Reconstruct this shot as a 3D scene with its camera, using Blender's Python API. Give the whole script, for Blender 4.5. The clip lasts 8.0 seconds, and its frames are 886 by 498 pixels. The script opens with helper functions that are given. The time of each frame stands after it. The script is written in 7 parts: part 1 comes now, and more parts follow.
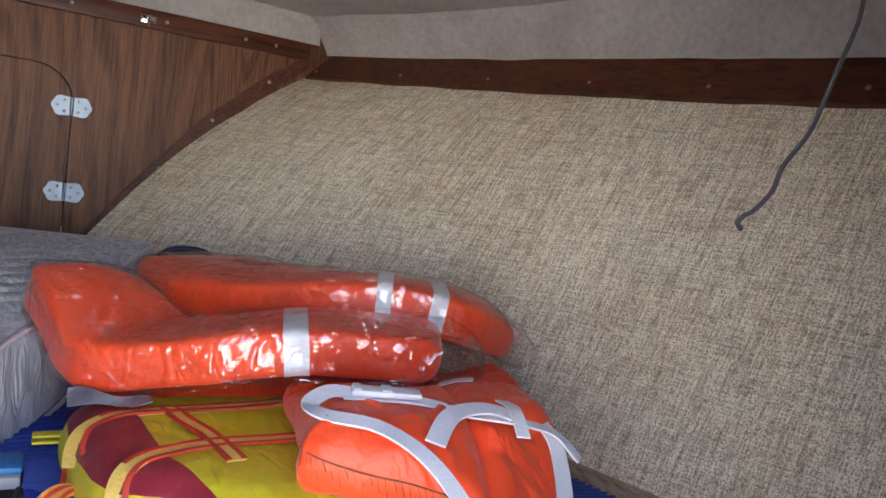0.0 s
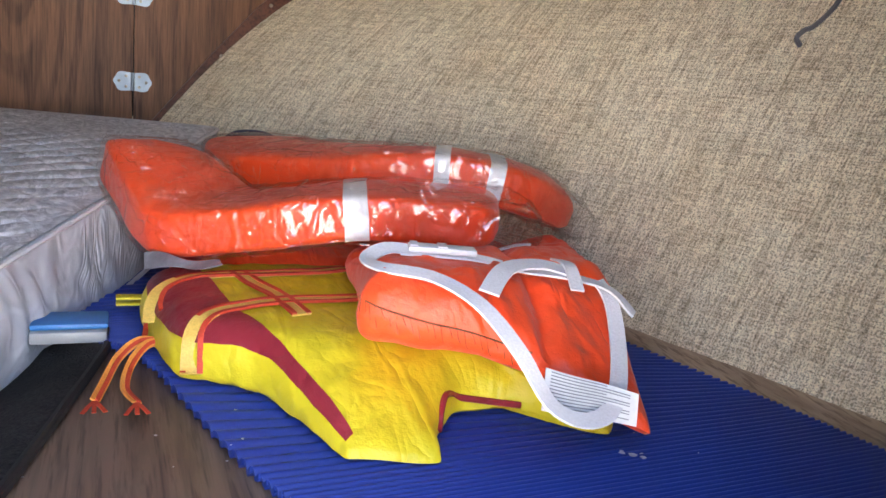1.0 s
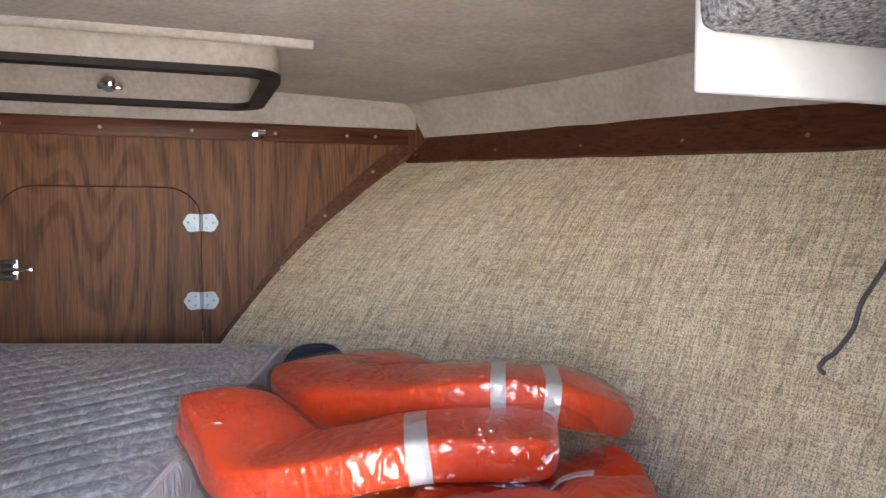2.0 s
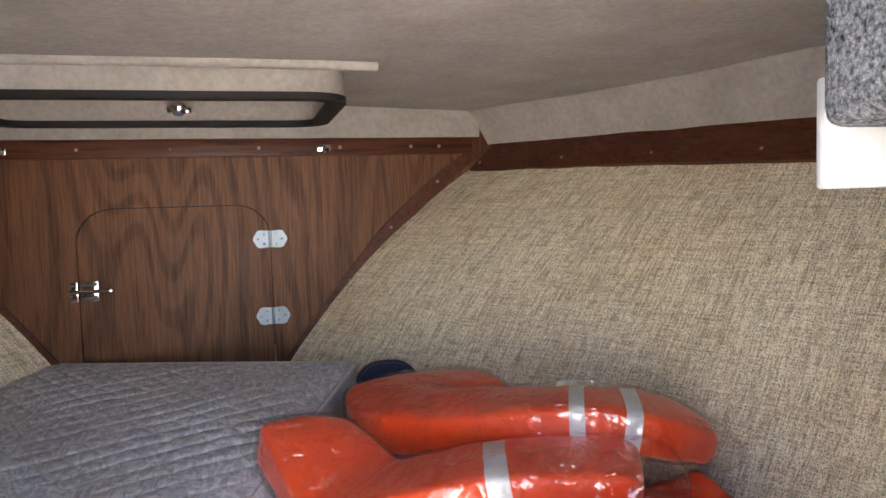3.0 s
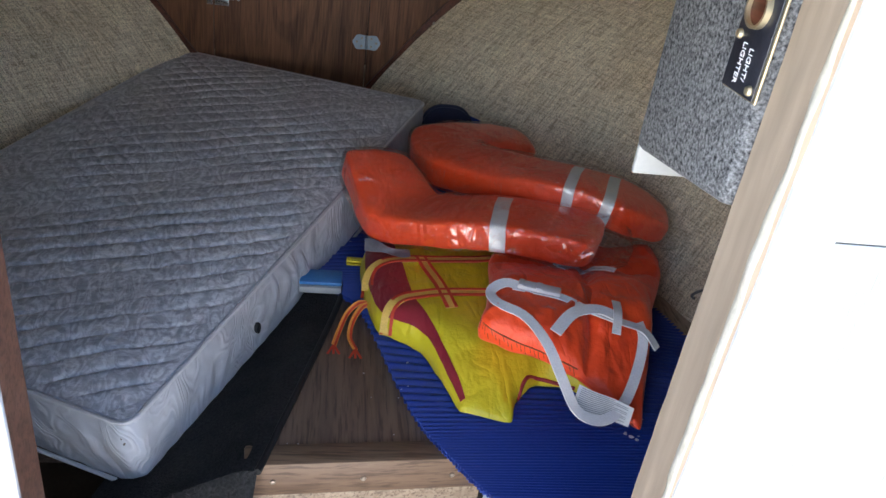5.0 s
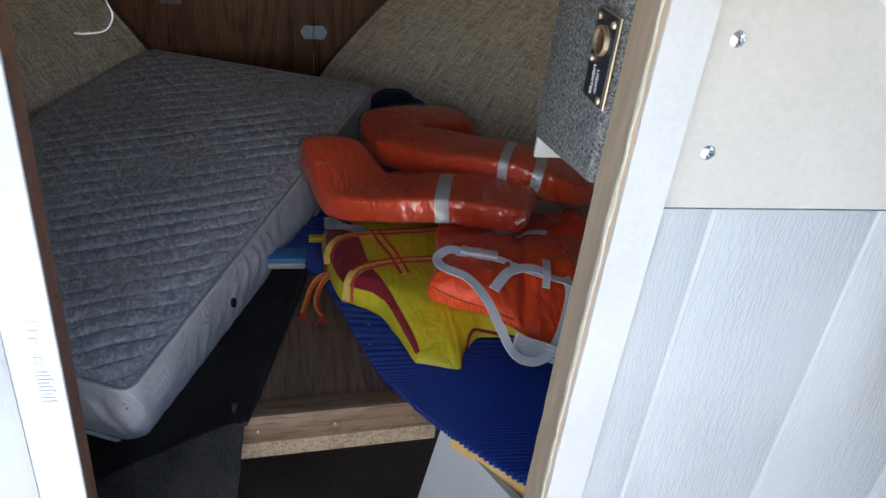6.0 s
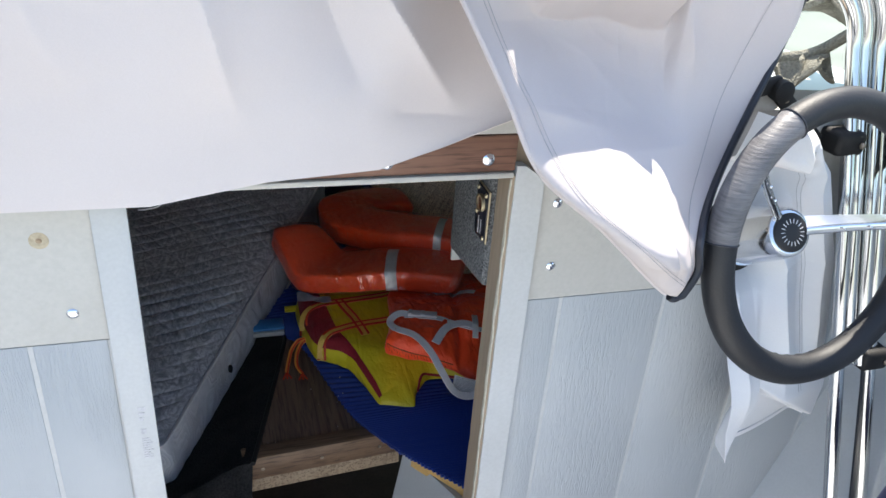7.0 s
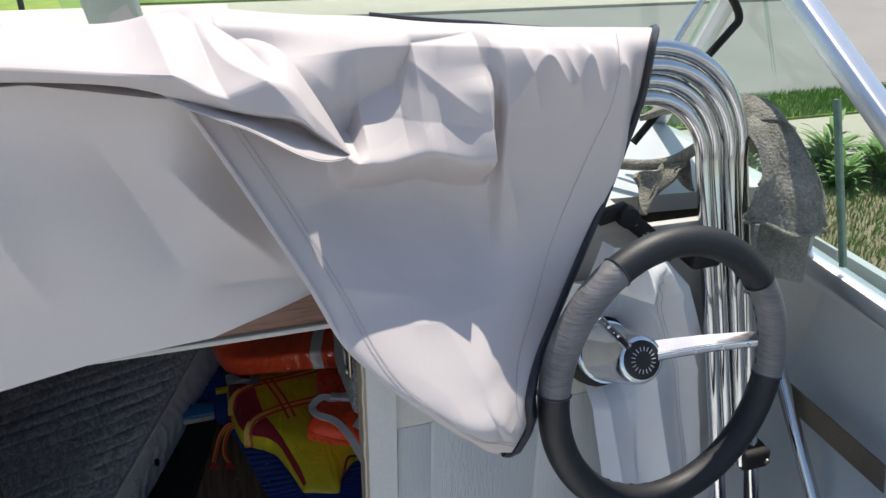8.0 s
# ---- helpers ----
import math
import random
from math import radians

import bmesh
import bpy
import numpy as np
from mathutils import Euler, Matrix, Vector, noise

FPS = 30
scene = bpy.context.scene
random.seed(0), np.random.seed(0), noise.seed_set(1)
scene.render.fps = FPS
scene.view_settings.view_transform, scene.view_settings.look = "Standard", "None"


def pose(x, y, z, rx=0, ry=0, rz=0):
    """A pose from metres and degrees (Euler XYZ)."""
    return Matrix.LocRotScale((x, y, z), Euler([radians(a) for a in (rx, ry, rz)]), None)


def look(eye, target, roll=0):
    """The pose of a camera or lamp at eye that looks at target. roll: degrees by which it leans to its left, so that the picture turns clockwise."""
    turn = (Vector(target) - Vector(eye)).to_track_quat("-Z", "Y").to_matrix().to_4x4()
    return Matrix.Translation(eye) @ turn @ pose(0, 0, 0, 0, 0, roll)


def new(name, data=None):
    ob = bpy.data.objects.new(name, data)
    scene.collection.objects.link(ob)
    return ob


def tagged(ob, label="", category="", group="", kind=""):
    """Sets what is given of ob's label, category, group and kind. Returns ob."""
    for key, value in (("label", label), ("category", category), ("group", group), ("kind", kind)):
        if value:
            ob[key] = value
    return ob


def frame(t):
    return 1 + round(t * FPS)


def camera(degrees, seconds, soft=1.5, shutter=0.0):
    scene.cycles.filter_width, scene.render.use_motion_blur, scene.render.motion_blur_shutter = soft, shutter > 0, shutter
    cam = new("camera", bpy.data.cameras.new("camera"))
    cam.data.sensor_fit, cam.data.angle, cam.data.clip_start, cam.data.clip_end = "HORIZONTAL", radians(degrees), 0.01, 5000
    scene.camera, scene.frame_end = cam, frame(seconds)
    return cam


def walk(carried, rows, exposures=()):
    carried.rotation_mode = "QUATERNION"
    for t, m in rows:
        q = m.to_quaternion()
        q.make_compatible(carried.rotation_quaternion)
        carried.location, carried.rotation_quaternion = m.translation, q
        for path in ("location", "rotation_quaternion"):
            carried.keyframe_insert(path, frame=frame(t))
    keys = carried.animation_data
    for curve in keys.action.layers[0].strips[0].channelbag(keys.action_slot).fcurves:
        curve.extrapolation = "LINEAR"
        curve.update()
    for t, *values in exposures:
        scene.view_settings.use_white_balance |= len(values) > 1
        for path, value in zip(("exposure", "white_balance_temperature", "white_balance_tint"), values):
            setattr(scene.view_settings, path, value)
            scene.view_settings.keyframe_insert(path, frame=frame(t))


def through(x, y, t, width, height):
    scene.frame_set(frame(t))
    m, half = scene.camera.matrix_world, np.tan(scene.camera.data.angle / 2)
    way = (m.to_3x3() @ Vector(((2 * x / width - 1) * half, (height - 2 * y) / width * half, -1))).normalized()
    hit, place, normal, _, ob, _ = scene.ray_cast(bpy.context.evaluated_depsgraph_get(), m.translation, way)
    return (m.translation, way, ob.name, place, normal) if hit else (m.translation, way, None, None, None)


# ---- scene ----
cam = camera(61.2, 8.0)
PATH = [
    (0, (0.155, -0.023, 0.831), (1.117, 1.724, 0.68), 7.5),
    (0.5, (0.178, -0.03, 0.805), (1.089, 1.712, 0.438), 6.8),
    (1, (0.168, -0.042, 0.786), (0.978, 1.737, 0.365), 6.1),
    (1.5, (0.165, -0.064, 0.856), (0.89, 1.785, 0.628), 2.8),
    (2.8, (0.166, -0.038, 0.988), (0.718, 1.883, 0.924), -1.9),
    (3, (0.15, -0.035, 0.995), (0.66, 1.893, 0.853), -1.6),
    (3.5, (0.139, -0.107, 1.048), (0.515, 1.807, 0.603), -0.2),
    (3.7, (0.153, -0.135, 1.08), (0.46, 1.759, 0.516), 0.2),
    (4, (0.178, -0.197, 1.14), (0.396, 1.644, 0.39), 2.2),
    (4.2, (0.176, -0.257, 1.164), (0.359, 1.554, 0.335), 3.8),
    (4.5, (0.15, -0.306, 1.192), (0.358, 1.449, 0.255), 6.7),
    (5, (0.13, -0.373, 1.243), (0.44, 1.361, 0.296), 8.5),
    (5.2, (0.14, -0.42, 1.259), (0.48, 1.311, 0.317), 8.6),
    (6.3, (0.092, -0.595, 1.396), (0.538, 1.065, 0.373), 6.2),
    (6.5, (0.062, -0.665, 1.45), (0.549, 1.009, 0.47), 5.9),
    (7, (0.045, -0.832, 1.621), (0.587, 0.852, 0.688), 4.5),
    (7.2, (0.102, -0.876, 1.679), (0.606, 0.82, 0.745), 3.1),
    (7.5, (0.176, -0.915, 1.763), (0.603, 0.795, 0.817), 1.5),
    (7.8, (0.22, -0.876, 1.794), (0.673, 0.835, 0.863), 0.8),
    (8, (0.254, -0.802, 1.8), (0.802, 0.881, 0.869), 1.2),
]
walk(cam, [(t, look(eye, target, roll)) for t, eye, target, roll in PATH],
     [(0.0, 3.72, 6750, 17), (0.6, 4.0, 7300, 17), (1.5, 4.15, 7400, 17), (3.0, 3.82, 7500, 17), (3.5, 4.22, 8200, 19), (4.0, 4.05, 7900, 19), (4.6, 3.5, 7000, 14), (5.2, 2.8, 6850, 11), (6.3, 1.90, 6950, 10), (7.0, 1.42, 6850, 9), (7.5, 1.10, 6800, 9), (8.0, 0.32, 6750, 9)])

# ---- light ----
SUN_EL, SUN_AZ = 66.0, 35.0      # degrees above the horizon; degrees from the bow towards starboard
world = bpy.data.worlds.new("world")
scene.world = world
world.use_nodes = True
sky = world.node_tree.nodes.new("ShaderNodeTexSky")
sky.sky_type, sky.sun_disc = "NISHITA", False
sky.sun_elevation, sky.sun_rotation = radians(SUN_EL), radians(SUN_AZ)
back = world.node_tree.nodes["Background"]
back.inputs["Strength"].default_value = 0.15
world.node_tree.links.new(sky.outputs[0], back.inputs[0])
sun_data = bpy.data.lights.new("sun", "SUN")
sun_data.energy, sun_data.angle, sun_data.color = 5.0, radians(0.55), (1.0, 0.95, 0.88)
sun = new("sun", sun_data)
se, sa = radians(SUN_EL), radians(SUN_AZ)
sun.matrix_world = look(Vector((math.sin(sa) * math.cos(se), math.cos(sa) * math.cos(se), math.sin(se))) * 20, (0, 0, 0))


# ---- materials ----
def nodes_of(name):
    m = bpy.data.materials.new(name)
    m.use_nodes = True
    nt = m.node_tree
    return m, nt, nt.nodes["Principled BSDF"]


def node(nt, kind, ins=None, **props):
    n = nt.nodes.new(kind)
    for k, v in props.items():
        if k == "data_type":
            n.data_type = v
        elif k == "operation":
            n.operation = v
        elif k == "blend_type":
            n.blend_type = v
        elif k == "bands_direction":
            n.bands_direction = v
    for k, v in (ins or {}).items():
        if isinstance(v, bpy.types.NodeSocket):
            nt.links.new(v, n.inputs[k])
        else:
            n.inputs[k].default_value = v
    return n


def coords(nt, scale=(1, 1, 1), rot=(0, 0, 0)):
    tc = nt.nodes.new("ShaderNodeTexCoord")
    mp = node(nt, "ShaderNodeMapping", {"Vector": tc.outputs["Object"], "Scale": scale, "Rotation": [radians(a) for a in rot]})
    return mp.outputs[0]


def noise_tex(nt, vec, scale, detail=5, rough=0.55, distortion=0.0):
    return node(nt, "ShaderNodeTexNoise", {"Vector": vec, "Scale": scale, "Detail": detail, "Roughness": rough, "Distortion": distortion}).outputs[0]


def ramp(nt, fac, stops):
    r = node(nt, "ShaderNodeValToRGB", {"Fac": fac})
    e = r.color_ramp.elements
    while len(e) < len(stops):
        e.new(0.5)
    for el, (p, c) in zip(e, stops):
        el.position, el.color = p, (*c, 1)
    return r.outputs[0]


def mixed(nt, fac, a, b, how="MIX"):
    m = node(nt, "ShaderNodeMix", data_type="RGBA", blend_type=how)
    for i, v in ((0, fac), (6, a), (7, b)):
        if isinstance(v, bpy.types.NodeSocket):
            nt.links.new(v, m.inputs[i])
        else:
            m.inputs[i].default_value = (*v, 1) if isinstance(v, tuple) else v
    return m.outputs[2]


def bumped(nt, bsdf, height, strength, distance=0.002):
    b = node(nt, "ShaderNodeBump", {"Height": height, "Strength": strength, "Distance": distance})
    nt.links.new(b.outputs[0], bsdf.inputs["Normal"])
    return b


def surface(name, c1, c2, rough=0.6, scale=6.0, fine=120.0, bump=0.25, distance=0.001, metal=0.0, stretch=(1, 1, 1), rot=(0, 0, 0), spec=0.5, sheen=0.0, fleck=0.3):
    """Two scales of mottling between two colours, fine relief, uneven gloss."""
    m, nt, p = nodes_of(name)
    v = coords(nt, stretch, rot)
    big, small = noise_tex(nt, v, scale), noise_tex(nt, v, fine, 4)
    col = ramp(nt, big, [(0.3, c1), (0.7, c2)])
    dark = ramp(nt, small, [(0.25, (1 - fleck,) * 3), (0.65, (1, 1, 1))])
    col = mixed(nt, 1.0, col, dark, "MULTIPLY")
    nt.links.new(col, p.inputs["Base Color"])
    rr = node(nt, "ShaderNodeMapRange", {"Value": big, "To Min": max(rough - 0.12, 0.02), "To Max": min(rough + 0.12, 1.0)})
    nt.links.new(rr.outputs[0], p.inputs["Roughness"])
    p.inputs["Metallic"].default_value = metal
    p.inputs["Specular IOR Level"].default_value = spec
    p.inputs["Sheen Weight"].default_value = sheen
    if bump:
        bumped(nt, p, small, bump, distance)
    return m


def wood(name, light, dark, scale=1.0, rough=0.5, along="z", distortion=1.5, contrast=1.0):
    m, nt, p = nodes_of(name)
    s = {"z": (1, 1, 0.06), "x": (0.06, 1, 1), "y": (1, 0.06, 1)}[along]
    v = coords(nt, s)
    grain = noise_tex(nt, v, 85 * scale, 6, 0.6, distortion * 0.5)
    pores = noise_tex(nt, v, 260 * scale, 3, 0.6)
    broad = noise_tex(nt, v, 9 * scale, 4, 0.5, 2.0)
    col = ramp(nt, grain, [(0.38, dark), (0.56, light)])
    col = mixed(nt, 0.4 * contrast, col, ramp(nt, broad, [(0.35, dark), (0.65, light)]))
    col = mixed(nt, 0.7, col, ramp(nt, pores, [(0.36, (0.35, 0.32, 0.3)), (0.5, (1, 1, 1))]), "MULTIPLY")
    nt.links.new(col, p.inputs["Base Color"])
    p.inputs["Roughness"].default_value = rough
    bumped(nt, p, pores, 0.2, 0.0008)
    return m


def tweed(name, light, dark, warm):
    """Woven liner: threads along the hull and across it, with slubs."""
    m, nt, p = nodes_of(name)
    along = noise_tex(nt, coords(nt, (0, 24, 330)), 1.0, 3, 0.75)
    across = noise_tex(nt, coords(nt, (22, 330, 26)), 1.0, 3, 0.75)
    coarse = noise_tex(nt, coords(nt, (12, 120, 14)), 1.0, 2, 0.6)
    coarse2 = noise_tex(nt, coords(nt, (0, 6, 120)), 1.0, 2, 0.6)
    grit = noise_tex(nt, coords(nt), 420, 2, 0.6)
    stain = noise_tex(nt, coords(nt), 4.0, 4, 0.55)
    part_a = node(nt, "ShaderNodeMath", {0: along, 1: 0.42}, operation="MULTIPLY").outputs[0]
    weave = node(nt, "ShaderNodeMath", {0: across, 1: 0.58, 2: part_a}, operation="MULTIPLY_ADD").outputs[0]
    col = ramp(nt, weave, [(0.41, dark), (0.515, light), (0.62, tuple(min(1, c * 1.15) for c in light))])
    for c, k in ((coarse, 0.42), (coarse2, 0.25)):
        col = mixed(nt, k, col, ramp(nt, c, [(0.36, (0.55, 0.52, 0.48)), (0.52, (1, 1, 1))]), "MULTIPLY")
    col = mixed(nt, ramp(nt, stain, [(0.45, (0, 0, 0)), (0.8, (0.5,) * 3)]), col, warm, "MULTIPLY")
    col = mixed(nt, 0.8, col, ramp(nt, grit, [(0.38, (0.3,) * 3), (0.52, (1,) * 3)]), "MULTIPLY")
    nt.links.new(col, p.inputs["Base Color"])
    p.inputs["Roughness"].default_value = 0.9
    p.inputs["Specular IOR Level"].default_value = 0.15
    bumped(nt, p, weave, 0.7, 0.0018)
    return m


def cloth(name, c1, c2, through, creased=0.22):
    """Canvas that lets some of the sun shine through."""
    m = surface(name, c1, c2, 0.62, 3, 600, 0.15, 0.0006, fleck=0.05)
    nt = m.node_tree
    p, out = nt.nodes["Principled BSDF"], nt.nodes["Material Output"]
    first = p.inputs["Normal"].links[0].from_socket
    ridges = None
    for stretch, turn, scale in (((1, 1, 0.30), (0, 25, 0), 6), ((0.35, 1, 1), (0, -28, 15), 8)):
        n1 = noise_tex(nt, coords(nt, stretch, turn), scale, 0, 0.4, 0.2)
        d = node(nt, "ShaderNodeMath", {0: n1, 1: 0.5}, operation="SUBTRACT").outputs[0]
        d = node(nt, "ShaderNodeMath", {0: d}, operation="ABSOLUTE").outputs[0]
        d = node(nt, "ShaderNodeMath", {0: d, 1: 9.0 / scale}, operation="MULTIPLY").outputs[0]
        ridges = d if ridges is None else node(nt, "ShaderNodeMath", {0: ridges, 1: d}, operation="ADD").outputs[0]
    folds = node(nt, "ShaderNodeBump", {"Height": ridges, "Strength": creased, "Distance": 0.05, "Normal": first})
    nt.links.new(folds.outputs[0], p.inputs["Normal"])
    tl = node(nt, "ShaderNodeBsdfTranslucent", {"Color": (0.88, 0.74, 0.68, 1)})
    mx = node(nt, "ShaderNodeMixShader", {0: through, 1: p.outputs[0], 2: tl.outputs[0]})
    nt.links.new(mx.outputs[0], out.inputs[0])
    return m


def nylon(name, c1, c2, rough, sheen=0.0):
    """Coated cloth over foam: soft puckers, a fine weave and slight grime."""
    m, nt, p = nodes_of(name)
    v = coords(nt)
    big, weave = noise_tex(nt, v, 7, 4), noise_tex(nt, v, 700, 2, 0.6)
    a = noise_tex(nt, coords(nt, (1, 0.35, 0.6), (0, 0, 30)), 26, 2, 0.5, 0.6)
    d = node(nt, "ShaderNodeMath", {0: a, 1: 0.5}, operation="SUBTRACT").outputs[0]
    d = node(nt, "ShaderNodeMath", {0: d}, operation="ABSOLUTE").outputs[0]
    b2 = noise_tex(nt, v, 48, 3, 0.5)
    h = node(nt, "ShaderNodeMath", {0: b2, 1: 0.35, 2: d}, operation="MULTIPLY_ADD").outputs[0]
    h = node(nt, "ShaderNodeMath", {0: weave, 1: 0.03, 2: h}, operation="MULTIPLY_ADD").outputs[0]
    col = ramp(nt, big, [(0.3, c1), (0.7, c2)])
    grime = ramp(nt, noise_tex(nt, v, 13, 5, 0.65), [(0.60, (1, 1, 1)), (0.80, (0.72, 0.66, 0.60))])
    col = mixed(nt, 0.8, col, grime, "MULTIPLY")
    nt.links.new(col, p.inputs["Base Color"])
    p.inputs["Roughness"].default_value = rough
    p.inputs["Sheen Weight"].default_value = sheen
    bumped(nt, p, h, 0.75, 0.012)
    return m


def metal(name, colour, rough):
    return surface(name, colour, tuple(c * 0.92 for c in colour), rough, 30, 400, 0.04, 0.0004, 1.0, fleck=0.08)


def clear_film(name, amount, rough, wrinkle):
    """Thin clear plastic: it lets the light straight through and glints along its sharp folds."""
    m, nt, p = nodes_of(name)
    nt.nodes.remove(p)
    out = nt.nodes["Material Output"]
    soft = noise_tex(nt, coords(nt), wrinkle, 3, 0.5, 1.0)
    b = node(nt, "ShaderNodeBump", {"Height": soft, "Strength": 0.35, "Distance": 0.006})
    folds = None
    for scale, stretch, turn, wide in ((38, (1.0, 0.07, 1.0), (10, 0, 30), 0.020), (38, (0.08, 1.0, 1.0), (0, 25, -25), 0.018), (34, (1.0, 1.0, 0.09), (25, -20, 10), 0.018)):
        n1 = noise_tex(nt, coords(nt, stretch, turn), scale, 1, 0.4, 0.3)
        d = node(nt, "ShaderNodeMath", {0: n1, 1: 0.5}, operation="SUBTRACT").outputs[0]
        d = node(nt, "ShaderNodeMath", {0: d}, operation="ABSOLUTE").outputs[0]
        line = ramp(nt, d, [(0.0, (1, 1, 1)), (wide, (0, 0, 0))])
        gaps = ramp(nt, noise_tex(nt, coords(nt, (1, 1, 1), turn), 20, 2, 0.5), [(0.50, (0, 0, 0)), (0.57, (1, 1, 1))])
        line = node(nt, "ShaderNodeMath", {0: line, 1: gaps}, operation="MULTIPLY").outputs[0]
        folds = line if folds is None else node(nt, "ShaderNodeMath", {0: folds, 1: line}, operation="MAXIMUM").outputs[0]
    b2 = node(nt, "ShaderNodeBump", {"Height": folds, "Strength": 0.8, "Distance": 0.003, "Normal": b.outputs[0]})
    lw = node(nt, "ShaderNodeLayerWeight", {"Blend": 0.5, "Normal": b2.outputs[0]})
    edge = node(nt, "ShaderNodeMath", {0: lw.outputs["Facing"], 1: 3.0}, operation="POWER")
    fac = node(nt, "ShaderNodeMath", {0: edge.outputs[0], 1: amount}, operation="MULTIPLY_ADD")
    fac.inputs[2].default_value = 0.085
    gl = node(nt, "ShaderNodeBsdfGlossy", {"Roughness": rough, "Normal": b2.outputs[0]})
    tr = node(nt, "ShaderNodeBsdfTransparent", {"Color": (0.975, 0.97, 0.965, 1)})
    mx = node(nt, "ShaderNodeMixShader", {0: fac.outputs[0], 1: tr.outputs[0], 2: gl.outputs[0]})
    nt.links.new(mx.outputs[0], out.inputs[0])
    return m


def glass_pane(name, tint):
    m, nt, p = nodes_of(name)
    nt.nodes.remove(p)
    lw = node(nt, "ShaderNodeLayerWeight", {"Blend": 0.5})
    edge = node(nt, "ShaderNodeMath", {0: lw.outputs["Facing"], 1: 4.0}, operation="POWER")
    fr = node(nt, "ShaderNodeMath", {0: edge.outputs[0], 1: 0.8}, operation="MULTIPLY_ADD")
    fr.inputs[2].default_value = 0.03
    gl = node(nt, "ShaderNodeBsdfGlossy", {"Roughness": 0.03})
    tr = node(nt, "ShaderNodeBsdfTransparent", {"Color": (*tint, 1)})
    mx = node(nt, "ShaderNodeMixShader", {0: fr.outputs[0], 1: tr.outputs[0], 2: gl.outputs[0]})
    nt.links.new(mx.outputs[0], nt.nodes["Material Output"].inputs[0])
    return m


M_LINER = tweed("woven_liner", (0.92, 0.81, 0.62), (0.56, 0.46, 0.325), (0.82, 0.69, 0.52))


def veneer(name, light, dark):
    """Straight-grained veneer with some cathedral figure, satin varnish."""
    m, nt, p = nodes_of(name)
    base = coords(nt, (1, 1, 0.05))
    streak = noise_tex(nt, base, 150, 5, 0.65, 0.4)
    pores = noise_tex(nt, coords(nt, (1, 1, 0.03)), 420, 3, 0.6)
    arch = noise_tex(nt, coords(nt, (1, 1, 0.16)), 3.6, 1, 0.4, 0.5)
    rings = node(nt, "ShaderNodeMath", {0: arch, 1: 170.0}, operation="MULTIPLY").outputs[0]
    rings = node(nt, "ShaderNodeMath", {0: rings}, operation="SINE").outputs[0]
    rings = node(nt, "ShaderNodeMath", {0: rings, 1: 0.5, 2: 0.5}, operation="MULTIPLY_ADD").outputs[0]
    broad = noise_tex(nt, base, 14, 3, 0.5, 1.0)
    col = ramp(nt, streak, [(0.36, dark), (0.60, light)])
    col = mixed(nt, 0.45, col, ramp(nt, rings, [(0.15, dark), (0.55, light)]))
    col = mixed(nt, 0.5, col, ramp(nt, broad, [(0.30, (0.72, 0.68, 0.64)), (0.62, (1.0, 1.0, 1.0))]), "MULTIPLY")
    col = mixed(nt, 0.55, col, ramp(nt, pores, [(0.38, (0.45, 0.40, 0.36)), (0.52, (1, 1, 1))]), "MULTIPLY")
    nt.links.new(col, p.inputs["Base Color"])
    p.inputs["Roughness"].default_value = 0.5
    p.inputs["Specular IOR Level"].default_value = 0.25
    bumped(nt, p, pores, 0.2, 0.0006)
    return m


M_VENEER = veneer("walnut_veneer", (0.215, 0.092, 0.044), (0.082, 0.032, 0.014))
M_TRIM = wood("stained_trim", (0.115, 0.036, 0.018), (0.070, 0.021, 0.011), 0.6, 0.45, "y", contrast=0.4)
M_TRIM_X = wood("stained_trim_across", (0.115, 0.036, 0.018), (0.070, 0.021, 0.011), 0.6, 0.45, "x", contrast=0.4)
for m in (M_TRIM, M_TRIM_X):
    m.node_tree.nodes["Principled BSDF"].inputs["Specular IOR Level"].default_value = 0.25
M_HEAD = surface("headliner", (0.37, 0.335, 0.295), (0.47, 0.435, 0.395), 0.85, 9, 90, 0.5, 0.003, fleck=0.22)
# Gelcoat white lowered: the cockpit side's weaker light is put into its colour.
M_GEL = surface("dimmed_white_gelcoat", (0.45, 0.47, 0.485), (0.51, 0.53, 0.535), 0.35, 5, 200, 0.05, 0.0006, fleck=0.06)
# Cream and white set below real paint: weaker outside light put into the colour.
M_CREAM = surface("dimmed_cream_panel", (0.42, 0.41, 0.38), (0.48, 0.47, 0.44), 0.5, 4, 160, 0.08, 0.0006, fleck=0.08)
M_WHITE = surface("dimmed_white_paint", (0.44, 0.45, 0.45), (0.50, 0.51, 0.51), 0.45, 6, 180, 0.1, 0.0008, fleck=0.08)


def embossed(name, c1, c2):
    """White painted siding with a pressed wavy wood grain, patchy."""
    m, nt, p = nodes_of(name)
    v = coords(nt, (1, 1, 0.10))
    big, fine = noise_tex(nt, coords(nt), 3, 4), noise_tex(nt, v, 190, 3, 0.6, 2.0)
    patch = ramp(nt, noise_tex(nt, coords(nt, (1, 1, 0.45)), 8, 2), [(0.40, (0.12,) * 3), (0.62, (1,) * 3)])
    h = node(nt, "ShaderNodeMath", {0: ramp(nt, fine, [(0.42, (0, 0, 0)), (0.56, (1, 1, 1))]), 1: patch}, operation="MULTIPLY").outputs[0]
    col = ramp(nt, big, [(0.3, c1), (0.7, c2)])
    nt.links.new(col, p.inputs["Base Color"])
    p.inputs["Roughness"].default_value = 0.42
    bumped(nt, p, h, 0.5, 0.0013)
    return m


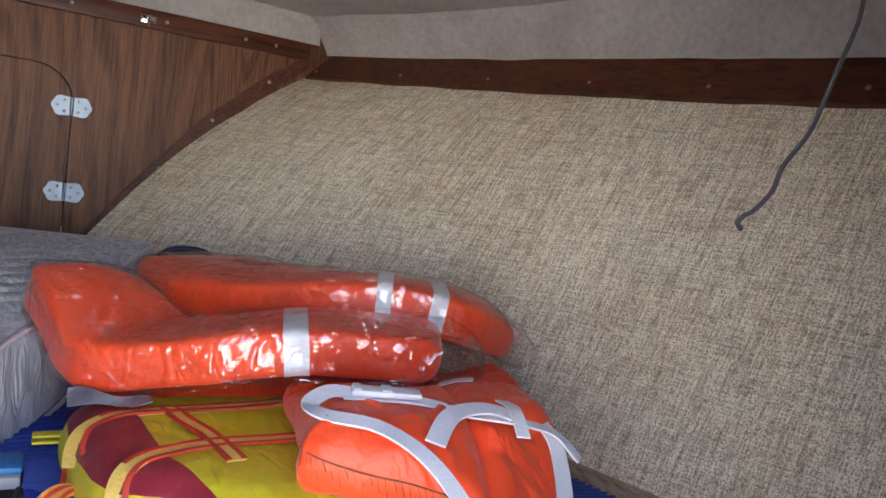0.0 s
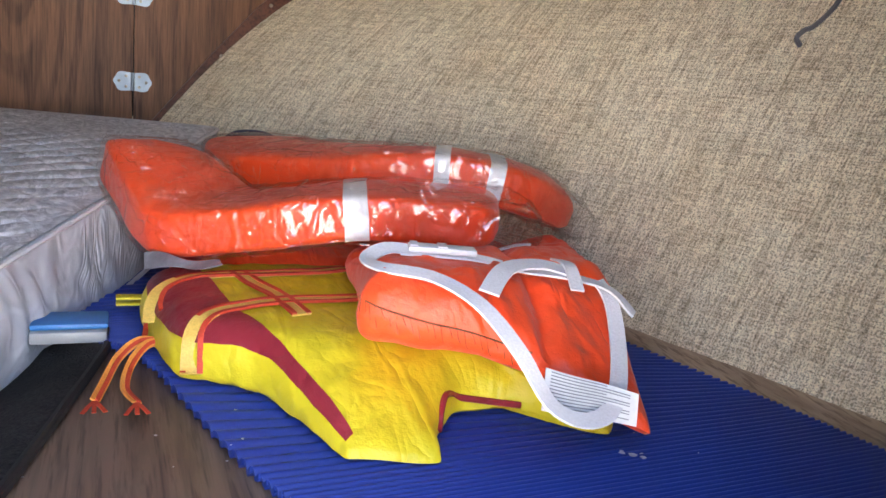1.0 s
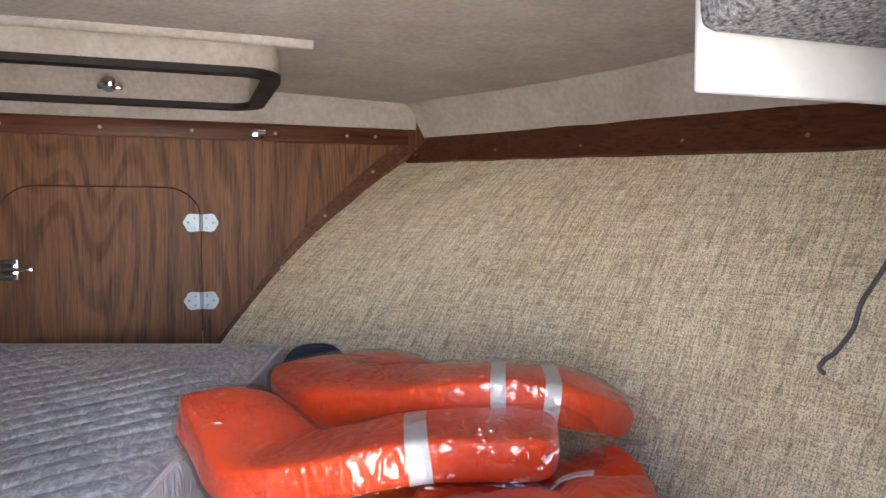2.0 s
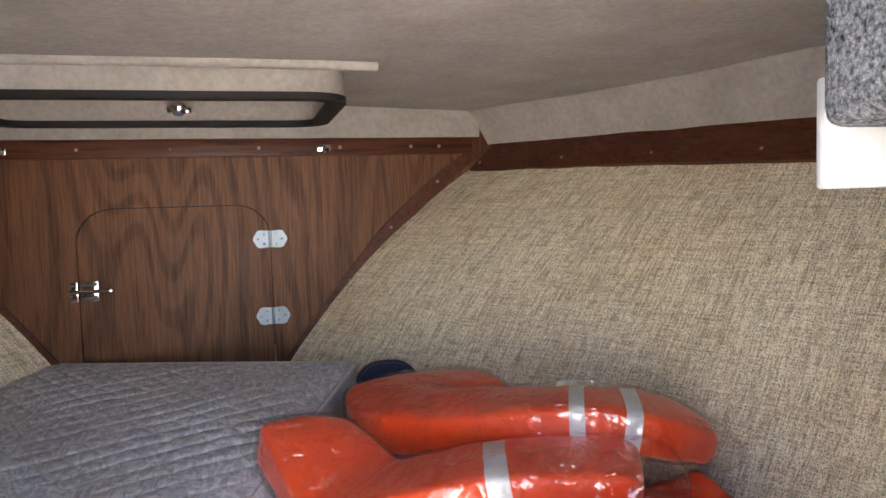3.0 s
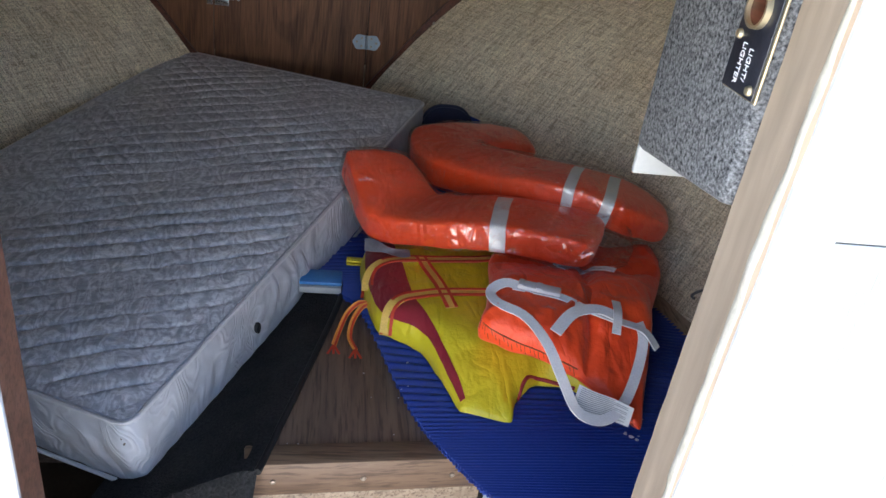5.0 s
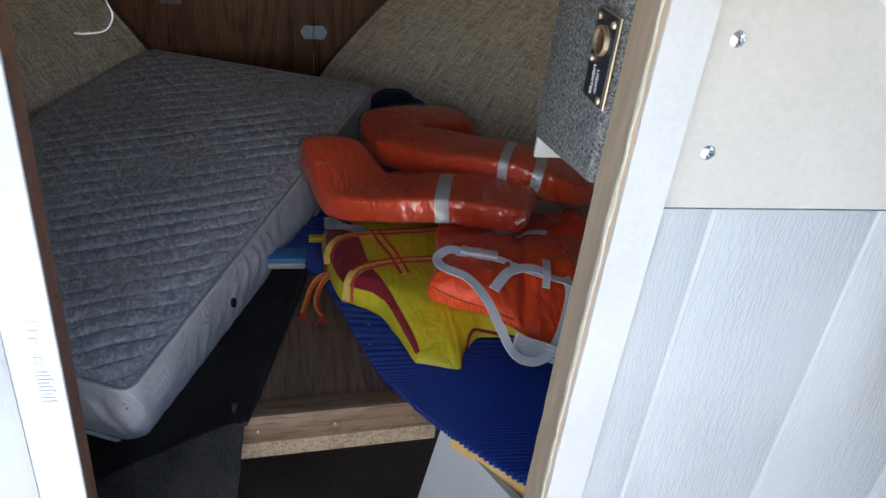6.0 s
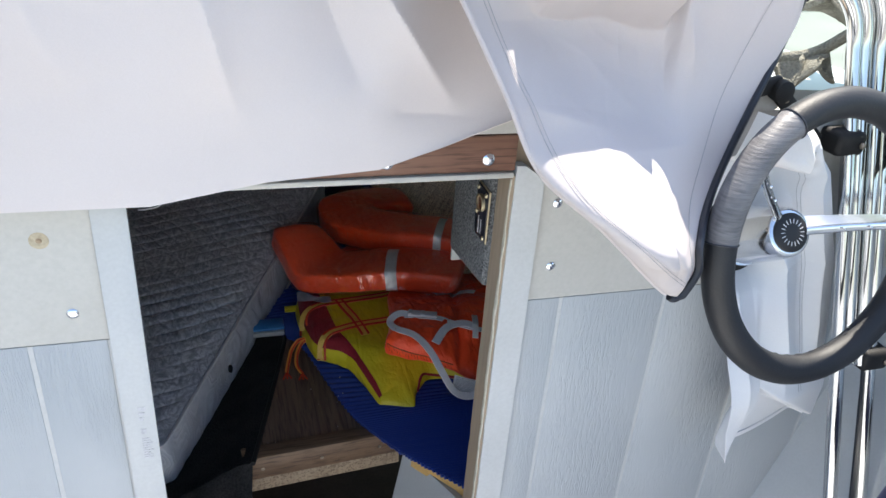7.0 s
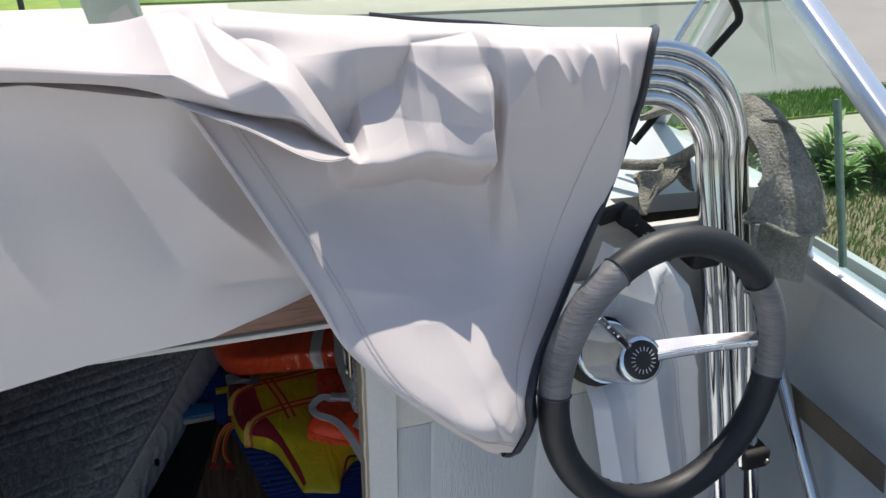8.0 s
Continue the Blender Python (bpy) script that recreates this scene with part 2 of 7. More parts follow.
# Siding white lowered too, to stand for weaker light on the bulkhead.
M_SIDING = embossed("dimmed_embossed_siding", (0.35, 0.375, 0.395), (0.41, 0.43, 0.445))
M_RAW = surface("raw_pine", (0.29, 0.215, 0.15), (0.37, 0.285, 0.205), 0.8, 9, 110, 0.4, 0.0008, stretch=(1, 1, 0.07), fleck=0.2)
M_PUTTY = surface("ivory_putty", (0.50, 0.46, 0.36), (0.60, 0.57, 0.48), 0.6, 40, 160, 0.5, 0.002, fleck=0.15)
M_STITCH = surface("grey_thread", (0.34, 0.33, 0.34), (0.42, 0.41, 0.42), 0.8, 40, 200, 0.0)
M_BERTH = wood("berth_board", (0.195, 0.13, 0.092), (0.09, 0.057, 0.041), 0.8, 0.45, "y")
M_PLANK = wood("berth_edge", (0.20, 0.122, 0.072), (0.105, 0.06, 0.035), 0.8, 0.55, "x")
M_STRINGER = wood("stringer", (0.40, 0.30, 0.20), (0.24, 0.165, 0.105), 0.8, 0.8, "y")
M_CARPET = surface("black_carpet", (0.024, 0.0235, 0.0235), (0.050, 0.049, 0.048), 0.95, 12, 260, 1.0, 0.006, fleck=0.6, spec=0.1)
M_GREY_CARPET = surface("grey_carpet", (0.012, 0.013, 0.015), (0.34, 0.345, 0.35), 0.95, 340, 800, 0.6, 0.003, fleck=0.6, spec=0.1)
M_MAT = surface("blue_foam_mat", (0.008, 0.036, 0.24), (0.012, 0.050, 0.31), 0.5, 5, 300, 0.15, 0.0006, fleck=0.15)
M_FOAM = surface("yellow_foam", (0.66, 0.40, 0.13), (0.74, 0.48, 0.18), 0.9, 8, 240, 0.6, 0.002, fleck=0.2)


def ticking(name):
    """Pale vinyl with a brushed leaf print in two greys, slightly glossy."""
    m, nt, p = nodes_of(name)
    strokes = noise_tex(nt, coords(nt, (1, 0.55, 1), (0, 0, 25)), 36, 4, 0.6, 3.2)
    cross = noise_tex(nt, coords(nt, (0.5, 1, 1), (0, 0, -30)), 60, 4, 0.6, 2.6)
    stain = noise_tex(nt, coords(nt), 5, 4, 0.6)
    col = ramp(nt, strokes, [(0.41, (0.41, 0.425, 0.465)), (0.50, (0.545, 0.56, 0.605)), (0.58, (0.71, 0.73, 0.765))])
    col = mixed(nt, 0.42, col, ramp(nt, cross, [(0.42, (0.55, 0.55, 0.57)), (0.54, (1, 1, 1))]), "MULTIPLY")
    col = mixed(nt, 0.5, col, ramp(nt, stain, [(0.35, (0.80, 0.78, 0.76)), (0.6, (1, 1, 1))]), "MULTIPLY")
    nt.links.new(col, p.inputs["Base Color"])
    p.inputs["Roughness"].default_value = 0.36
    h = node(nt, "ShaderNodeMath", {0: strokes, 1: cross}, operation="ADD").outputs[0]
    bumped(nt, p, h, 0.3, 0.002)
    return m


M_TICK = ticking("mattress_ticking")


def border_vinyl(name):
    """Pale vinyl with flowing contour lines like marbled wood."""
    m, nt, p = nodes_of(name)
    flow = noise_tex(nt, coords(nt, (1, 1, 0.40), (0, 18, 0)), 7.5, 2, 0.45, 1.4)
    wave = node(nt, "ShaderNodeMath", {0: flow, 1: 130.0}, operation="MULTIPLY").outputs[0]
    wave = node(nt, "ShaderNodeMath", {0: wave}, operation="SINE").outputs[0]
    wave = node(nt, "ShaderNodeMath", {0: wave, 1: 0.5, 2: 0.5}, operation="MULTIPLY_ADD").outputs[0]
    patch = noise_tex(nt, coords(nt), 14, 3, 0.6)
    lines = ramp(nt, wave, [(0.60, (0.48, 0.495, 0.53)), (0.98, (0.62, 0.635, 0.665))])
    plain = ramp(nt, patch, [(0.35, (0.43, 0.445, 0.48)), (0.65, (0.57, 0.585, 0.62))])
    col = mixed(nt, ramp(nt, patch, [(0.40, (0.10,) * 3), (0.60, (0.75,) * 3)]), plain, lines)
    nt.links.new(col, p.inputs["Base Color"])
    p.inputs["Roughness"].default_value = 0.33
    bumped(nt, p, wave, 0.5, 0.0016)
    return m


M_BORDER = border_vinyl("mattress_border")
M_PIPING = surface("mattress_piping", (0.55, 0.55, 0.57), (0.62, 0.62, 0.63), 0.5, 20, 200, 0.2, fleck=0.1)
M_ORANGE = nylon("orange_nylon", (0.84, 0.058, 0.010), (0.90, 0.080, 0.014), 0.5, 0.1)
M_YELLOW = nylon("yellow_nylon", (0.66, 0.54, 0.022), (0.74, 0.62, 0.030), 0.45)
M_RED = nylon("crimson_nylon", (0.26, 0.018, 0.03), (0.34, 0.028, 0.045), 0.4)
M_WEB = surface("white_webbing", (0.70, 0.69, 0.72), (0.80, 0.79, 0.81), 0.6, 20, 420, 0.6, 0.001, fleck=0.15)
M_TAPE = surface("white_tape", (0.66, 0.65, 0.66), (0.76, 0.75, 0.76), 0.5, 20, 200, 0.2, fleck=0.1)
M_STRAP_O = surface("orange_webbing", (0.82, 0.28, 0.045), (0.88, 0.36, 0.07), 0.65, 40, 420, 0.7, 0.001, fleck=0.25)
M_STRAP_Y = surface("gold_webbing", (0.80, 0.50, 0.10), (0.86, 0.58, 0.14), 0.65, 40, 420, 0.7, 0.001, fleck=0.25)
M_STRAP_R = surface("red_webbing", (0.60, 0.05, 0.02), (0.68, 0.07, 0.03), 0.65, 40, 420, 0.7, 0.001, fleck=0.2)
M_LABEL = surface("label_cloth", (0.72, 0.71, 0.70), (0.78, 0.77, 0.76), 0.7, 20, 200, 0.1, fleck=0.1)
M_INK = surface("label_ink", (0.22, 0.22, 0.23), (0.30, 0.30, 0.31), 0.7, 20, 200, 0.0, fleck=0.1)
M_FILM = clear_film("clear_bag", 0.40, 0.07, 16)
M_CANVAS = cloth("white_canvas", (0.575, 0.53, 0.525), (0.63, 0.585, 0.58), 0.22, 0.10)
M_CANVAS_THICK = cloth("doubled_canvas", (0.575, 0.53, 0.525), (0.63, 0.585, 0.58), 0.10, 0.08)
M_BLACK = surface("black_vinyl", (0.012, 0.013, 0.02), (0.02, 0.022, 0.03), 0.4, 20, 300, 0.2, fleck=0.2)
M_RUBBER = surface("black_rubber", (0.012, 0.0115, 0.0115), (0.020, 0.019, 0.019), 0.65, 20, 300, 0.2, fleck=0.2, spec=0.3)
M_LEATHER = surface("black_leather", (0.006, 0.0065, 0.009), (0.010, 0.011, 0.014), 0.56, 20, 320, 0.5, 0.0008, fleck=0.2, spec=0.5)
M_GREYGRIP = surface("grey_grip", (0.13, 0.125, 0.13), (0.19, 0.185, 0.19), 0.5, 25, 420, 0.6, 0.0014, fleck=0.45, stretch=(0.10, 0.10, 1), rot=(0, 30, 0))
M_STEEL = metal("polished_steel", (0.60, 0.61, 0.62), 0.12)
M_SCREW = metal("dull_screw", (0.34, 0.29, 0.24), 0.45)
M_CHROME = metal("chrome", (0.80, 0.80, 0.82), 0.12)
M_BRIGHT = metal("hinge_steel", (0.27, 0.32, 0.37), 0.5)
M_ALU = metal("mill_aluminium", (0.72, 0.73, 0.75), 0.38)
M_TOWEL = surface("grey_towel", (0.19, 0.185, 0.155), (0.36, 0.35, 0.30), 0.95, 30, 260, 1.0, 0.0045, fleck=0.45, spec=0.1)
M_HATCH = cloth("hatch_lid", (0.70, 0.56, 0.50), (0.76, 0.63, 0.57), 0.05)
# Brighter white for unseen surfaces, chosen to bounce light into the cabin.
M_BOUNCE_WHITE = surface("bounce_white", (0.74, 0.75, 0.75), (0.80, 0.81, 0.81), 0.5, 5, 120, 0.2, 0.001, fleck=0.06)
M_TRAY = surface("tray_plastic", (0.34, 0.345, 0.33), (0.42, 0.425, 0.41), 0.4, 6, 120, 0.1, fleck=0.08)
M_CYAN = surface("blue_plastic", (0.02, 0.16, 0.42), (0.03, 0.22, 0.52), 0.4, 10, 160, 0.1, fleck=0.1)
M_WIRE = surface("wire_sheath", (0.03, 0.028, 0.028), (0.06, 0.055, 0.055), 0.45, 30, 200, 0.1)
M_TAN = surface("tan_strap", (0.12, 0.095, 0.065), (0.17, 0.135, 0.095), 0.7, 12, 300, 0.4)
M_GLASS = glass_pane("window_glass", (0.86, 0.93, 0.90))
M_GLASSEDGE = surface("glass_edge", (0.24, 0.32, 0.26), (0.30, 0.38, 0.31), 0.2, 20, 100, 0.0)
M_ROAD = surface("asphalt", (0.20, 0.19, 0.18), (0.25, 0.24, 0.225), 0.9, 0.8, 60, 0.4, 0.004, fleck=0.25)
M_WALK = surface("concrete", (0.42, 0.37, 0.30), (0.50, 0.45, 0.37), 0.9, 1.2, 70, 0.3, 0.003, fleck=0.2)
M_SOIL = surface("dry_soil", (0.24, 0.19, 0.12), (0.34, 0.28, 0.19), 0.95, 2.5, 40, 0.8, 0.01, fleck=0.5)
M_GRASS = surface("grass", (0.15, 0.25, 0.035), (0.25, 0.36, 0.06), 0.85, 3, 60, 0.6, 0.01, fleck=0.35)
M_LEAF = surface("weed_leaf", (0.10, 0.22, 0.035), (0.19, 0.34, 0.07), 0.6, 8, 60, 0.2, fleck=0.3)
M_GRAVEL = surface("gravel", (0.30, 0.29, 0.28), (0.55, 0.54, 0.52), 0.9, 40, 90, 0.8, 0.01, fleck=0.5)
M_SOLE = surface("dirty_sole", (0.06, 0.042, 0.03), (0.10, 0.072, 0.052), 0.6, 9, 120, 0.4, 0.002, fleck=0.35)
M_NAVY = surface("navy_vinyl", (0.012, 0.014, 0.045), (0.018, 0.022, 0.06), 0.45, 12, 200, 0.2)


# ---- builders ----
def part(name, bm, material, parent=None, label="", smooth=True):
    """Links a bmesh, made in the world's coordinates, as one mesh under a thing or a part."""
    bmesh.ops.recalc_face_normals(bm, faces=bm.faces)
    me = bpy.data.meshes.new(name)
    bm.to_mesh(me)
    bm.free()
    me.materials.append(material)
    if smooth:
        for poly in me.polygons:
            poly.use_smooth = True
        me.set_sharp_from_angle(angle=radians(38))
    ob = new(name, me)
    if parent is not None:
        ob.parent = parent
        ob.matrix_parent_inverse = base_of(parent).inverted()
    if label:
        tagged(ob, label)
    return ob


def base_of(ob):
    m = ob.matrix_basis.copy()
    return base_of(ob.parent) @ ob.matrix_parent_inverse @ m if ob.parent else m


def thing(name, place, label, category, group=""):
    ob = new(name)
    ob.matrix_basis = Matrix.Translation(place)
    ob.empty_display_size = 0.05
    return tagged(ob, label, category, group)


def place_copy(name, mesh, m, parent, label=""):
    """A piece that shares its mesh with its like, at the pose m, under a thing."""
    ob = new(name, mesh)
    ob.parent = parent
    ob.matrix_parent_inverse = base_of(parent).inverted()
    ob.matrix_basis = m
    if label:
        tagged(ob, label)
    return ob


def mesh_of(name, bm, material):
    bmesh.ops.recalc_face_normals(bm, faces=bm.faces)
    me = bpy.data.meshes.new(name)
    bm.to_mesh(me)
    bm.free()
    me.materials.append(material)
    for poly in me.polygons:
        poly.use_smooth = True
    me.set_sharp_from_angle(angle=radians(38))
    return me


def box(x0, x1, y0, y1, z0, z1, bevel=0.003, bm=None, m=None, segments=2):
    bm = bm or bmesh.new()
    made = bmesh.ops.create_cube(bm, size=1.0)["verts"]
    for v in made:
        v.co = Vector((x0 + (v.co.x + 0.5) * (x1 - x0), y0 + (v.co.y + 0.5) * (y1 - y0), z0 + (v.co.z + 0.5) * (z1 - z0)))
    if bevel:
        edges = list({e for v in made for e in v.link_edges})
        made = bmesh.ops.bevel(bm, geom=edges, offset=bevel, segments=segments, affect="EDGES", profile=0.5)["verts"]
    if m is not None:
        for v in bm.verts:
            v.co = m @ v.co
    return bm


def sheet(fn, nu, nv, thick=0.002, bm=None, toward=(0, 0.4, -1)):
    """A sheet with thickness: fn(u, v) for u, v in 0..1. toward: the side to which it thickens."""
    bm = bm or bmesh.new()
    P = [[Vector(fn(i / nu, j / nv)) for j in range(nv + 1)] for i in range(nu + 1)]
    top, low = [], []
    c = P[nu // 2][nv // 2]
    way = (P[min(nu // 2 + 1, nu)][nv // 2] - c).cross(P[nu // 2][min(nv // 2 + 1, nv)] - c)
    flip = way.dot(Vector(toward)) > 0
    for i in range(nu + 1):
        a, b = [], []
        for j in range(nv + 1):
            du = P[min(i + 1, nu)][j] - P[max(i - 1, 0)][j]
            dv = P[i][min(j + 1, nv)] - P[i][max(j - 1, 0)]
            n = du.cross(dv)
            n = n.normalized() if n.length > 1e-12 else Vector((0, 0, 1))
            if flip:
                n = -n
            a.append(bm.verts.new(P[i][j]))
            b.append(bm.verts.new(P[i][j] - n * thick))
        top.append(a)
        low.append(b)
    for i in range(nu):
        for j in range(nv):
            bm.faces.new((top[i][j], top[i + 1][j], top[i + 1][j + 1], top[i][j + 1]))
            bm.faces.new((low[i][j + 1], low[i + 1][j + 1], low[i + 1][j], low[i][j]))
    for i in range(nu):
        bm.faces.new((top[i + 1][0], top[i][0], low[i][0], low[i + 1][0]))
        bm.faces.new((top[i][nv], top[i + 1][nv], low[i + 1][nv], low[i][nv]))
    for j in range(nv):
        bm.faces.new((top[0][j], top[0][j + 1], low[0][j + 1], low[0][j]))
        bm.faces.new((top[nu][j + 1], top[nu][j], low[nu][j], low[nu][j + 1]))
    return bm


def curve_through(points, n):
    """n + 1 points on a smooth curve through those given."""
    pts = [Vector(p) for p in points]
    if len(pts) == 2:
        return [pts[0].lerp(pts[1], i / n) for i in range(n + 1)]
    out, m = [], len(pts) - 1
    for i in range(n + 1):
        s = i / n * m
        k = min(int(s), m - 1)
        t = s - k
        p0, p1, p2, p3 = pts[max(k - 1, 0)], pts[k], pts[k + 1], pts[min(k + 2, m)]
        out.append(0.5 * (2 * p1 + (p2 - p0) * t + (2 * p0 - 5 * p1 + 4 * p2 - p3) * t * t + (3 * p1 - p0 - 3 * p2 + p3) * t ** 3))
    return out


def sweep(path, profile, sides=12, bm=None, up=None, closed=False):
    """A skin along a path. profile(s, a): offsets along the side and the up direction at the share s of the way and the angle a."""
    bm = bm or bmesh.new()
    n = len(path)
    rings = []
    ref = Vector(up) if up is not None else None
    side = None
    for i, p in enumerate(path):
        if closed:
            t = (path[(i + 1) % n] - path[i - 1]).normalized()
        else:
            t = (path[min(i + 1, n - 1)] - path[max(i - 1, 0)]).normalized()
        if ref is not None:
            side = t.cross(ref).normalized()
        elif side is None:
            side = t.cross(Vector((0.13, 0.27, 1)) if abs(t.z) < 0.9 else Vector((1, 0.1, 0))).normalized()
        else:
            side = (side - t * side.dot(t)).normalized()
        high = side.cross(t)
        ring = []
        for k in range(sides):
            a = 2 * math.pi * k / sides
            du, dv = profile(i / max(n - 1, 1), a)
            ring.append(bm.verts.new(p + side * du + high * dv))
        rings.append(ring)
    m = n if closed else n - 1
    for i in range(m):
        r0, r1 = rings[i], rings[(i + 1) % n]
        for k in range(sides):
            bm.faces.new((r0[k], r0[(k + 1) % sides], r1[(k + 1) % sides], r1[k]))
    if not closed:
        bm.faces.new(rings[0])
        bm.faces.new(rings[-1])
    return bm


def tube(points, r, n=24, sides=10, bm=None, smooth=True):
    path = curve_through(points, n) if smooth else [Vector(p) for p in points]
    return sweep(path, lambda s, a: (r * math.cos(a), r * math.sin(a)), sides, bm)


def ribbon(points, width, thick, n=30, up=(0, 0, 1), bm=None, twist=None):
    """A flat strap along a curve, lying across the up direction."""
    path = curve_through(points, n)

    def prof(s, a):
        c, d = math.cos(a), math.sin(a)
        u = width / 2 * (1 if c > 0 else -1) * min(1, abs(c) * 1.6)
        v = thick / 2 * (1 if d > 0 else -1) * min(1, abs(d) * 1.6)
        if twist:
            w = twist(s)
            u, v = u * math.cos(w) - v * math.sin(w), u * math.sin(w) + v * math.cos(w)
        return u, v
    return sweep(path, prof, 8, bm, up)


def smooth_outline(points, n):
    """A closed smooth outline of n points through those given."""
    m, out = len(points), []
    pts = [Vector((*p, 0)) for p in points]
    for i in range(n):
        s = i / n * m
        k, t = int(s) % m, s - int(s)
        p0, p1, p2, p3 = pts[k - 1], pts[k], pts[(k + 1) % m], pts[(k + 2) % m]
        q = 0.5 * (2 * p1 + (p2 - p0) * t + (2 * p0 - 5 * p1 + 4 * p2 - p3) * t * t + (3 * p1 - p0 - 3 * p2 + p3) * t ** 3)
        out.append(q.lerp(p1.lerp(p2, t), 0.35))
    return out


def pillow(outline, centre, base, height, rings=14, n=96, power=3.5, lumps=0.006, seed=0.0, seam=0.35, bm=None, curve=0.6, dense=0.8, grow=1.0):
    """A stuffed panel: an outline filled with rings that swell above and below the seam. base(x, y): height of what it lies on."""
    bm = bm or bmesh.new()
    c = Vector((*centre, 0))
    edge = [c + (p - c) * grow for p in smooth_outline(outline, n)]

    def vert(r, k, upper):
        p = c.lerp(edge[k], r)
        b = base(p.x, p.y)
        swell = max(0.0, 1 - r ** power) ** curve
        w = lumps * (noise.noise(Vector((p.x * 13 + seed, p.y * 13, seed))) + 0.6 * noise.noise(Vector((p.x * 34 + seed, p.y * 34, seed))))
        pucker = 0.10 * height * noise.noise(Vector((edge[k].x * 30, edge[k].y * 30, seed))) * r ** 6
        if upper:
            return bm.verts.new((p.x, p.y, b + height * (seam + (1 - seam) * swell) + w * (1 - r ** 6) + pucker))
        return bm.verts.new((p.x, p.y, b + height * seam * (1 - swell) + pucker))
    tops, lows = [], []
    for i in range(1, rings + 1):
        r = (i / rings) ** dense
        tops.append([vert(r, k, True) for k in range(n)])
        lows.append([vert(r, k, False) for k in range(n)] if i < rings else tops[-1])
    for rows, pole in ((tops, vert(0, 0, True)), (lows, vert(0, 0, False))):
        for k in range(n):
            bm.faces.new((pole, rows[0][k], rows[0][(k + 1) % n]))
        for a, b in zip(rows, rows[1:]):
            for k in range(n):
                bm.faces.new((a[k], b[k], b[(k + 1) % n], a[(k + 1) % n]))
    return bm


def plate_with_hole(outer, inner, y0, y1):
    """An upright plate across the boat between y0 and y1, with a hole through it. Loops of (x, z)."""
    bm = bmesh.new()
    loops = []
    for pts in (outer, inner):
        vs = [bm.verts.new((x, y0, z)) for x, z in pts]
        loops.append([bm.edges.new((vs[i], vs[(i + 1) % len(vs)])) for i in range(len(vs))])
    bmesh.ops.triangle_fill(bm, use_beauty=True, edges=loops[0] + loops[1])
    made = bmesh.ops.extrude_face_region(bm, geom=list(bm.faces))["geom"]
    for g in made:
        if isinstance(g, bmesh.types.BMVert):
            g.co.y = y1
    return bm


def plate(loop, y0, y1):
    bm = bmesh.new()
    f = bm.faces.new([bm.verts.new((x, y0, z)) for x, z in loop])
    for g in bmesh.ops.extrude_face_region(bm, geom=[f])["geom"]:
        if isinstance(g, bmesh.types.BMVert):
            g.co.y = y1
    return bm


def lathe(rows, sides=16, bm=None, m=None):
    """A turned body about z: rows of (radius, z)."""
    bm = bm or bmesh.new()
    rings = []
    for r, z in rows:
        rings.append([bm.verts.new((r * math.cos(2 * math.pi * k / sides), r * math.sin(2 * math.pi * k / sides), z)) for k in range(sides)])
    for a, b in zip(rings, rings[1:]):
        for k in range(sides):
            bm.faces.new((a[k], a[(k + 1) % sides], b[(k + 1) % sides], b[k]))
    bm.faces.new(rings[0])
    bm.faces.new(rings[-1])
    if m is not None:
        for ring in rings:
            for v in ring:
                v.co = m @ v.co
    return bm


def facing(place, direction):
    """A pose at a place whose z points along a direction."""
    return Matrix.Translation(place) @ Vector(direction).to_track_quat("Z", "Y").to_matrix().to_4x4()


def lerp_table(table, y):
    if y <= table[0][0]:
        return table[0][1]
    for (a, p), (b, q) in zip(table, table[1:]):
        if y <= b:
            return p + (q - p) * (y - a) / (b - a)
    return table[-1][1]


def screw_mesh(name, r, material=None):
    """A round-headed screw with a cross recess, its head along z."""
    bm = lathe([(r * 0.6, -0.004), (r, -0.0005), (r, 0.0008), (r * 0.8, 0.0024), (r * 0.34, 0.0032)], 14)
    return mesh_of(name, bm, material or M_CHROME)


SCREW = screw_mesh("screw", 0.0042, M_SCREW)
SCREW_BIG = screw_mesh("bolt_head", 0.0085)


# ---- the hull and the cabin ----
BERTH = 0.45       # top of the berth boards
FWD = 1.745        # face of the forward bulkhead
AFT = 0.035        # outer face of the companionway bulkhead
LOW = [(-2.2, 0.96), (0.05, 0.985), (0.446, 0.95), (0.6, 0.905), (0.885, 0.82), (1.1, 0.70), (1.3, 0.545), (1.5, 0.365), (1.745, 0.115), (1.9, -0.05)]
HIGH = [(-2.2, 1.16), (0.05, 1.20), (0.45, 1.185), (0.857, 1.10), (1.078, 1.03), (1.308, 0.948), (1.514, 0.842), (1.722, 0.715), (1.9, 0.60)]
TOP = 1.06         # upper edge of the liner


def hull_x(y, z):
    """Half breadth of the liner at a height."""
    s = (z - BERTH) / (TOP - BERTH)
    lo, hi = lerp_table(LOW, y), lerp_table(HIGH, y)
    bulge = 0.06 + 0.34 * min(1, max(0, (y - 0.5) / 1.25)) ** 1.5
    t = min(max(s, 0.0), 1.0)
    return lo + (hi - lo) * s - bulge * t ** 1.5 * (1 - t)


def hull_z(x, y):
    """Height of the liner over a place; the berth's height inside of it."""
    z = BERTH
    while hull_x(y, z) < abs(x) and z < 1.1:
        z += 0.01
    return z


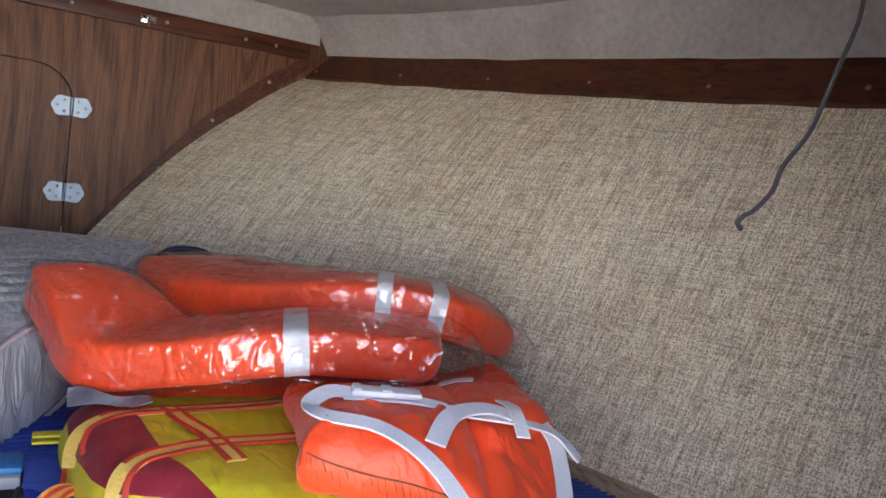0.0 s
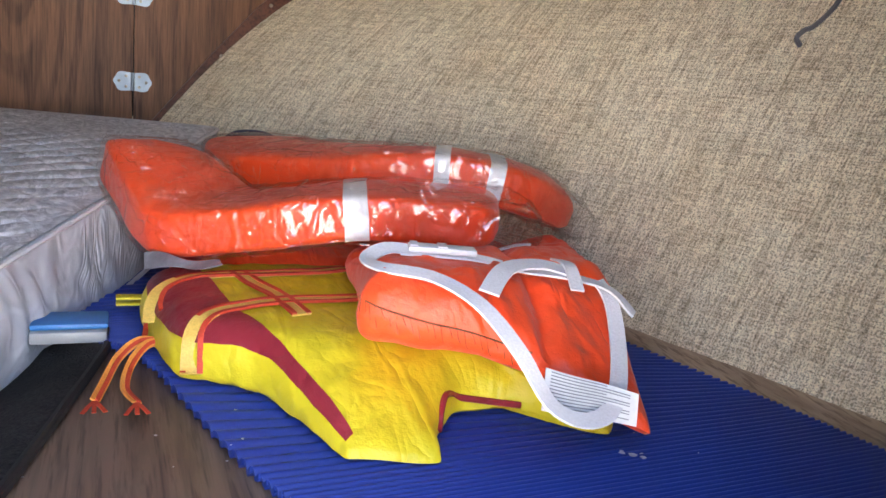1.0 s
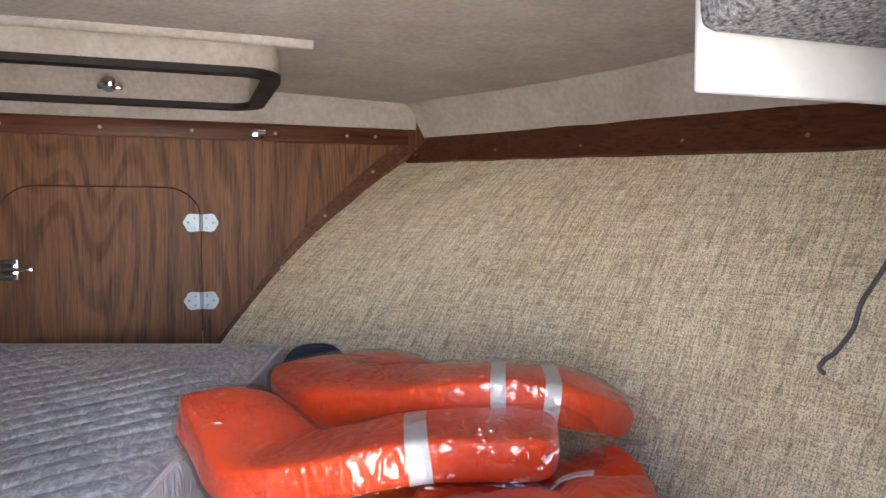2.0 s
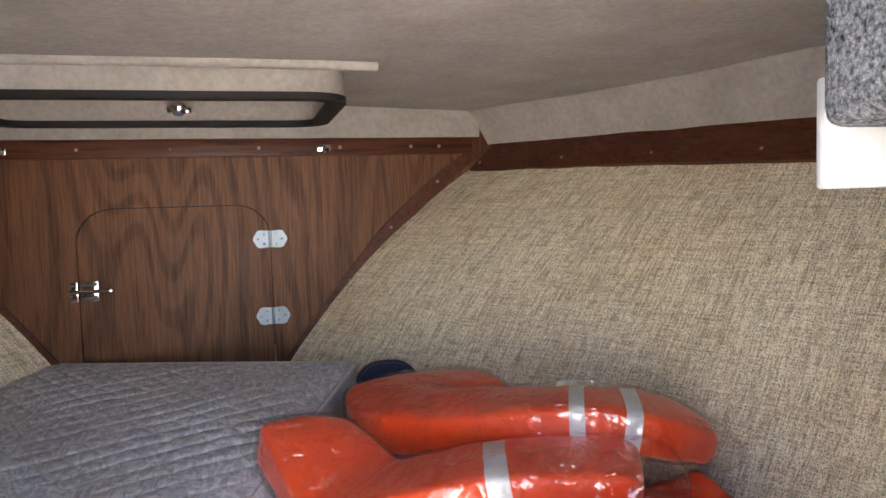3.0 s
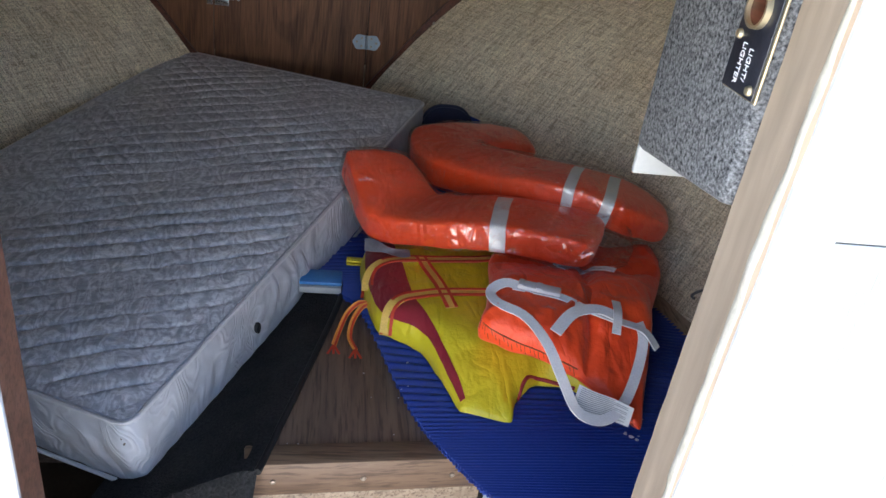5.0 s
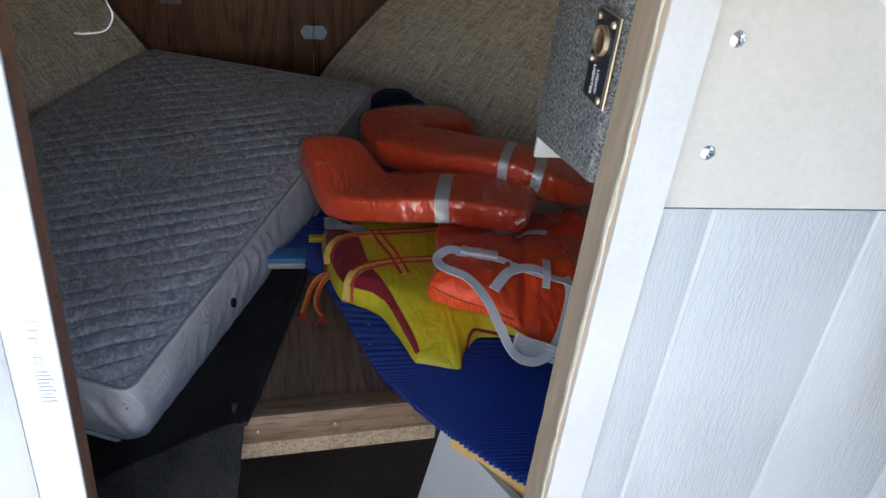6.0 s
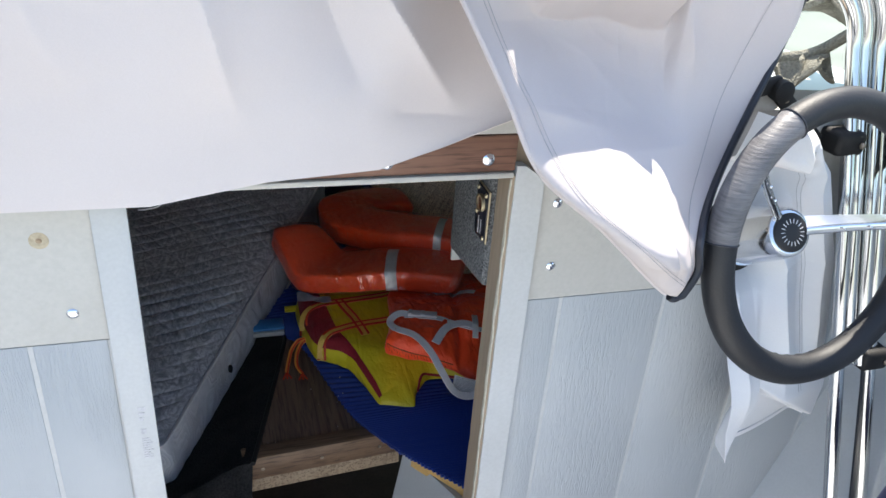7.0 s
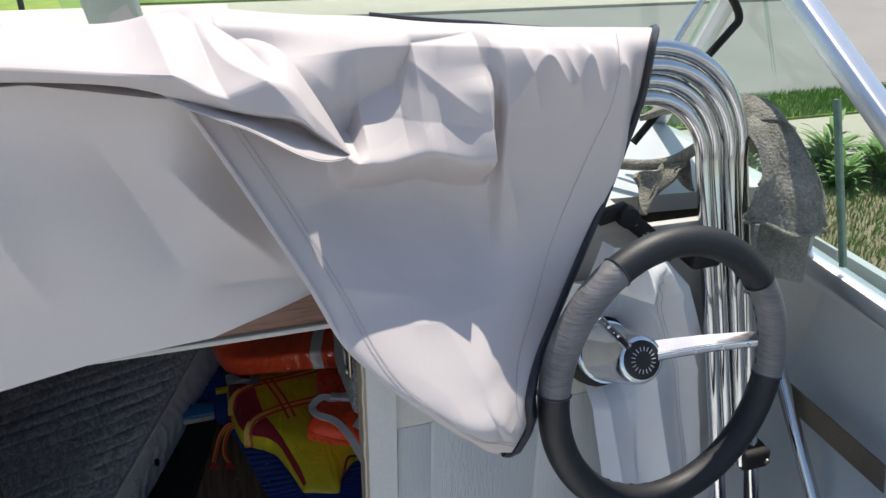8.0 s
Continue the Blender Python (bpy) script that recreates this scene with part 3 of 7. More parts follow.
def liner(side):
    def at(u, v):
        y, z = 0.085 + (FWD + 0.05 - 0.085) * u, 0.30 + (TOP + 0.05 - 0.30) * v
        dent = 0.004 * noise.noise(Vector((y * 5, z * 5, side * 3.0))) + 0.003 * noise.noise(Vector((y * 14, z * 11, side)))
        sag = 0.006 * math.exp(-((y - 1.55) / 0.16) ** 2 - ((z - 0.98) / 0.09) ** 2) * math.sin(40 * (y + z))
        return side * (hull_x(y, z) + dent + sag), y, z
    ob = part("wall_starboard" if side > 0 else "wall_port", sheet(at, 90, 44, 0.012, toward=(side, 0, 0)), M_LINER)
    return tagged(ob, "beige tweed fabric liner glued to the curved hull side", "wall", kind="structure")


for s in (1, -1):
    liner(s)

# forward bulkhead with its locker door
DOOR = [(-0.204, 0.60), (0.207, 0.60)] + [(0.207 - 0.075 + 0.075 * math.cos(a), 0.985 - 0.075 + 0.075 * math.sin(a)) for a in [i * math.pi / 16 for i in range(9)]] \
    + [(-0.204 + 0.075 - 0.075 * math.sin(a), 0.985 - 0.075 + 0.075 * math.cos(a)) for a in [i * math.pi / 16 for i in range(9)]]


def grown(loop, d):
    cx, cz = sum(p[0] for p in loop) / len(loop), sum(p[1] for p in loop) / len(loop)
    return [(x + math.copysign(d, x - cx), z + math.copysign(d, z - cz)) for x, z in loop]


wall_fwd = part("wall_forward", plate_with_hole([(-0.95, 0.28), (0.95, 0.28), (0.95, 1.26), (-0.95, 1.26)], grown(DOOR, 0.0022), FWD, FWD + 0.012), M_VENEER)
tagged(wall_fwd, "walnut veneer plywood bulkhead with a locker door", "wall", kind="structure")
# Black sheet added behind the bulkhead, for the shade in the door's gap.
part("dark_gap_sheet", box(-0.9, 0.9, FWD + 0.06, FWD + 0.07, 0.28, 1.2, 0), M_RUBBER, wall_fwd)
door = thing("door_1", (0, FWD, 0.60), "closed walnut veneer locker door with rounded upper corners", "door")
door["kind"] = "structure"
part("door_panel", plate(DOOR, FWD + 0.001, FWD + 0.012), M_VENEER, door)


def butterfly_hinge(z):
    """Two lobed leaves about a knuckle, with six screws."""
    h = thing("hinge", (0.207, FWD, z), "bright stamped steel butterfly hinge on the locker door", "hinge", "locker door hinges")
    for side in (-1, 1):
        loop = []
        for i in range(25):
            a = -math.pi / 2 + math.pi * i / 24
            r = 0.0195 * (1 + 0.06 * math.cos(4 * a))
            loop.append((0.207 + side * (0.021 + 0.016 * max(0, math.cos(a)) ** 0.8 * (1 + 0.10 * math.cos(5 * a))), z + r * math.sin(a)))
        loop = [(0.207 + side * 0.004, z - 0.019)] + loop + [(0.207 + side * 0.004, z + 0.019)]
        part("leaf", plate(loop, FWD - 0.0022, FWD - 0.0002), M_BRIGHT, h)
        for dx, dz in ((0.013, 0.011), (0.013, -0.011), (0.027, 0.0)):
            place_copy("screw", SCREW, facing((0.207 + side * dx, FWD - 0.0022, z + dz), (0, -1, 0)) @ Matrix.Scale(0.75, 4), h)
    part("knuckle", tube([(0.207, FWD - 0.003, z - 0.019), (0.207, FWD - 0.003, z + 0.019)], 0.0036, 2, 10), M_BRIGHT, h)


butterfly_hinge(0.906)
butterfly_hinge(0.727)

bolt = thing("barrel_bolt", (-0.19, FWD, 0.807), "small chrome barrel bolt on the locker door", "latch")
for x0, x1 in ((-0.222, -0.207), (-0.202, -0.165)):
    part("plate", box(x0, x1, FWD - 0.003, FWD - 0.0004, 0.807 - 0.022, 0.807 + 0.022, 0.001), M_CHROME, bolt)
    for z in (0.792, 0.822):
        part("guide", tube([(x0 + 0.002, FWD - 0.006, z), (x1 - 0.002, FWD - 0.006, z)], 0.0045, 2, 10), M_CHROME, bolt)
part("rod", tube([(-0.222, FWD - 0.009, 0.807), (-0.150, FWD - 0.009, 0.807)], 0.0045, 2, 10), M_CHROME, bolt)
part("knob", lathe([(0.002, 0), (0.003, 0.006), (0.006, 0.009), (0.005, 0.014)], 12, m=facing((-0.150, FWD - 0.009, 0.807), (1, 0, 0))), M_CHROME, bolt)


# stained trim over the joints, with its screws
def rail_low(y):
    return lerp_table([(0.07, 1.012), (0.64, 1.022), (1.0, 1.038), (1.36, 1.050), (1.745, 1.057)], y)


def diag_screw(z):
    return lerp_table([(0.42, 0.09), (0.545, 0.190), (0.672, 0.288), (0.801, 0.388), (0.923, 0.491), (1.03, 0.609), (1.10, 0.70)], z)


def rail_high(y):
    return lerp_table([(0.07, 1.075), (0.68, 1.096), (1.04, 1.111), (1.40, 1.119), (1.745, 1.122)], y)


def rail_screw(y):
    return lerp_table([(0.15, 1.030), (0.85, 1.052), (1.07, 1.060), (1.30, 1.068), (1.52, 1.072), (1.745, 1.073)], y)


def trim_thing(name, bm, material, screws, normal, label="stained brown wood trim strip with small screws"):
    ob = part(name, bm, material)
    tagged(ob, label, "trim", kind="structure")
    for p in screws:
        place_copy("screw", SCREW, facing(p, normal), ob)
    return ob


trim_thing("trim_forward", box(-0.70, 0.70, FWD - 0.011, FWD - 0.0005, 1.096, 1.136, 0.002), M_TRIM_X,
           [(x, FWD - 0.011, 1.115) for x in (-0.55, -0.385, -0.192, 0.0, 0.19, 0.375, 0.545, 0.615)], (0, -1, 0))
for s in (1, -1):
    def diag(u, v, s=s):
        z = 0.42 + (1.10 - 0.42) * u
        return s * (diag_screw(z) + 0.030 - 0.052 * v), FWD - 0.010, z
    trim_thing("trim_diagonal", sheet(diag, 30, 2, 0.009, toward=(0, 1, 0)), M_TRIM,
               [(s * diag_screw(z), FWD - 0.0102, z) for z in (0.545, 0.672, 0.801, 0.923, 1.03)], (0, -1, 0))

    def rail(u, v, s=s):
        y = 0.07 + (FWD - 0.012 - 0.07) * u
        z = rail_low(y) + (rail_high(y) - rail_low(y)) * v
        return s * (hull_x(y, z) - 0.013), y, z
    trim_thing("trim_side", sheet(rail, 60, 2, 0.014, toward=(s, 0, 0)), M_TRIM,
               [(s * (hull_x(y, rail_screw(y)) - 0.0132), y, rail_screw(y)) for y in (1.722, 1.514, 1.308, 1.078, 0.857, 0.62, 0.38, 0.15)], (-s, 0, 0.2))

# headliner: sides and crown in one moulding
HATCH = (-0.315, 0.315, 1.29, 1.68)


def head(u, v):
    y = 0.05 + (FWD + 0.02 - 0.05) * u
    half = hull_x(y, TOP) + 0.02
    s = 2 * v - 1
    a = abs(s)
    crown = 1.245 - 0.03 * (y / FWD) - 0.02 * a * a
    if a > 0.9:
        k = (a - 0.9) / 0.1
        z = crown + (rail_high(y) - 0.003 - crown) * k ** 0.9
        rim = hull_x(y, rail_high(y)) - 0.016
        x = half * 0.955 + (rim - half * 0.955) * k ** 0.6
    else:
        z, x = crown, half * 0.955 * a / 0.9
    z += 0.003 * noise.noise(Vector((x * 8 * s, y * 8, 3)))
    return math.copysign(x, s), y, z




def cut_hatch(bm):
    """Opens the deck hatch through a sheet."""
    x0, x1, y0, y1 = HATCH
    gone = [f for f in bm.faces if x0 - 0.004 < f.calc_center_median().x < x1 + 0.004 and y0 - 0.004 < f.calc_center_median().y < y1 + 0.004]
    bmesh.ops.delete(bm, geom=gone, context="FACES")
    return bm


cabin_top = part("ceiling", cut_hatch(sheet(head, 140, 200, 0.012, toward=(0, 0, 1))), M_HEAD)
tagged(cabin_top, "cream textured moulded headliner under the foredeck", "ceiling", kind="structure")
part("front_band", box(-0.72, 0.72, FWD - 0.006, FWD + 0.0, 1.137, 1.235, 0.001), M_HEAD, cabin_top)

part("moulded_bead", tube([(x, HATCH[2] - 0.055, 1.245 - 0.03 * (HATCH[2] - 0.055) / FWD - 0.02 * (x / 0.9) ** 2 - 0.002) for x in [-0.62 + 0.1 * k for k in range(11)]], 0.011, 40, 10), M_HEAD, cabin_top)

hatch = thing("deck_hatch", (0, 1.48, 1.2), "deck hatch with cream coaming and black rubber edging", "hatch")
x0, x1, y0, y1 = HATCH


def coaming_ring(grow, z0, z1, inner, name, mat):
    bm = bmesh.new()
    pts = []
    r = 0.05
    for cx, cy, a0 in ((x1 - r, y1 - r, 0), (x0 + r, y1 - r, 90), (x0 + r, y0 + r, 180), (x1 - r, y0 + r, 270)):
        for i in range(7):
            a = radians(a0 + 15 * i)
            pts.append((cx, cy, math.cos(a), math.sin(a)))
    loops = []
    for rr, z in ((r + grow, z0), (r + grow, z1), (r + inner, z1), (r + inner, z0)):
        loops.append([bm.verts.new((cx + rr * c, cy + rr * s, z + 0.02 * (cy + rr * s - 1.48) * -0.8)) for cx, cy, c, s in pts])
    n = len(pts)
    for a in range(4):
        for k in range(n):
            bm.faces.new((loops[a][k], loops[a][(k + 1) % n], loops[(a + 1) % 4][(k + 1) % n], loops[(a + 1) % 4][k]))
    return part(name, bm, mat, hatch)


coaming_ring(0.022, 1.172, 1.37, -0.004, "coaming", M_HEAD)
coaming_ring(0.024, 1.162, 1.174, -0.008, "rubber_edge", M_RUBBER)
part("lid", sheet(lambda u, v: (x0 - 0.03 + (x1 - x0 + 0.06) * u, y0 - 0.03 + (y1 - y0 + 0.06) * v, 1.378 + 0.012 * math.sin(math.pi * u) * math.sin(math.pi * v)), 20, 20, 0.0), M_HATCH, hatch)
part("latch_knob", lathe([(0.012, 0), (0.012, 0.01), (0.006, 0.014), (0.006, 0.028), (0.016, 0.032), (0.016, 0.042), (0.008, 0.046)], 14, m=facing((0.03, y1 - 0.03, 1.20), (0, -1, -0.3))), M_CHROME, hatch)
part("latch_bar", box(0.005, 0.055, y1 - 0.05, y1 - 0.04, 1.182, 1.196, 0.003), M_CHROME, hatch)
for s in (-1, 1):
    part("stay", tube([(s * 0.29, 1.40, 1.2), (s * 0.27, 1.5, 1.25), (s * 0.27, 1.62, 1.27)], 0.005, 10, 8), M_CHROME, hatch)

# snap fittings on the trim
for p in ((0.337, FWD - 0.011, 1.113), (-0.343, FWD - 0.011, 1.113)):
    f = thing("hook_fitting", p, "small chrome hook fitting screwed to the trim", "hook", "trim hooks")
    part("base_plate", box(p[0] - 0.016, p[0] + 0.016, p[1] - 0.003, p[1], p[2] - 0.008, p[2] + 0.008, 0.002), M_CHROME, f)
    part("hook", tube([(p[0], p[1] - 0.002, p[2] + 0.004), (p[0], p[1] - 0.016, p[2] + 0.004), (p[0], p[1] - 0.02, p[2] - 0.008), (p[0], p[1] - 0.012, p[2] - 0.013)], 0.0035, 12, 8), M_CHROME, f)

# berth boards, the edge plank, the sole of the foot well


def carpet_edge(y):
    """Where the berth board ends on the port side."""
    return 0.165 - 0.25 * max(0, 0.843 - y) ** 1.05


def board_left(y):
    return carpet_edge(y) - 0.015 if y < 0.86 else 0.18


berth = part("berth_board", sheet(lambda u, v: ((lambda y: board_left(y) + (0.42 - board_left(y)) * v)(0.436 + (FWD - 0.436) * u), 0.436 + (FWD - 0.436) * u, BERTH), 30, 4, 0.018), M_BERTH)
tagged(berth, "dark brown wood-grain plywood berth board", "berth board", kind="structure")


def side_berth(u, v):
    y = 0.09 + (FWD - 0.09) * u
    lo = 0.42 if y > 0.40 else 0.42 + (0.40 - y) * 0.80
    return lo + (max(hull_x(y, BERTH) + 0.02, lo + 0.01) - lo) * v, y, BERTH - 0.001


tagged(part("berth_side", sheet(side_berth, 40, 6, 0.018), M_BERTH), "dark plywood side of the berth against the hull", "berth board", kind="structure")
tagged(part("berth_port", sheet(lambda u, v: (-(lambda y: 0.02 + (hull_x(y, BERTH) + 0.0) * v)(0.60 + (FWD - 0.60) * u), 0.60 + (FWD - 0.60) * u, 0.28), 30, 6, 0.018), M_BERTH),
       "dark plywood berth under the mattress", "berth board", kind="structure")
SLANT = pose(0.0, 0.404, 0.0, 0, 0, 4.2)
plank = part("edge_plank", box(0.037, 0.392, 0.0, 0.042, 0.396, BERTH + 0.006, 0.004, m=SLANT), M_PLANK)
tagged(plank, "varnished wooden plank along the edge of the berth", "plank", kind="structure")
part("lower_ply", box(0.030, 0.386, 0.002, 0.040, 0.362, 0.3955, 0.001, m=SLANT), M_STRINGER, plank, "bare splintered plywood edge")
for x in (0.078, 0.206, 0.338):
    place_copy("screw", SCREW, SLANT @ facing((x, 0.0, 0.424), (0, -1, 0)), plank)
tagged(part("stringer", sheet(lambda u, v: ((lambda y: hull_x(y, BERTH) - 0.035 + 0.06 * v)(0.07 + 1.0 * u), 0.07 + 1.0 * u, BERTH + 0.003 + 0.028 * v), 24, 2, 0.02), M_STRINGER),
       "bare weathered wood stringer along the hull", "trim", kind="structure")
tagged(part("floor", box(-0.95, 0.95, -2.2, 1.0, -0.02, 0.0, 0), M_SOLE), "dirty dark wooden cabin sole", "floor", kind="structure")
tagged(part("well_side", sheet(lambda u, v: (0.335 + 0.17 * u + 0.06 * v, 0.43 - 0.36 * u, 0.40 * v), 12, 6, 0.015), M_GEL), "white moulded side of the foot well", "wall", kind="structure")
tagged(part("well_front", box(-0.9, 0.36, 0.985, 0.995, 0, 0.27, 0), M_BERTH), "dark board closing the space under the berth", "wall", kind="structure")


# ---- the companionway bulkhead ----
OX0, OX1, OZ1 = -0.070, 0.411, 1.247     # opening
RAISE = 1.045                            # joint of the siding with the panel above


def bulkhead_piece(name, x0, x1, z0, z1, y0, y1, mat, label, category="wall", bevel=0.002):
    return tagged(part(name, box(x0, x1, y0, y1, z0, z1, bevel), mat), label, category, kind="structure")


core = bulkhead_piece("wall_aft", OX1 + 0.004, 1.12, 0.0, 1.30, AFT + 0.012, AFT + 0.045, M_RAW, "plywood core of the companionway bulkhead")
bulkhead_piece("wall_aft_port", -1.12, OX0 - 0.035, 0.0, 1.30, AFT + 0.012, AFT + 0.045, M_RAW, "plywood core of the companionway bulkhead")
bulkhead_piece("wall_aft_header", OX0 - 0.003, OX1 + 0.003, OZ1 + 0.002, 1.31, AFT + 0.012, AFT + 0.045, M_RAW, "plywood header over the companionway")


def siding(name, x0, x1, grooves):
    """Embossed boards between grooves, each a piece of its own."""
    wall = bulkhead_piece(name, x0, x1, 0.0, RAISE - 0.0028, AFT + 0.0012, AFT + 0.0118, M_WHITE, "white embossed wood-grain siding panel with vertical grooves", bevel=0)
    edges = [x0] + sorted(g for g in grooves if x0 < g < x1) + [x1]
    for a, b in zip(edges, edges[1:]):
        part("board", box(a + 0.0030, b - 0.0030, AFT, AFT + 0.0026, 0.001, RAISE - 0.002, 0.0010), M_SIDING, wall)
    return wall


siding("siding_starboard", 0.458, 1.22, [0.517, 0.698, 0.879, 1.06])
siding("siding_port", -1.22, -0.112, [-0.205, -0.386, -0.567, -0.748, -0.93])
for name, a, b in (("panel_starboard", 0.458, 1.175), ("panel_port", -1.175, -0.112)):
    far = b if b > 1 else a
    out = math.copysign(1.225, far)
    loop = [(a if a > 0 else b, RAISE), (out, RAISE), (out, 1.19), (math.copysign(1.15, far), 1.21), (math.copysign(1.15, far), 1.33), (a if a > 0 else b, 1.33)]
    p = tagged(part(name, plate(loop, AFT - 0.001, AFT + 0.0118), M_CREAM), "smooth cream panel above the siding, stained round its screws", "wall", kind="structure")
    for x, z in ((0.486, 1.201), (0.49, 1.10), (0.70, 1.105), (0.95, 1.10), (-0.149, 1.087), (-0.40, 1.09), (-0.66, 1.09)):
        if a < x < b:
            place_copy("screw", SCREW_BIG, facing((x, AFT - 0.001, z), (0, -1, 0)) @ Matrix.Scale(0.85, 4), p)

M_HEADER = wood("header_wood", (0.20, 0.10, 0.065), (0.10, 0.045, 0.03), 0.8, 0.5, "x")
M_PRINT = surface("faded_ink", (0.42, 0.42, 0.45), (0.56, 0.56, 0.58), 0.6, 60, 300, 0.0)
M_RUST = surface("rust_stain", (0.40, 0.33, 0.22), (0.52, 0.45, 0.33), 0.7, 60, 200, 0.2)
panel_p = bpy.data.objects["panel_port"]
part("rust_ring", lathe([(0.011, 0.0002), (0.0095, 0.0006), (0.006, 0.0003)], 20, m=facing((-0.170, AFT - 0.001, 1.190), (0, -1, 0))), M_RUST, panel_p, "rusty ring round an old screw hole")
part("screw_hole", lathe([(0.0035, 0.0006), (0.003, 0.0002)], 12, m=facing((-0.170, AFT - 0.001, 1.190), (0, -1, 0))), M_STRINGER, panel_p)
post_l = thing("door_post", (-0.09, AFT, 0), "white painted post with faded grey print beside the companionway", "door frame", "companionway posts")
post_r = thing("door_post", (0.44, AFT, 0), "white painted post with a bare wood edge", "door frame", "companionway posts")
for p in (post_l, post_r):
    p["kind"] = "structure"
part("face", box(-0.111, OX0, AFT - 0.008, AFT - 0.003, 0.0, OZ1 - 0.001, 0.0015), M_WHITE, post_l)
part("jamb", sheet(lambda u, v: (OX0 - 0.001 - 0.006 * v, AFT - 0.0028 + 0.048 * v, (OZ1 - 0.001) * u), 40, 4, 0.012, toward=(-1, 0, 0)), M_HEADER, post_l, "brown weathered plywood edge")


PRINT = [(0.932, 0.006, 0.010), (0.924, 0.004, 0.008), (0.915, 0.006, 0.006), (0.893, 0.009, 0.007)] + [(0.880 - 0.0042 * k, 0.0022, 0.009 + 0.002 * (k % 3)) for k in range(9)]
for z, h, w in PRINT:
    part("faded_print", box(-0.091, -0.091 + w, AFT - 0.0086, AFT - 0.0082, z - h / 2, z + h / 2, 0), M_PRINT, post_l, "faded grey printed bars")


def face_r(u, v):
    z = 1.262 * u
    edge = 0.458 - 0.03 * (max(0, (z - 1.235) / 0.027)) ** 2
    x = OX1 + 0.004 + 0.0012 * noise.noise(Vector((z * 25, 2, 0)))
    return x + (edge - x) * v, AFT - 0.009, z


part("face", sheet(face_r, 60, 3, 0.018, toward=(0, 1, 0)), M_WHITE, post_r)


def jamb_r(u, v):
    z = OZ1 * u
    return OX1 + 0.0015 * noise.noise(Vector((z * 30, v * 3, 0))) + 0.001 * v, AFT - 0.006 + 0.051 * v, z


part("jamb", sheet(jamb_r, 90, 8, 0.02, toward=(1, 0, 0)), M_RAW, post_r, "bare splintered pine edge")


def putty_r(u, v):
    z = 0.25 + (OZ1 - 0.255) * u
    wide = 0.16 + 0.12 * noise.noise(Vector((z * 9, 1.7, 0))) + 0.05 * noise.noise(Vector((z * 45, 4.1, 0))) + 0.30 * math.exp(-((z - 0.56) / 0.07) ** 2)
    x, y, zz = jamb_r(z / OZ1, max(0.02, wide) * v)
    return x - 0.0016 * math.sin(math.pi * (0.25 + 0.7 * v)) - 0.0004, y - 0.001, zz


part("putty", sheet(putty_r, 160, 8, 0.002, toward=(1, 0, 0)), M_PUTTY, post_r, "ragged ivory putty along the edge")
header = thing("header", (0.17, AFT, 1.26), "brown wood header strip with large bolts over the companionway", "header")
header["kind"] = "structure"
part("board", box(-0.11, 0.414, AFT - 0.006, AFT + 0.012, 1.2545, 1.305, 0.002), M_HEADER, header)
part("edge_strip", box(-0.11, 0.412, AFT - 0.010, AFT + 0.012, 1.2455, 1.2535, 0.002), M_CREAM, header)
for x in (0.10, 0.24, 0.375):
    place_copy("bolt_head", SCREW_BIG, facing((x, AFT - 0.006, 1.272), (0, -1, 0)), header)
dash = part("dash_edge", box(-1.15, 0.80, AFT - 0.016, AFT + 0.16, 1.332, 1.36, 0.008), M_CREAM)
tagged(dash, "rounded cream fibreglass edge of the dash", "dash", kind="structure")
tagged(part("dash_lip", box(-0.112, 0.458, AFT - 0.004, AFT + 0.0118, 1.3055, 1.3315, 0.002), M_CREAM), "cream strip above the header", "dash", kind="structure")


# foredeck over the cabin
def deck(u, v):
    y = AFT + 0.1 + 2.6 * u
    half = max(0.02, (hull_x(min(y, 1.88), TOP) + 0.05) * (1 if y < 1.88 else max(0.03, (2.7 - y) / 0.82)))
    s = 2 * v - 1
    return half * s, y, 1.345 - 0.03 * s * s - 0.01 * u - 0.085 * max(0.0, (abs(s) - 0.93) / 0.07) ** 1.5 - 0.20 * max(0.0, (y - 1.6) / 1.1)


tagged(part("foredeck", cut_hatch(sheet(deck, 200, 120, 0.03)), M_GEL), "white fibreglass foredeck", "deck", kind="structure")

for s in (1, -1):
    def topside(u, v, s=s):
        y, z = AFT + 0.05 + 1.86 * u, 0.05 + 1.14 * v
        return s * (hull_x(min(y, 1.88), z) + 0.05), y, z
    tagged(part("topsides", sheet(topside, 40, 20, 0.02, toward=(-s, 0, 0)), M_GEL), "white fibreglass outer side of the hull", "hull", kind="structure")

# cockpit sides, and behind them the unseen transom and sole, bright to bounce light
tagged(part("cockpit_floor", box(-1.1, 1.1, -2.25, -0.02, 0.002, 0.02, 0.004), M_BOUNCE_WHITE), "unseen white cockpit sole that bounces light into the cabin", "floor", kind="structure")
for s in (1, -1):
    def side_wall(u, v, s=s):
        y, z = AFT - 2.3 + 2.3 * u, 1.24 * v
        return s * (hull_x(max(y, 0.05), z) + 0.005 if z < 1.06 else hull_x(0.05, 1.06) - 0.01 + 0.08 * (z - 1.06)), y, z
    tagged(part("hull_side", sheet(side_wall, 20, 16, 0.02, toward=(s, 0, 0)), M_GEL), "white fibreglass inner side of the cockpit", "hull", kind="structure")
    tagged(part("gunwale", box(min(s * 1.135, s * 1.185), max(s * 1.135, s * 1.185), AFT - 2.3, AFT + 0.2, 1.20, 1.235, 0.012), M_GEL), "white rounded gunwale", "gunwale", kind="structure")
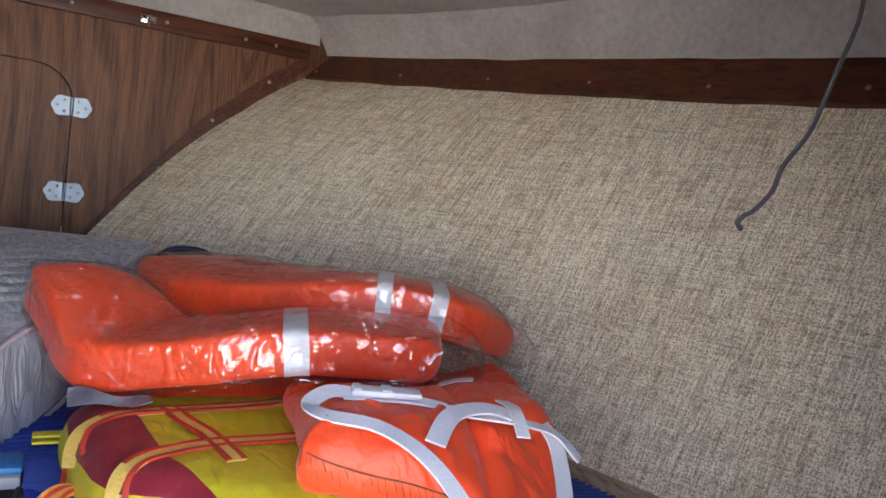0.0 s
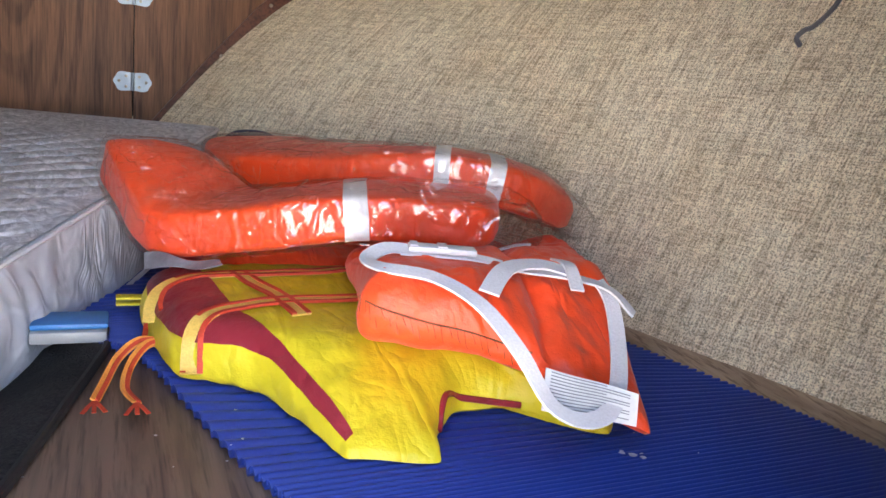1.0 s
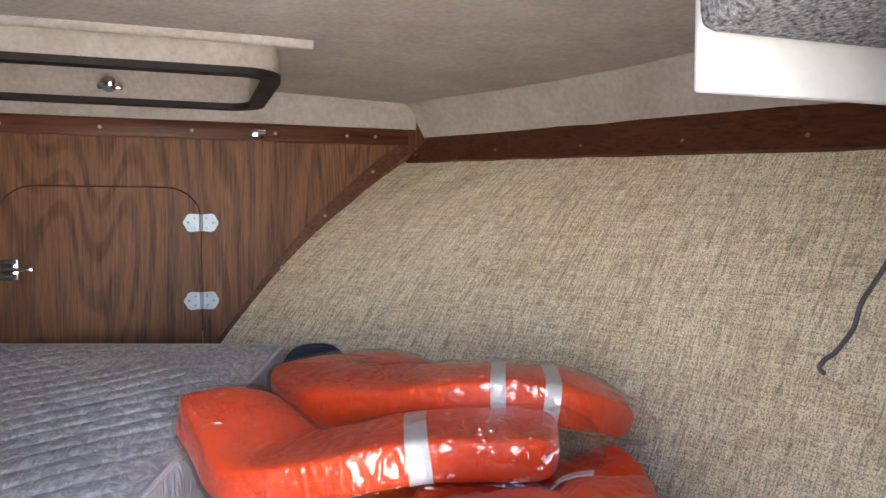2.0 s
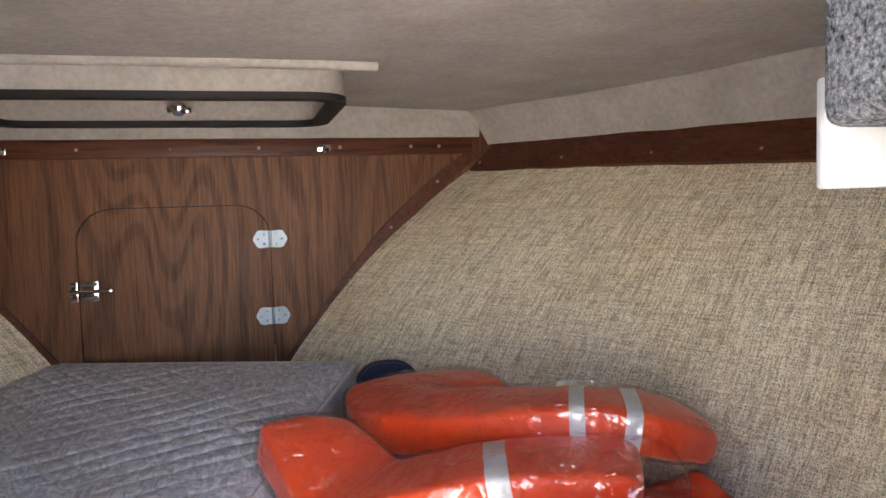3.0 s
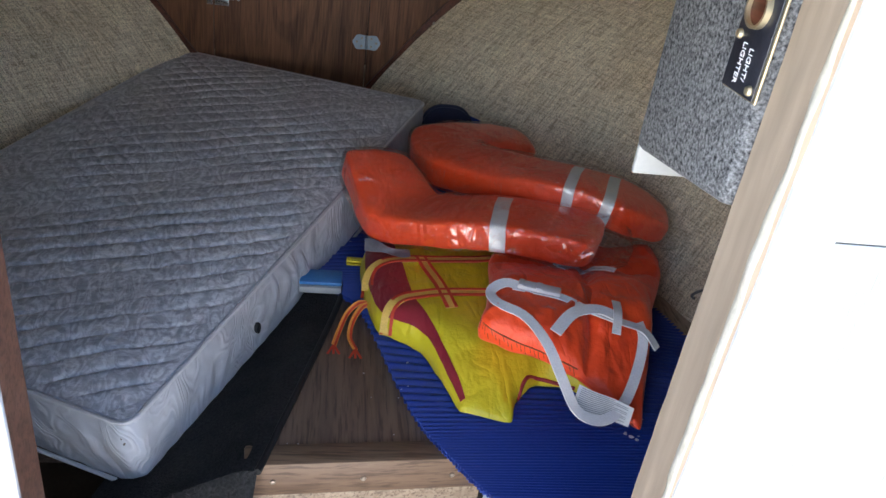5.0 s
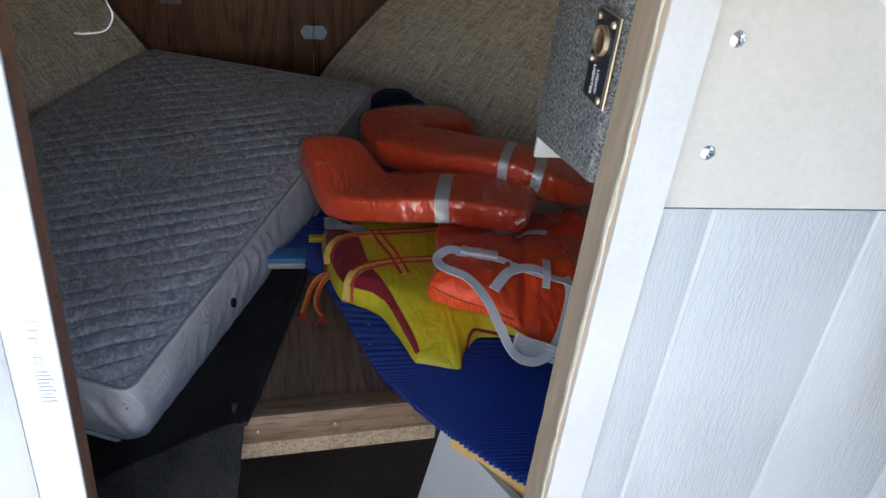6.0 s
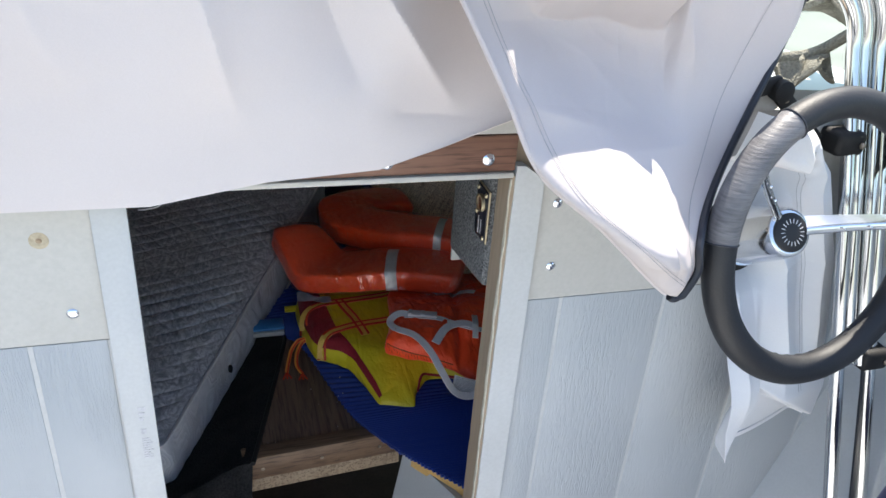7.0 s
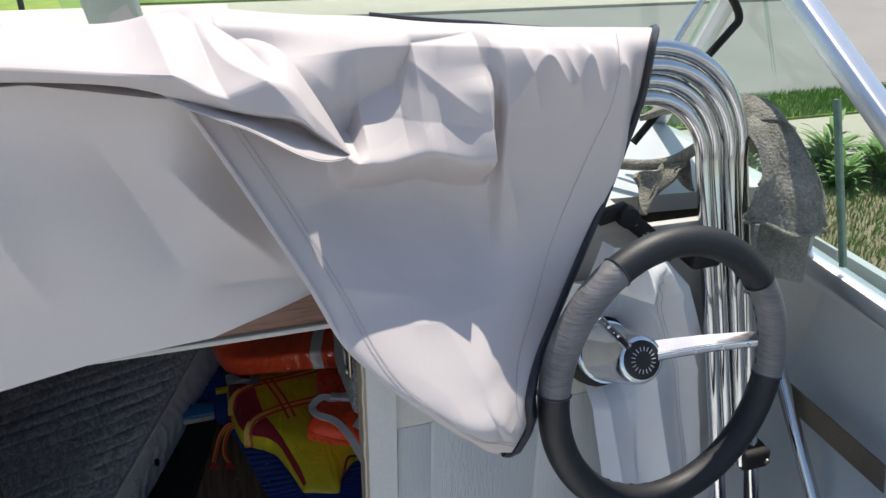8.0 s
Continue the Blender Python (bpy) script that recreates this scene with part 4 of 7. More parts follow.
tagged(part("transom", box(-1.17, 1.17, -2.30, -2.26, 0, 1.0, 0.005), M_BOUNCE_WHITE), "unseen white transom that bounces light into the cabin", "hull", kind="structure")
tagged(part("hull_bottom", box(-1.15, 1.15, -2.3, 1.9, -0.5, -0.03, 0.05), M_GEL), "white hull under the cockpit sole", "hull", kind="structure")


# ---- things in the cabin ----
from mathutils.bvhtree import BVHTree

PILE = []      # what straps and upper things can lie on


def resting(x, y, lowest=BERTH):
    """Height of the pile at a place."""
    best = lowest
    for tree in PILE:
        hit = tree.ray_cast(Vector((x, y, 2.0)), Vector((0, 0, -1)))
        if hit[0] is not None and hit[0].z > best:
            best = hit[0].z
    return best


def draped(points, lift, n=30, lowest=BERTH):
    return [Vector((p.x, p.y, resting(p.x, p.y, lowest) + lift)) for p in curve_through([(x, y, 0) for x, y in points], n)]


def strap_on(points, width, thick=0.0022, lift=0.002, n=40, lowest=BERTH):
    path = draped(points, lift, n, lowest)
    for _ in range(2):
        path = [path[0]] + [(a + 2 * b + c) / 4 + Vector((0, 0, 0.0004)) for a, b, c in zip(path, path[1:], path[2:])] + [path[-1]]
    return ribbon(path, width, thick, len(path) - 1)


# the ribbed mat along the starboard side
MAT_L = [(0.12, 1.53), (0.03, 1.20), (0.05, 0.95), (0.150, 0.865), (0.202, 0.80), (0.278, 0.53), (0.333, 0.42), (0.385, 0.345), (0.482, 0.236), (0.60, 0.125)]
MAT_R = [(0.455, 1.610), (0.58, 1.30), (0.785, 0.95), (0.835, 0.78), (0.885, 0.60), (0.910, 0.47), (0.925, 0.36), (0.935, 0.23), (0.94, 0.10)]
mat_left, mat_right = curve_through([(x, y, 0) for x, y in MAT_L], 1200), curve_through([(x, y, 0) for x, y in MAT_R], 1200)


def mat_at(u, v):
    i = min(int(round(u * 1200)), 1200)
    p = mat_left[i].lerp(mat_right[i], v)
    round_off = 0.13 * max(0, 1 - u / 0.10) ** 2
    p = p + (mat_right[i] - mat_left[i]).normalized() * (-round_off if v > 0.5 else round_off) * abs(2 * v - 1)
    z = hull_z(p.x, p.y) + 0.0095 + 0.003 * noise.noise(Vector((p.x * 4, p.y * 4, 1.0)))
    return p.x, p.y, z + 0.0074 * min(1, max(0, (u - 0.10) / 0.10)) * (abs(math.cos(math.pi * u * 130)) ** 0.6 - 0.6)


mat_bm = sheet(mat_at, 1200, 16, 0.006)
PILE.append(BVHTree.FromBMesh(mat_bm))
tagged(part("foam_mat", mat_bm, M_MAT), "dark blue ribbed foam exercise mat spread on the berth", "mat")

DOME = [(0.415 + 0.078 * math.copysign(abs(math.cos(a)) ** 0.7, math.cos(a)), 0.50 + 0.167 * math.sin(a) ** 0.6) for a in [math.pi * k / 40 for k in range(41)]]
dome_bm = plate(DOME, 1.432, 1.450)
bmesh.ops.bevel(dome_bm, geom=[e for e in dome_bm.edges if abs(e.verts[0].co.y - e.verts[1].co.y) < 1e-6], offset=0.005, segments=2, affect="EDGES")
tagged(part("foam_pad", dome_bm, M_NAVY), "round-topped navy foam pad standing behind the mattress", "pad")

M_SCUFF = surface("white_scuff", (0.55, 0.56, 0.60), (0.68, 0.69, 0.72), 0.8, 60, 300, 0.0)
rnd_marks = random.Random(4)
crumbs = bmesh.new()
for mx, my, mr in [(0.625, 0.477, 0.006), (0.632, 0.470, 0.004), (0.618, 0.484, 0.004), (0.640, 0.482, 0.003), (0.70, 0.47, 0.0014), (0.66, 0.52, 0.0014), (0.74, 0.50, 0.001)] + [(rnd_marks.uniform(0.05, 0.30), rnd_marks.uniform(0.43, 0.70), rnd_marks.uniform(0.0008, 0.0022)) for _ in range(14)]:
    low = resting(mx, my) + 0.0005
    ring = [crumbs.verts.new((mx + mr * rnd_marks.uniform(0.5, 1.2) * math.cos(a), my + mr * rnd_marks.uniform(0.5, 1.2) * math.sin(a), low)) for a in [k * math.pi / 4 for k in range(8)]]
    tip = crumbs.verts.new((mx, my, low + mr * 0.3))
    for a, b in zip(ring, ring[1:] + ring[:1]):
        crumbs.faces.new((a, b, tip))
tagged(part("crumbs", crumbs, M_SCUFF), "pale crumbs and flakes on the mat and boards", "crumbs", kind="stuff")
foam = thing("foam_cushion", (0.5, 0.25, 0.38), "slab of bare yellow foam under the mat", "cushion")


def foam_slab(u, v):
    x0 = 0.402 + 0.19 * u
    return x0 + 0.30 * v, 0.388 - 0.25 * u, BERTH - 0.020 - 0.006 * u


part("slab", sheet(foam_slab, 14, 8, 0.042), M_FOAM, foam)
tarp = part("blue_tarp", sheet(lambda u, v: (0.47 + 0.22 * u, 0.33 - 0.22 * u + 0.02 * math.sin(9 * v), 0.375 - 0.20 * v * (0.3 + 0.7 * u)), 14, 10, 0.003), M_CYAN)
tagged(tarp, "crumpled bright blue plastic sheet under the foam", "tarp")

# the mattress
mattress = thing("mattress", (-0.2, 1.1, 0.5), "small grey-white quilted vinyl mattress lying tilted on the berth", "mattress")
CORNER_A, CORNER_C = Vector((0.355, 1.450, 0.667)), Vector((-0.122, 0.442, 0.492))
E1 = (CORNER_C - CORNER_A).normalized()
E2 = Vector((-0.90, 0.44, -0.02))
E2 = (E2 - E1 * E2.dot(E1)).normalized()
EN = E2.cross(E1) if E2.cross(E1).z > 0 else E1.cross(E2)
ML, MW, MT = 1.128, 0.715, 0.152


def mattress_point(p, q, h):
    return CORNER_A + E1 * p + E2 * q - EN * h


def rounded_loop(inset, n=720):
    """Points round the mattress's oblong outline, moved in by inset."""
    r, out = 0.022, []
    l, w = ML - 2 * inset, MW - 2 * inset
    rr = max(r - inset * 0.4, 0.004)
    total = 2 * (l + w)
    for k in range(n):
        d = total * k / n
        if d < l:
            p, q = d, 0
        elif d < l + w:
            p, q = l, d - l
        elif d < 2 * l + w:
            p, q = l - (d - l - w), w
        else:
            p, q = 0, w - (d - 2 * l - w)
        for cx, cy in ((rr, rr), (l - rr, rr), (l - rr, w - rr), (rr, w - rr)):
            if (p - cx) * (1 if cx > l / 2 else -1) > 0 and (q - cy) * (1 if cy > w / 2 else -1) > 0:
                v = Vector((p - cx, q - cy))
                v = v.normalized() * rr
                p, q = cx + v.x, cy + v.y
        out.append((p + inset, q + inset))
    return out


def line_gap(d, step):
    """Distance to the nearest of many parallel lines."""
    return abs((d / step + 0.5) % 1.0 - 0.5) * step


def quilt(p, q):
    """Depth of the stitched diamonds below the top: two slanting sets of lines, the padding puffed up between them."""
    wob = 0.013 * noise.noise(Vector((p * 5, q * 5, 0))) + 0.004 * noise.noise(Vector((p * 26, q * 26, 2)))
    sag = 0.016 * max(0.0, 1 - q / 0.10) ** 2
    g1 = line_gap(p - 0.72 * q + sag + wob, 0.050)
    g2 = line_gap(p + 0.62 * q - wob + 0.01, 0.050)
    edge = min(p, q, ML - p, MW - q)
    fade = min(1, max(0, (edge - 0.010) / 0.025))
    uneven = 0.70 + 0.9 * noise.noise(Vector((p * 5, q * 5, 9)))
    h = 0.0044 * math.exp(-(g1 / 0.0034) ** 2) + 0.0018 * math.exp(-(g2 / 0.0034) ** 2)
    puff = 0.0032 * (1 - math.exp(-g1 / 0.010)) * (0.85 + 0.15 * (1 - math.exp(-g2 / 0.010)))
    pucker = 0.0016 * abs(noise.noise(Vector((p * 60, q * 34, 4)))) + 0.0014 * abs(noise.noise(Vector((p * 28, q * 85, 8))))
    return fade * ((h - puff) * uneven + pucker) - 0.008 * min(1, edge / 0.10) + 0.0035 * noise.noise(Vector((p * 7, q * 7, 4.0))) * fade


body = bmesh.new()
NP, NQ = 384, 244
grid = []
for i in range(NP + 1):
    row = []
    for j in range(NQ + 1):
        p, q = 0.004 + (ML - 0.008) * i / NP, 0.004 + (MW - 0.008) * j / NQ
        for cx, cy in ((0.022, 0.022), (ML - 0.022, 0.022), (ML - 0.022, MW - 0.022), (0.022, MW - 0.022)):
            dx, dy = p - cx, q - cy
            if dx * (1 if cx > ML / 2 else -1) > 0 and dy * (1 if cy > MW / 2 else -1) > 0:
                far, box_r = math.hypot(dx, dy), max(abs(dx), abs(dy))
                if far > 1e-6:
                    p, q = cx + dx * box_r / far, cy + dy * box_r / far
        row.append(body.verts.new(mattress_point(p, q, quilt(p, q))))
    grid.append(row)
for i in range(NP):
    for j in range(NQ):
        body.faces.new((grid[i][j], grid[i + 1][j], grid[i + 1][j + 1], grid[i][j + 1]))
PILE.append(BVHTree.FromBMesh(body))
part("quilted_top", body, M_TICK, mattress)

border, rows = bmesh.new(), []
levels = [(MT - 0.004, 0.006)] + [(MT - 0.012 - (MT - 0.020) * k / 18, -0.005 * math.sin(math.pi * k / 18)) for k in range(19)] + [(0.002, 0.006)]
for h, inset in levels:
    ring = []
    swell = math.sin(math.pi * min(1, h / MT)) ** 0.6
    for p, q in rounded_loop(inset):
        along = p + q
        pleat = math.sin(along * 120 + 9 * noise.noise(Vector((along * 7, h * 10, 0))) + 30 * h)
        fold = 0.0016 * pleat + 0.0026 * noise.noise(Vector((along * 30, h * 12, 3))) - 0.0022 * abs(noise.noise(Vector((along * 55, h * 16, 6))))
        c = mattress_point(p, q, h)
        out = (E1 * (p - ML / 2) / ML + E2 * (q - MW / 2) / MW)
        ring.append(border.verts.new(c + out.normalized() * fold * swell))
    rows.append(ring)
for a, b in zip(rows, rows[1:]):
    n = len(a)
    for k in range(n):
        border.faces.new((a[k], a[(k + 1) % n], b[(k + 1) % n], b[k]))
border.faces.new(rows[0])
part("border", border, M_BORDER, mattress, "glossy vinyl border with a flowing grain")
for h in (0.003, MT - 0.006):
    loop = [mattress_point(p, q, h) + (E1 * (p - ML / 2) / ML + E2 * (q - MW / 2) / MW).normalized() * 0.002 for p, q in rounded_loop(0.0, 240)]
    part("piping", sweep(loop, lambda s, a: (0.0036 * math.cos(a), 0.0036 * math.sin(a)), 7, closed=True), M_PIPING, mattress)
for dp, dq, turn in ((0.0, 0.012, 40), (0.012, 0.0, -40), (0.004, 0.004, 0)):
    at = mattress_point(ML - 0.002 + 0.004, 0.012 + dq, 0.030 + dp)
    part("tear", ribbon([at, at + E2 * 0.012 * math.cos(radians(turn)) - EN * 0.012, at + E2 * 0.020 - EN * (0.006 + dp)], 0.0028, 0.0012, 10, tuple(E1)), M_TAN, mattress, "small brown tear at the corner")
hole = mattress_point(0.818, -0.007, MT * 0.52)
part("vent_eyelet", lathe([(0.0035, 0.002), (0.0085, 0.003), (0.009, 0.0), (0.008, -0.004)], 16, m=facing(hole, -E2) @ Matrix.Diagonal((0.75, 1.25, 1, 1))), M_RUBBER, mattress)


# the black carpet between mattress and board
def carpet_at(u, v):
    y = 0.90 - 0.505 * u
    xr = carpet_edge(y)
    x = xr - 0.26 * v
    z = BERTH + 0.009 - 0.52 * max(0, xr - 0.025 - x) + 0.002 * noise.noise(Vector((x * 15, y * 15, 0)))
    return x, y, z


rug = thing("carpet", (-0.05, 0.6, BERTH), "piece of black carpet laid over the berth edge and hanging down", "carpet")
part("flat", sheet(carpet_at, 30, 14, 0.007), M_CARPET, rug)
part("bound_edge", tube([(carpet_at(u / 10, 0)[0], carpet_at(u / 10, 0)[1], carpet_at(u / 10, 0)[2] - 0.002) for u in range(11)], 0.0055, 30, 8), M_RUBBER, rug)


def hanging(u, v):
    x, y, z = carpet_at(1.0, u)
    return x - 0.04 * v, y - 0.035 * min(1, v * 6) - 0.02 * math.sin(3 * v) - 0.02 * math.sin(12 * u) * v - 0.12 * v * v * u, z - 0.40 * v * (0.9 + 0.2 * u)


part("hanging_end", sheet(hanging, 24, 24, 0.007), M_CARPET, rug)
paddle = thing("plastic_case", (0.08, 0.87, BERTH), "flat light-blue and white plastic case under the mattress", "case")
part("case_top", box(0.085, 0.166, 0.860, 0.910, 0.4725, 0.4800, 0.003), M_CYAN, paddle)
part("case_base", box(0.085, 0.165, 0.854, 0.910, 0.458, 0.472, 0.003), M_TRAY, paddle)

# the yellow vest
YEL = [(0.207, 0.962), (0.203, 0.86), (0.227, 0.725), (0.300, 0.663), (0.335, 0.578), (0.350, 0.530), (0.354, 0.520), (0.364, 0.516), (0.424, 0.500), (0.434, 0.500), (0.438, 0.508), (0.450, 0.545), (0.495, 0.588), (0.56, 0.575),
       (0.625, 0.515), (0.68, 0.62), (0.66, 0.90), (0.45, 0.99), (0.28, 0.99)]
yellow = thing("life_vest", (0.4, 0.78, BERTH + 0.01), "yellow and crimson life vest with striped webbing on the blue mat", "life vest", "life vests")


def yellow_base(x, y):
    return BERTH + 0.012 + 0.0


def taper(x, y):
    return min(1.0, max(0.25, (y - 0.44) / 0.22))


yb = pillow(YEL, (0.42, 0.76), yellow_base, 0.070, 36, 220, 9.0, 0.0035, 2.0, 0.20, curve=0.5, dense=0.42)
for v in yb.verts:
    up = (v.co.z - BERTH - 0.012) * taper(v.co.x, v.co.y)
    x, y, k = v.co.x, v.co.y, min(1, up / 0.04)
    up -= 0.0022 * k * abs(noise.noise(Vector((x * 20 + y * 17, (y - x) * 5, 1)))) + 0.0022 * k * abs(noise.noise(Vector((x * 6, y * 24, 6))))
    v.co.z = BERTH + 0.012 + up
PILE.append(BVHTree.FromBMesh(yb))
part("front_panel", yb, M_YELLOW, yellow)
OUTER = curve_through([(0.207, 0.958, 0), (0.206, 0.86, 0), (0.231, 0.728, 0), (0.304, 0.667, 0), (0.338, 0.580, 0), (0.354, 0.528, 0)], 40)
INNER = curve_through([(0.262, 0.955, 0), (0.276, 0.863, 0), (0.290, 0.755, 0), (0.318, 0.676, 0), (0.349, 0.584, 0), (0.362, 0.531, 0)], 40)


def red_at(u, v):
    p = OUTER[int(round(u * 40))].lerp(INNER[int(round(u * 40))], 0.06 + 0.94 * v)
    return p.x, p.y, resting(p.x, p.y) + 0.0022


part("side_panel", sheet(red_at, 40, 8, 0.002), M_RED, yellow, "crimson nylon side panel")


def striped_strap(points, parent, width=0.022):
    part("strap", strap_on(points, width, lowest=BERTH + 0.026), M_STRAP_Y, parent, "gold webbing strap with red edges")
    d = [Vector((b[0] - a[0], b[1] - a[1], 0)).normalized() for a, b in zip(points, points[1:])]
    d.append(d[-1])
    for k in (-1, 1):
        side = [(p[0] - t.y * k * width * 0.38, p[1] + t.x * k * width * 0.38) for p, t in zip(points, d)]
        part("strap_stripe", strap_on(side, width * 0.26, 0.003, 0.0026, lowest=BERTH + 0.026), M_STRAP_R, parent, "red strap edge")


striped_strap([(0.212, 0.815), (0.216, 0.842), (0.240, 0.868), (0.302, 0.880), (0.39, 0.888), (0.470, 0.898)], yellow)
striped_strap([(0.243, 0.700), (0.248, 0.722), (0.268, 0.742), (0.300, 0.753), (0.358, 0.764), (0.441, 0.776)], yellow)
striped_strap([(0.313, 0.890), (0.337, 0.806), (0.356, 0.716)], yellow)
for pts in ([(0.225, 0.795, 0.478), (0.198, 0.792, 0.482), (0.176, 0.770, 0.472), (0.163, 0.730, 0.461), (0.155, 0.690, 0.460)], [(0.225, 0.790, 0.480), (0.205, 0.785, 0.480), (0.188, 0.755, 0.470), (0.182, 0.715, 0.461), (0.192, 0.680, 0.460)]):
    part("tie_end", ribbon(pts, 0.010, 0.002, 40, (0.5, -0.5, 0.8)), M_STRAP_O, yellow, "frayed orange strap end")
    part("tie_stripe", ribbon([(x + 0.002, y, z + 0.0006) for x, y, z in pts], 0.004, 0.0026, 40, (0.5, -0.5, 0.8)), M_STRAP_R, yellow, "red strap edge")
    for k in (-1, 0, 1):
        x, y, z = pts[-1]
        part("frayed_tip", ribbon([(x, y, z), (x + 0.005 * k, y - 0.012, z), (x + 0.010 * k, y - 0.024, z - 0.001)], 0.004, 0.001, 10), M_STRAP_R, yellow)
for pts in ([(0.452, 0.548), (0.470, 0.578), (0.497, 0.590), (0.556, 0.577)],):
    part("red_piping", tube([(x, y, resting(x, y) + 0.001) for x, y in pts], 0.0035, 24, 8), M_RED, yellow, "crimson piped edge")
tab = box(0.174, 0.212, 0.936, 0.954, BERTH + 0.034, BERTH + 0.037, 0.001)
box(0.174, 0.212, 0.937, 0.953, BERTH + 0.026, BERTH + 0.029, 0.001, bm=tab)
part("tab", tab, M_YELLOW, yellow, "yellow webbing tab")

# the open orange vest on top of it
ORA = [(0.380, 0.600), (0.400, 0.655), (0.425, 0.760), (0.455, 0.880), (0.62, 0.93), (0.790, 0.925), (0.785, 0.835), (0.705, 0.680), (0.662, 0.560), (0.640, 0.500), (0.624, 0.458), (0.587, 0.488), (0.533, 0.527), (0.481, 0.548), (0.425, 0.570)]
under = thing("life_vest", (0.45, 1.05, BERTH + 0.01), "orange life vest half hidden under the bagged ones", "life vest", "life vests")
UND = [(0.24, 1.10), (0.30, 0.955), (0.45, 0.93), (0.64, 0.95), (0.72, 1.05), (0.60, 1.18), (0.40, 1.24)]
ub = pillow(UND, (0.47, 1.06), lambda x, y: max(BERTH + 0.012, hull_z(x, y)), 0.082, 12, 72, 5.0, 0.008, 4.0, 0.4, dense=0.6)
PILE.append(BVHTree.FromBMesh(ub))
part("panel", ub, M_ORANGE, under)
orange = thing("life_vest", (0.6, 0.75, 0.5), "orange life vest with white webbing lying on the yellow one", "life vest", "life vests")


def from_tip(x, y):
    return math.hypot(x - 0.624, y - 0.456)


def orange_base(x, y):
    return 0.532 - 0.050 * max(0, 1 - from_tip(x, y) / 0.17) - 0.02 * max(0, x - 0.66) / 0.1


ob_bm = pillow(ORA, (0.56, 0.72), orange_base, 0.082, 30, 240, 9.0, 0.005, 7.0, 0.45, curve=0.45, dense=0.5)
for v in ob_bm.verts:
    x, y = v.co.x, v.co.y
    base = orange_base(x, y)
    up = v.co.z - base
    up *= min(1.0, 0.30 + 0.70 * from_tip(x, y) / 0.19)
    up *= 1 - 0.42 * min(1.0, max(0.0, (y - 0.70 - 0.10 * max(0, x - 0.55)) / 0.10)) * min(1.0, max(0.0, (0.76 - x) / 0.06))
    k = min(1, max(0, (up - 0.02) / 0.03))
    seam = (x - 0.556) - (y - 0.56) * 0.22
    up -= k * 0.015 * math.exp(-(seam / 0.011) ** 2)
    up -= k * 0.016 * math.exp(-((y - 0.815 + 0.10 * (x - 0.6)) / 0.012) ** 2)
    gather = math.sin(x * 210 + 3 * noise.noise(Vector((x * 20, y * 20, 0)))) * math.exp(-(max(0, y - 0.86 * (0.99 - x) - 0.02) / 0.06) ** 2)
    up += 0.0022 * gather * k
    pull = abs(noise.noise(Vector((x * 46 + y * 14, y * 11 - x * 5, 12)))) + 0.6 * abs(noise.noise(Vector((x * 18 - y * 30, y * 42 + x * 26, 14))))
    up += 0.005 * k * (0.35 - pull)
    up += 0.006 * k * max(0, noise.noise(Vector((x * 22 + y * 9, y * 34 - x * 12, 5)))) - 0.0035 * k * abs(noise.noise(Vector((x * 40 - y * 18, y * 16, 2))))
    v.co.z = base + up
ORANGE_TREE = BVHTree.FromBMesh(ob_bm)
PILE.append(ORANGE_TREE)
part("panel", ob_bm, M_ORANGE, orange)
def web(points, width=0.03, name="strap", label="white webbing strap", lift=0.0045, lowest=BERTH + 0.012):
    return part(name, strap_on(points, width, 0.002, lift, 48, lowest), M_WEB, orange, label)




def web_3d(points, width, name="strap", label="white webbing strap", up=(0, -0.25, 1), n=60):
    return part(name, ribbon(points, width, 0.0022, n, up), M_WEB, orange, label)


web_3d([(0.462, 0.652, 0.618), (0.430, 0.668, 0.619), (0.402, 0.650, 0.612), (0.408, 0.618, 0.611), (0.446, 0.582, 0.611), (0.471, 0.530, 0.600), (0.489, 0.482, 0.572), (0.513, 0.460, 0.532), (0.541, 0.450, 0.519), (0.570, 0.455, 0.521),
        (0.602, 0.486, 0.531), (0.630, 0.531, 0.556), (0.646, 0.572, 0.585), (0.640, 0.592, 0.603)], 0.017, up=(0, -0.45, 1))
web_3d([(0.440, 0.660, 0.617), (0.515, 0.638, 0.616), (0.558, 0.613, 0.610), (0.598, 0.585, 0.610), (0.645, 0.577, 0.598), (0.668, 0.560, 0.575)], 0.014)
web_3d([(0.490, 0.552, 0.604), (0.527, 0.590, 0.617), (0.570, 0.600, 0.619), (0.600, 0.588, 0.614)], 0.020)
web_3d([(0.611, 0.632, 0.616), (0.600, 0.590, 0.620), (0.590, 0.555, 0.604)], 0.014)
web([(0.560, 0.825), (0.600, 0.800), (0.655, 0.762)], 0.016, lift=0.005)
bz = 0.618
BUCKLE = pose(0.483, 0.652, bz, 0, 0, -18)
part("buckle", box(-0.036, 0.036, -0.012, 0.012, 0, 0.007, 0.003, m=BUCKLE), M_TAPE, orange, "white plastic side-release buckle")
part("buckle_slot", box(-0.005, 0.005, -0.011, 0.010, 0.0068, 0.0085, 0.0006, m=BUCKLE), M_WEB, orange)
part("buckle_bar", box(-0.034, -0.026, -0.011, 0.010, 0.0068, 0.0085, 0.0006, m=BUCKLE), M_WEB, orange)


M_GRIME = surface("brown_grime", (0.16, 0.05, 0.02), (0.30, 0.07, 0.02), 0.8, 60, 300, 0.3)


def on_orange(x, y, z, out=0.0006):
    p, n, _, _ = ORANGE_TREE.find_nearest(Vector((x, y, z)))
    return tuple(p + n * out)


